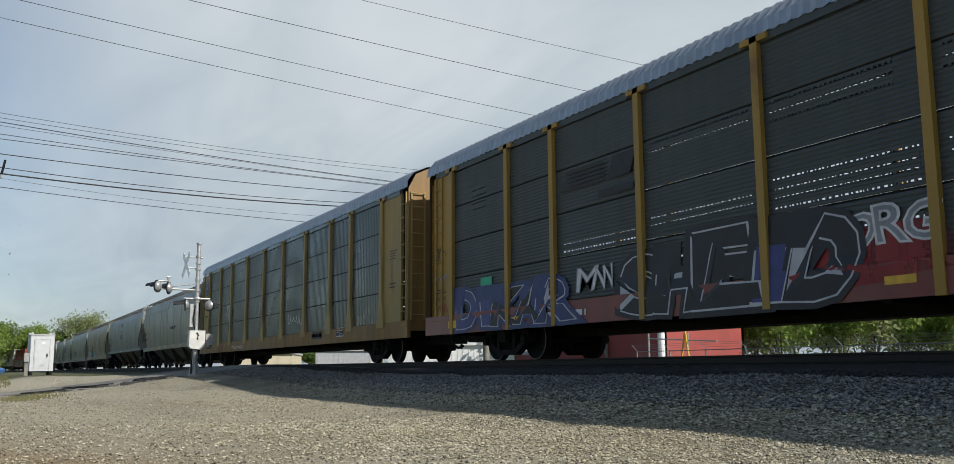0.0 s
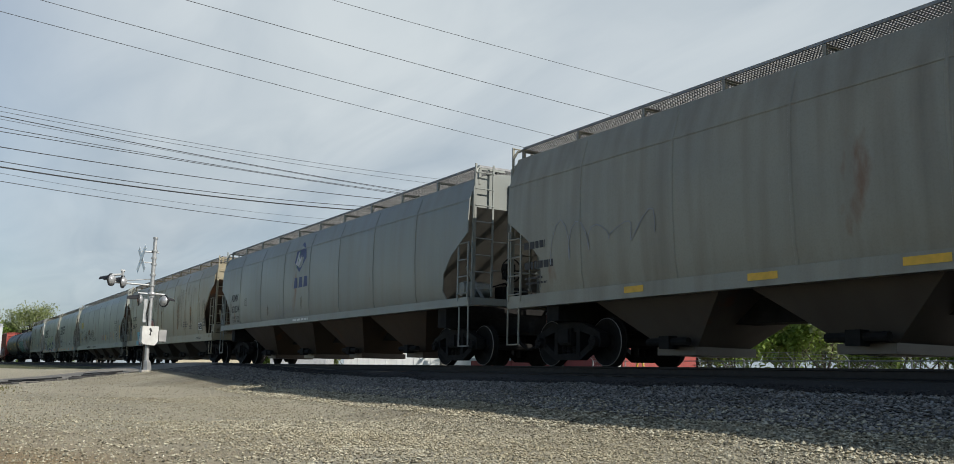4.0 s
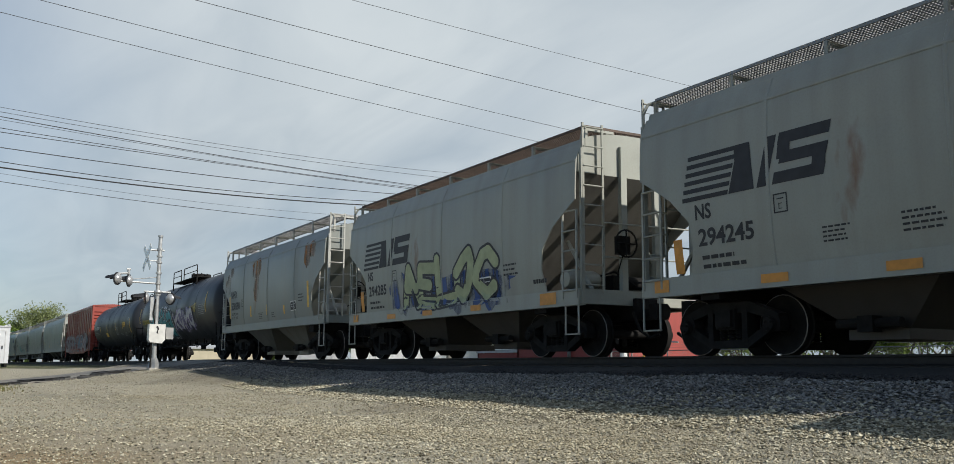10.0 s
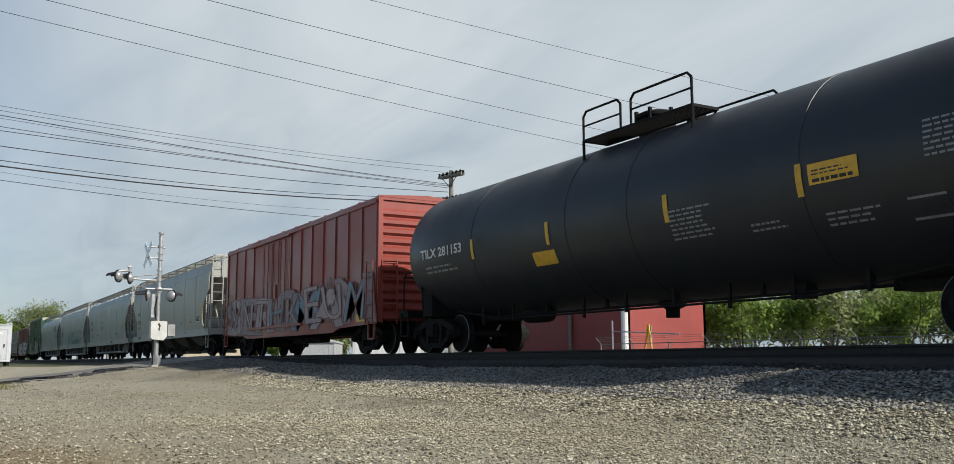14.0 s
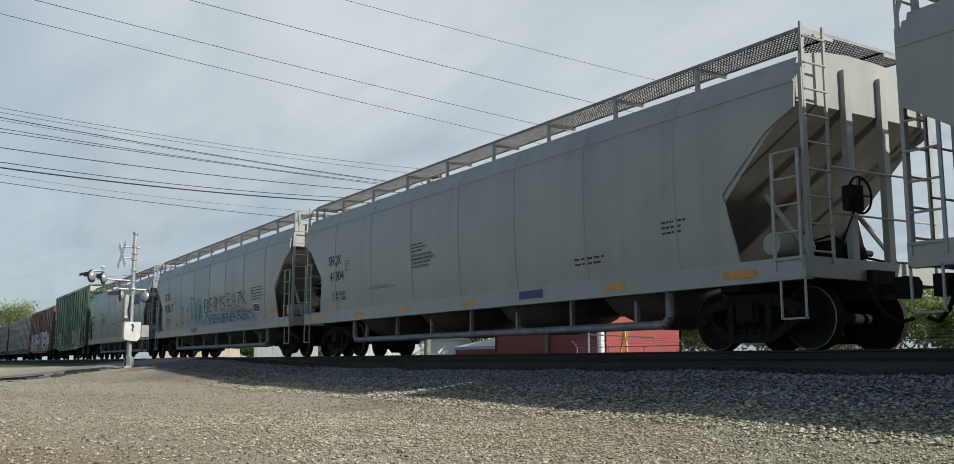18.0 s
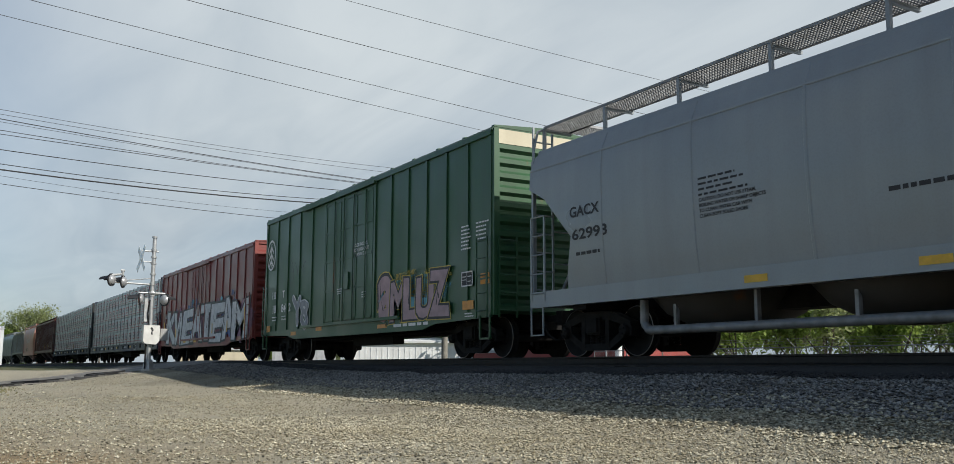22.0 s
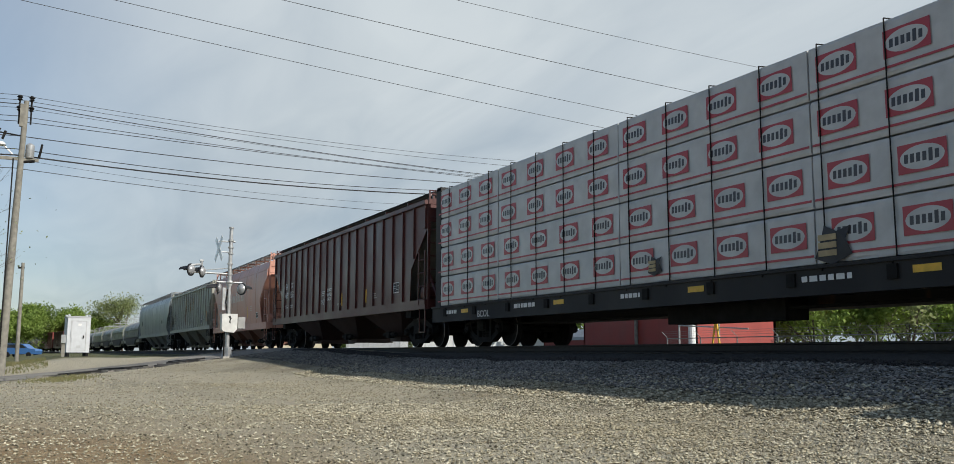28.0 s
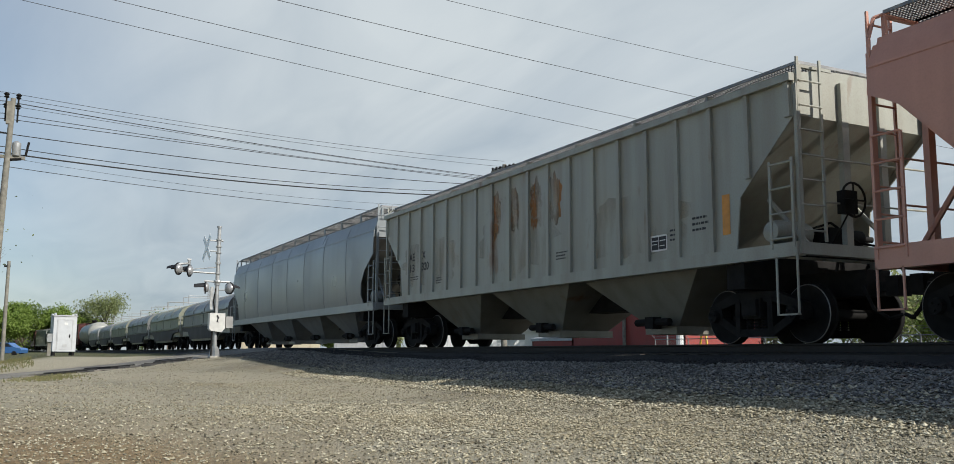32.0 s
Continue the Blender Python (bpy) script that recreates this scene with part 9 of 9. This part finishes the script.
    mark_text(c, lay, "BCOL", -8.84, 0.72, 0.66, 0.17, WHITEMARK)
    for tx, tz, sc in TEARS:
        tear = Build().add([(x * sc, -1.470 - 0.02 * (k % 2), z * sc) for k, (x, z) in enumerate(((0.0, 0.1), (0.35, -0.02), (0.72, 0.12), (0.62, 0.35), (0.7, 0.55), (0.45, 0.48), (0.2, 0.6), (0.12, 0.3)))], [(0, 1, 2, 3, 4, 5, 6, 7)])
        part("torn_wrap", tear, BLACKMARK, c, at=pose(tx, 0, tz))
        for k in range(3):
            part("exposed_board", Build().box(tx + 0.1 * sc, tx + 0.45 * sc, -1.50, -1.46, tz + (0.12 + 0.12 * k) * sc, tz + (0.21 + 0.12 * k) * sc), plain("raw_lumber", (0.42, 0.33, 0.19), 0.8, 0, 0.2, 6, 0.3), c)

    # 21-24: hoppers to the rear; undersides are body paint darkened for shade
    brick = paint("hopper_oxide", (0.082, 0.018, 0.015), (0.04, 0.02, 0.016), 0.4, 0.0)
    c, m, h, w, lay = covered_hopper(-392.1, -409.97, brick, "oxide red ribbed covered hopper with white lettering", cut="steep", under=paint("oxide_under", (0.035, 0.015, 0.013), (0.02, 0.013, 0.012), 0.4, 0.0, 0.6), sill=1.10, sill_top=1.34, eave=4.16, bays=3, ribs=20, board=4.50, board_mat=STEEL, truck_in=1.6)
    row(c, m)
    lay = on_side(c, lambda z: 1.50)
    marks(c, lay, [("GA", -6.98, 2.58, 0.36, 0.25), ("CX", -6.08, 2.58, 0.36, 0.25), ("469", -7.02, 2.17, 0.5, 0.28), ("856", -6.14, 2.17, 0.5, 0.28), ("DO NOT", -0.78, 2.12, 0.56, 0.12), ("HAMMER", -0.80, 1.95, 0.60, 0.12), ("ON CAR", -0.78, 1.78, 0.56, 0.12)], WHITEMARK)
    bars(c, lay, [(-6.98, 1.75, 0.5, 0.16, 2), (-6.1, 1.75, 0.4, 0.16, 2), (4.3, 1.6, 0.5, 0.2, 3), (0.6, 1.55, 0.5, 0.1, 1), (-1.45, 2.0, 0.4, 0.2, 3)], WHITEMARK)
    scribble(c, lay, -1.5, 1.58, 0.6, 0.38, white_s, 91, 3, 0.04)
    panels(c, lay, [(-1.84, 1.5, 0.1, 0.43), (1.03, 1.5, 0.1, 0.45), (3.65, 1.5, 0.1, 0.44), (-7.3, 1.5, 0.12, 0.8)], YELLOWMARK)
    stencil(c, lay, 6.26, 1.66, 0.5, 0.33)
    pink = paint("hopper_salmon", (0.61, 0.315, 0.235), (0.34, 0.17, 0.13), 0.3, 0.04)
    c, m, h, w, lay = covered_hopper(-411.2, -424.7, pink, "faded salmon covered hopper with pale emblem", inside=pink, cut="angled", bays=3, eave=4.05, under=paint("salmon_under", (0.20, 0.10, 0.075), (0.08, 0.05, 0.04), 0.4, 0.1))
    row(c, m)
    pale_pink = plain("pale_pink", (0.60, 0.53, 0.47), 0.6, 0, 0.25, 6)
    b = Build()
    for q in range(3):
        lay(b, [(0.12 + 0.27 * q, 0.0), (0.30 + 0.27 * q, 0.03), (0.14 + 0.13 * q, 0.62), (0.05 + 0.13 * q, 0.62)], [(0, 1, 2, 3)], -3.3, 2.35, 0.006)
        arc = [(0.42 + (0.40 - 0.1 * q + e) * math.cos(a), 0.62 + (0.26 - 0.07 * q + e) * math.sin(a)) for e in (0.0, 0.045) for a in [math.pi - 0.36 * j for j in range(12)]]
        lay(b, arc, [(j, j + 1, j + 13, j + 12) for j in range(11)], -3.3, 2.35, 0.006)
    x = 1.05
    for q, ww in enumerate((0.3, 0.25, 0.2, 0.25, 0.22, 0.25, 0.35, 0.25, 0.2, 0.25)):
        lay(b, [(x, 0.0), (x + ww, 0.0), (x + ww, 0.5 if q in (0, 2, 5, 6) else 0.36), (x, 0.5 if q in (0, 2, 5, 6) else 0.36)], [(0, 1, 2, 3)], -3.3, 2.5, 0.006)
        x += ww + 0.16
    part("painted_emblem", b, pale_pink, c, "pale blocks and swept stripes")
    scribble(c, lay, -3.6, 1.35, 3.6, 0.6, black_s, 92, 11, 0.045)
    scribble(c, lay, -3.0, 1.45, 2.2, 0.5, black_s, 93, 7, 0.03)
    stencil(c, lay, 4.43, 1.5, 0.45, 0.28)
    bars(c, lay, [(-5.0, 1.55, 1.0, 0.18, 2), (3.2, 1.9, 0.5, 0.3, 3), (1.1, 1.5, 0.9, 0.22, 3)], pale_pink)
    marks(c, lay, [("PO", -5.05, 2.32, 0.5, 0.25), ("TX", -4.5, 2.32, 0.46, 0.25), ("1830", -4.95, 1.90, 0.9, 0.25)], pale_pink)
    panels(c, lay, [(2.55, 1.55, 0.1, 0.6)], YELLOWMARK)
    moss = paint("hopper_moss", (0.36, 0.372, 0.325), (0.16, 0.115, 0.07), 0.5, 0.22)
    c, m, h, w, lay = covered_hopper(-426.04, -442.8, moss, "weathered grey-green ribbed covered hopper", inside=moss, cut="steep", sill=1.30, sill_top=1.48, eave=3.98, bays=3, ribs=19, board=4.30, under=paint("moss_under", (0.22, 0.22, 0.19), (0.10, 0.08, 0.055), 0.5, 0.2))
    row(c, m)
    lay = on_side(c, lambda z: 1.50)
    marks(c, lay, [("AE", -6.5, 2.46, 0.4, 0.22), ("X", -5.55, 2.46, 0.22, 0.22), ("13", -6.5, 2.14, 0.4, 0.22), ("320", -5.6, 2.14, 0.5, 0.22)], BLACKMARK)
    stencil(c, lay, 4.85, 1.65, 0.47, 0.29)
    bars(c, lay, [(6.0, 1.9, 0.5, 0.3, 3), (5.4, 1.8, 0.3, 0.25, 3), (-6.4, 1.9, 0.8, 0.14, 2), (-4.6, 1.7, 0.4, 0.2, 3), (1.6, 1.8, 0.5, 0.2, 3)], BLACKMARK)
    panels(c, lay, [(6.75, 1.75, 0.18, 0.66)], ORANGEMARK)
    for k, (x, z, ww, hh) in enumerate(((-7.6, 1.6, 5.0, 1.6), (-2.4, 1.55, 4.6, 2.2), (2.4, 1.6, 4.0, 1.4))):
        blotch(c, lay, x, z, ww, hh, rust_wash, 320 + k, name="rust_wash")
    for k, x in enumerate((-1.5, -0.6, 0.4, 1.2)):
        blotch(c, lay, x, 2.5, 0.7, 1.3, rust_s, 60 + k, 20)
    c, m, h, w, lay = covered_hopper(-443.7, -464.2, silver, "shiny silver covered hopper with dark underside", eave=4.08, sill=1.2, sill_top=1.42, under=paint("silver_under", (0.22, 0.235, 0.24), (0.10, 0.09, 0.08), 0.5, 0.1))
    row(c, m)
    hood_mats = [paint("hood_grey", (0.20, 0.21, 0.205), (0.10, 0.10, 0.09), 0.4), paint("hood_cream", (0.27, 0.285, 0.22), (0.13, 0.12, 0.09), 0.4), paint("hood_white", (0.36, 0.365, 0.35), (0.2, 0.2, 0.18), 0.3)]
    u = -465.6
    for k in range(6):
        c, m, h, w, lay = coil_car(u, u - 14.6, dirty, "coil car under rounded steel hoods", hood_mats[(0, 1, 0, 1, 0, 2)[k]])
        row(c, m)
        u -= 15.9
    for k in range(9):
        if k in (1, 2, 6):
            c, m, h, w, lay = boxcar(u, u - 15.4, (boxred, brick, darkred)[k % 3], "brown boxcar far down the train", z0=0.66, z1=4.2)
        elif k in (0,):
            c, m, h, w, lay = tank_car(u, u - 15.4, white, "white tank car far down the train")
        else:
            c, m, h, w, lay = covered_hopper(u, u - 16.4, (dirty, pale, brick)[k % 3], "covered hopper far down the train", bays=3)
        row(c, m)
        u -= 17.8


def motions():
    """The whole train rolls by, slowing a little; its wheels turn with it."""
    rows = RUN
    for car, mid in TRAIN:
        walk(car, [(t, rail_pose(mid + s)) for t, s in rows])
    first = TRUCKS["first"]
    sets = [o for o in first.children if o.name.startswith("wheelset")]
    ts = [k / FPS for k in range(32 * FPS + 1)]
    dist = np.interp(ts, [r[0] for r in rows], [r[1] for r in rows])
    acts = {}
    for o in sets:
        x = o.matrix_basis.translation.x
        walk(o, [(t, pose(x, 0, 0.457, 0, math.degrees(d / 0.457) % 360, 0)) for t, d in zip(ts, dist)])
        acts[o.data] = o
    for o in list(bpy.data.objects):
        if o.name.startswith("wheelset") and o not in sets:
            walk_like = acts[o.data]
            o.rotation_mode = "QUATERNION"
            data = o.animation_data_create()
            data.action = walk_like.animation_data.action
            data.action_slot = walk_like.animation_data.action_slot


ground()
road()
crossing_signal()
equipment_shed()
poles()
wires()
background()
train()
trees()
track()
scatter()
motions()
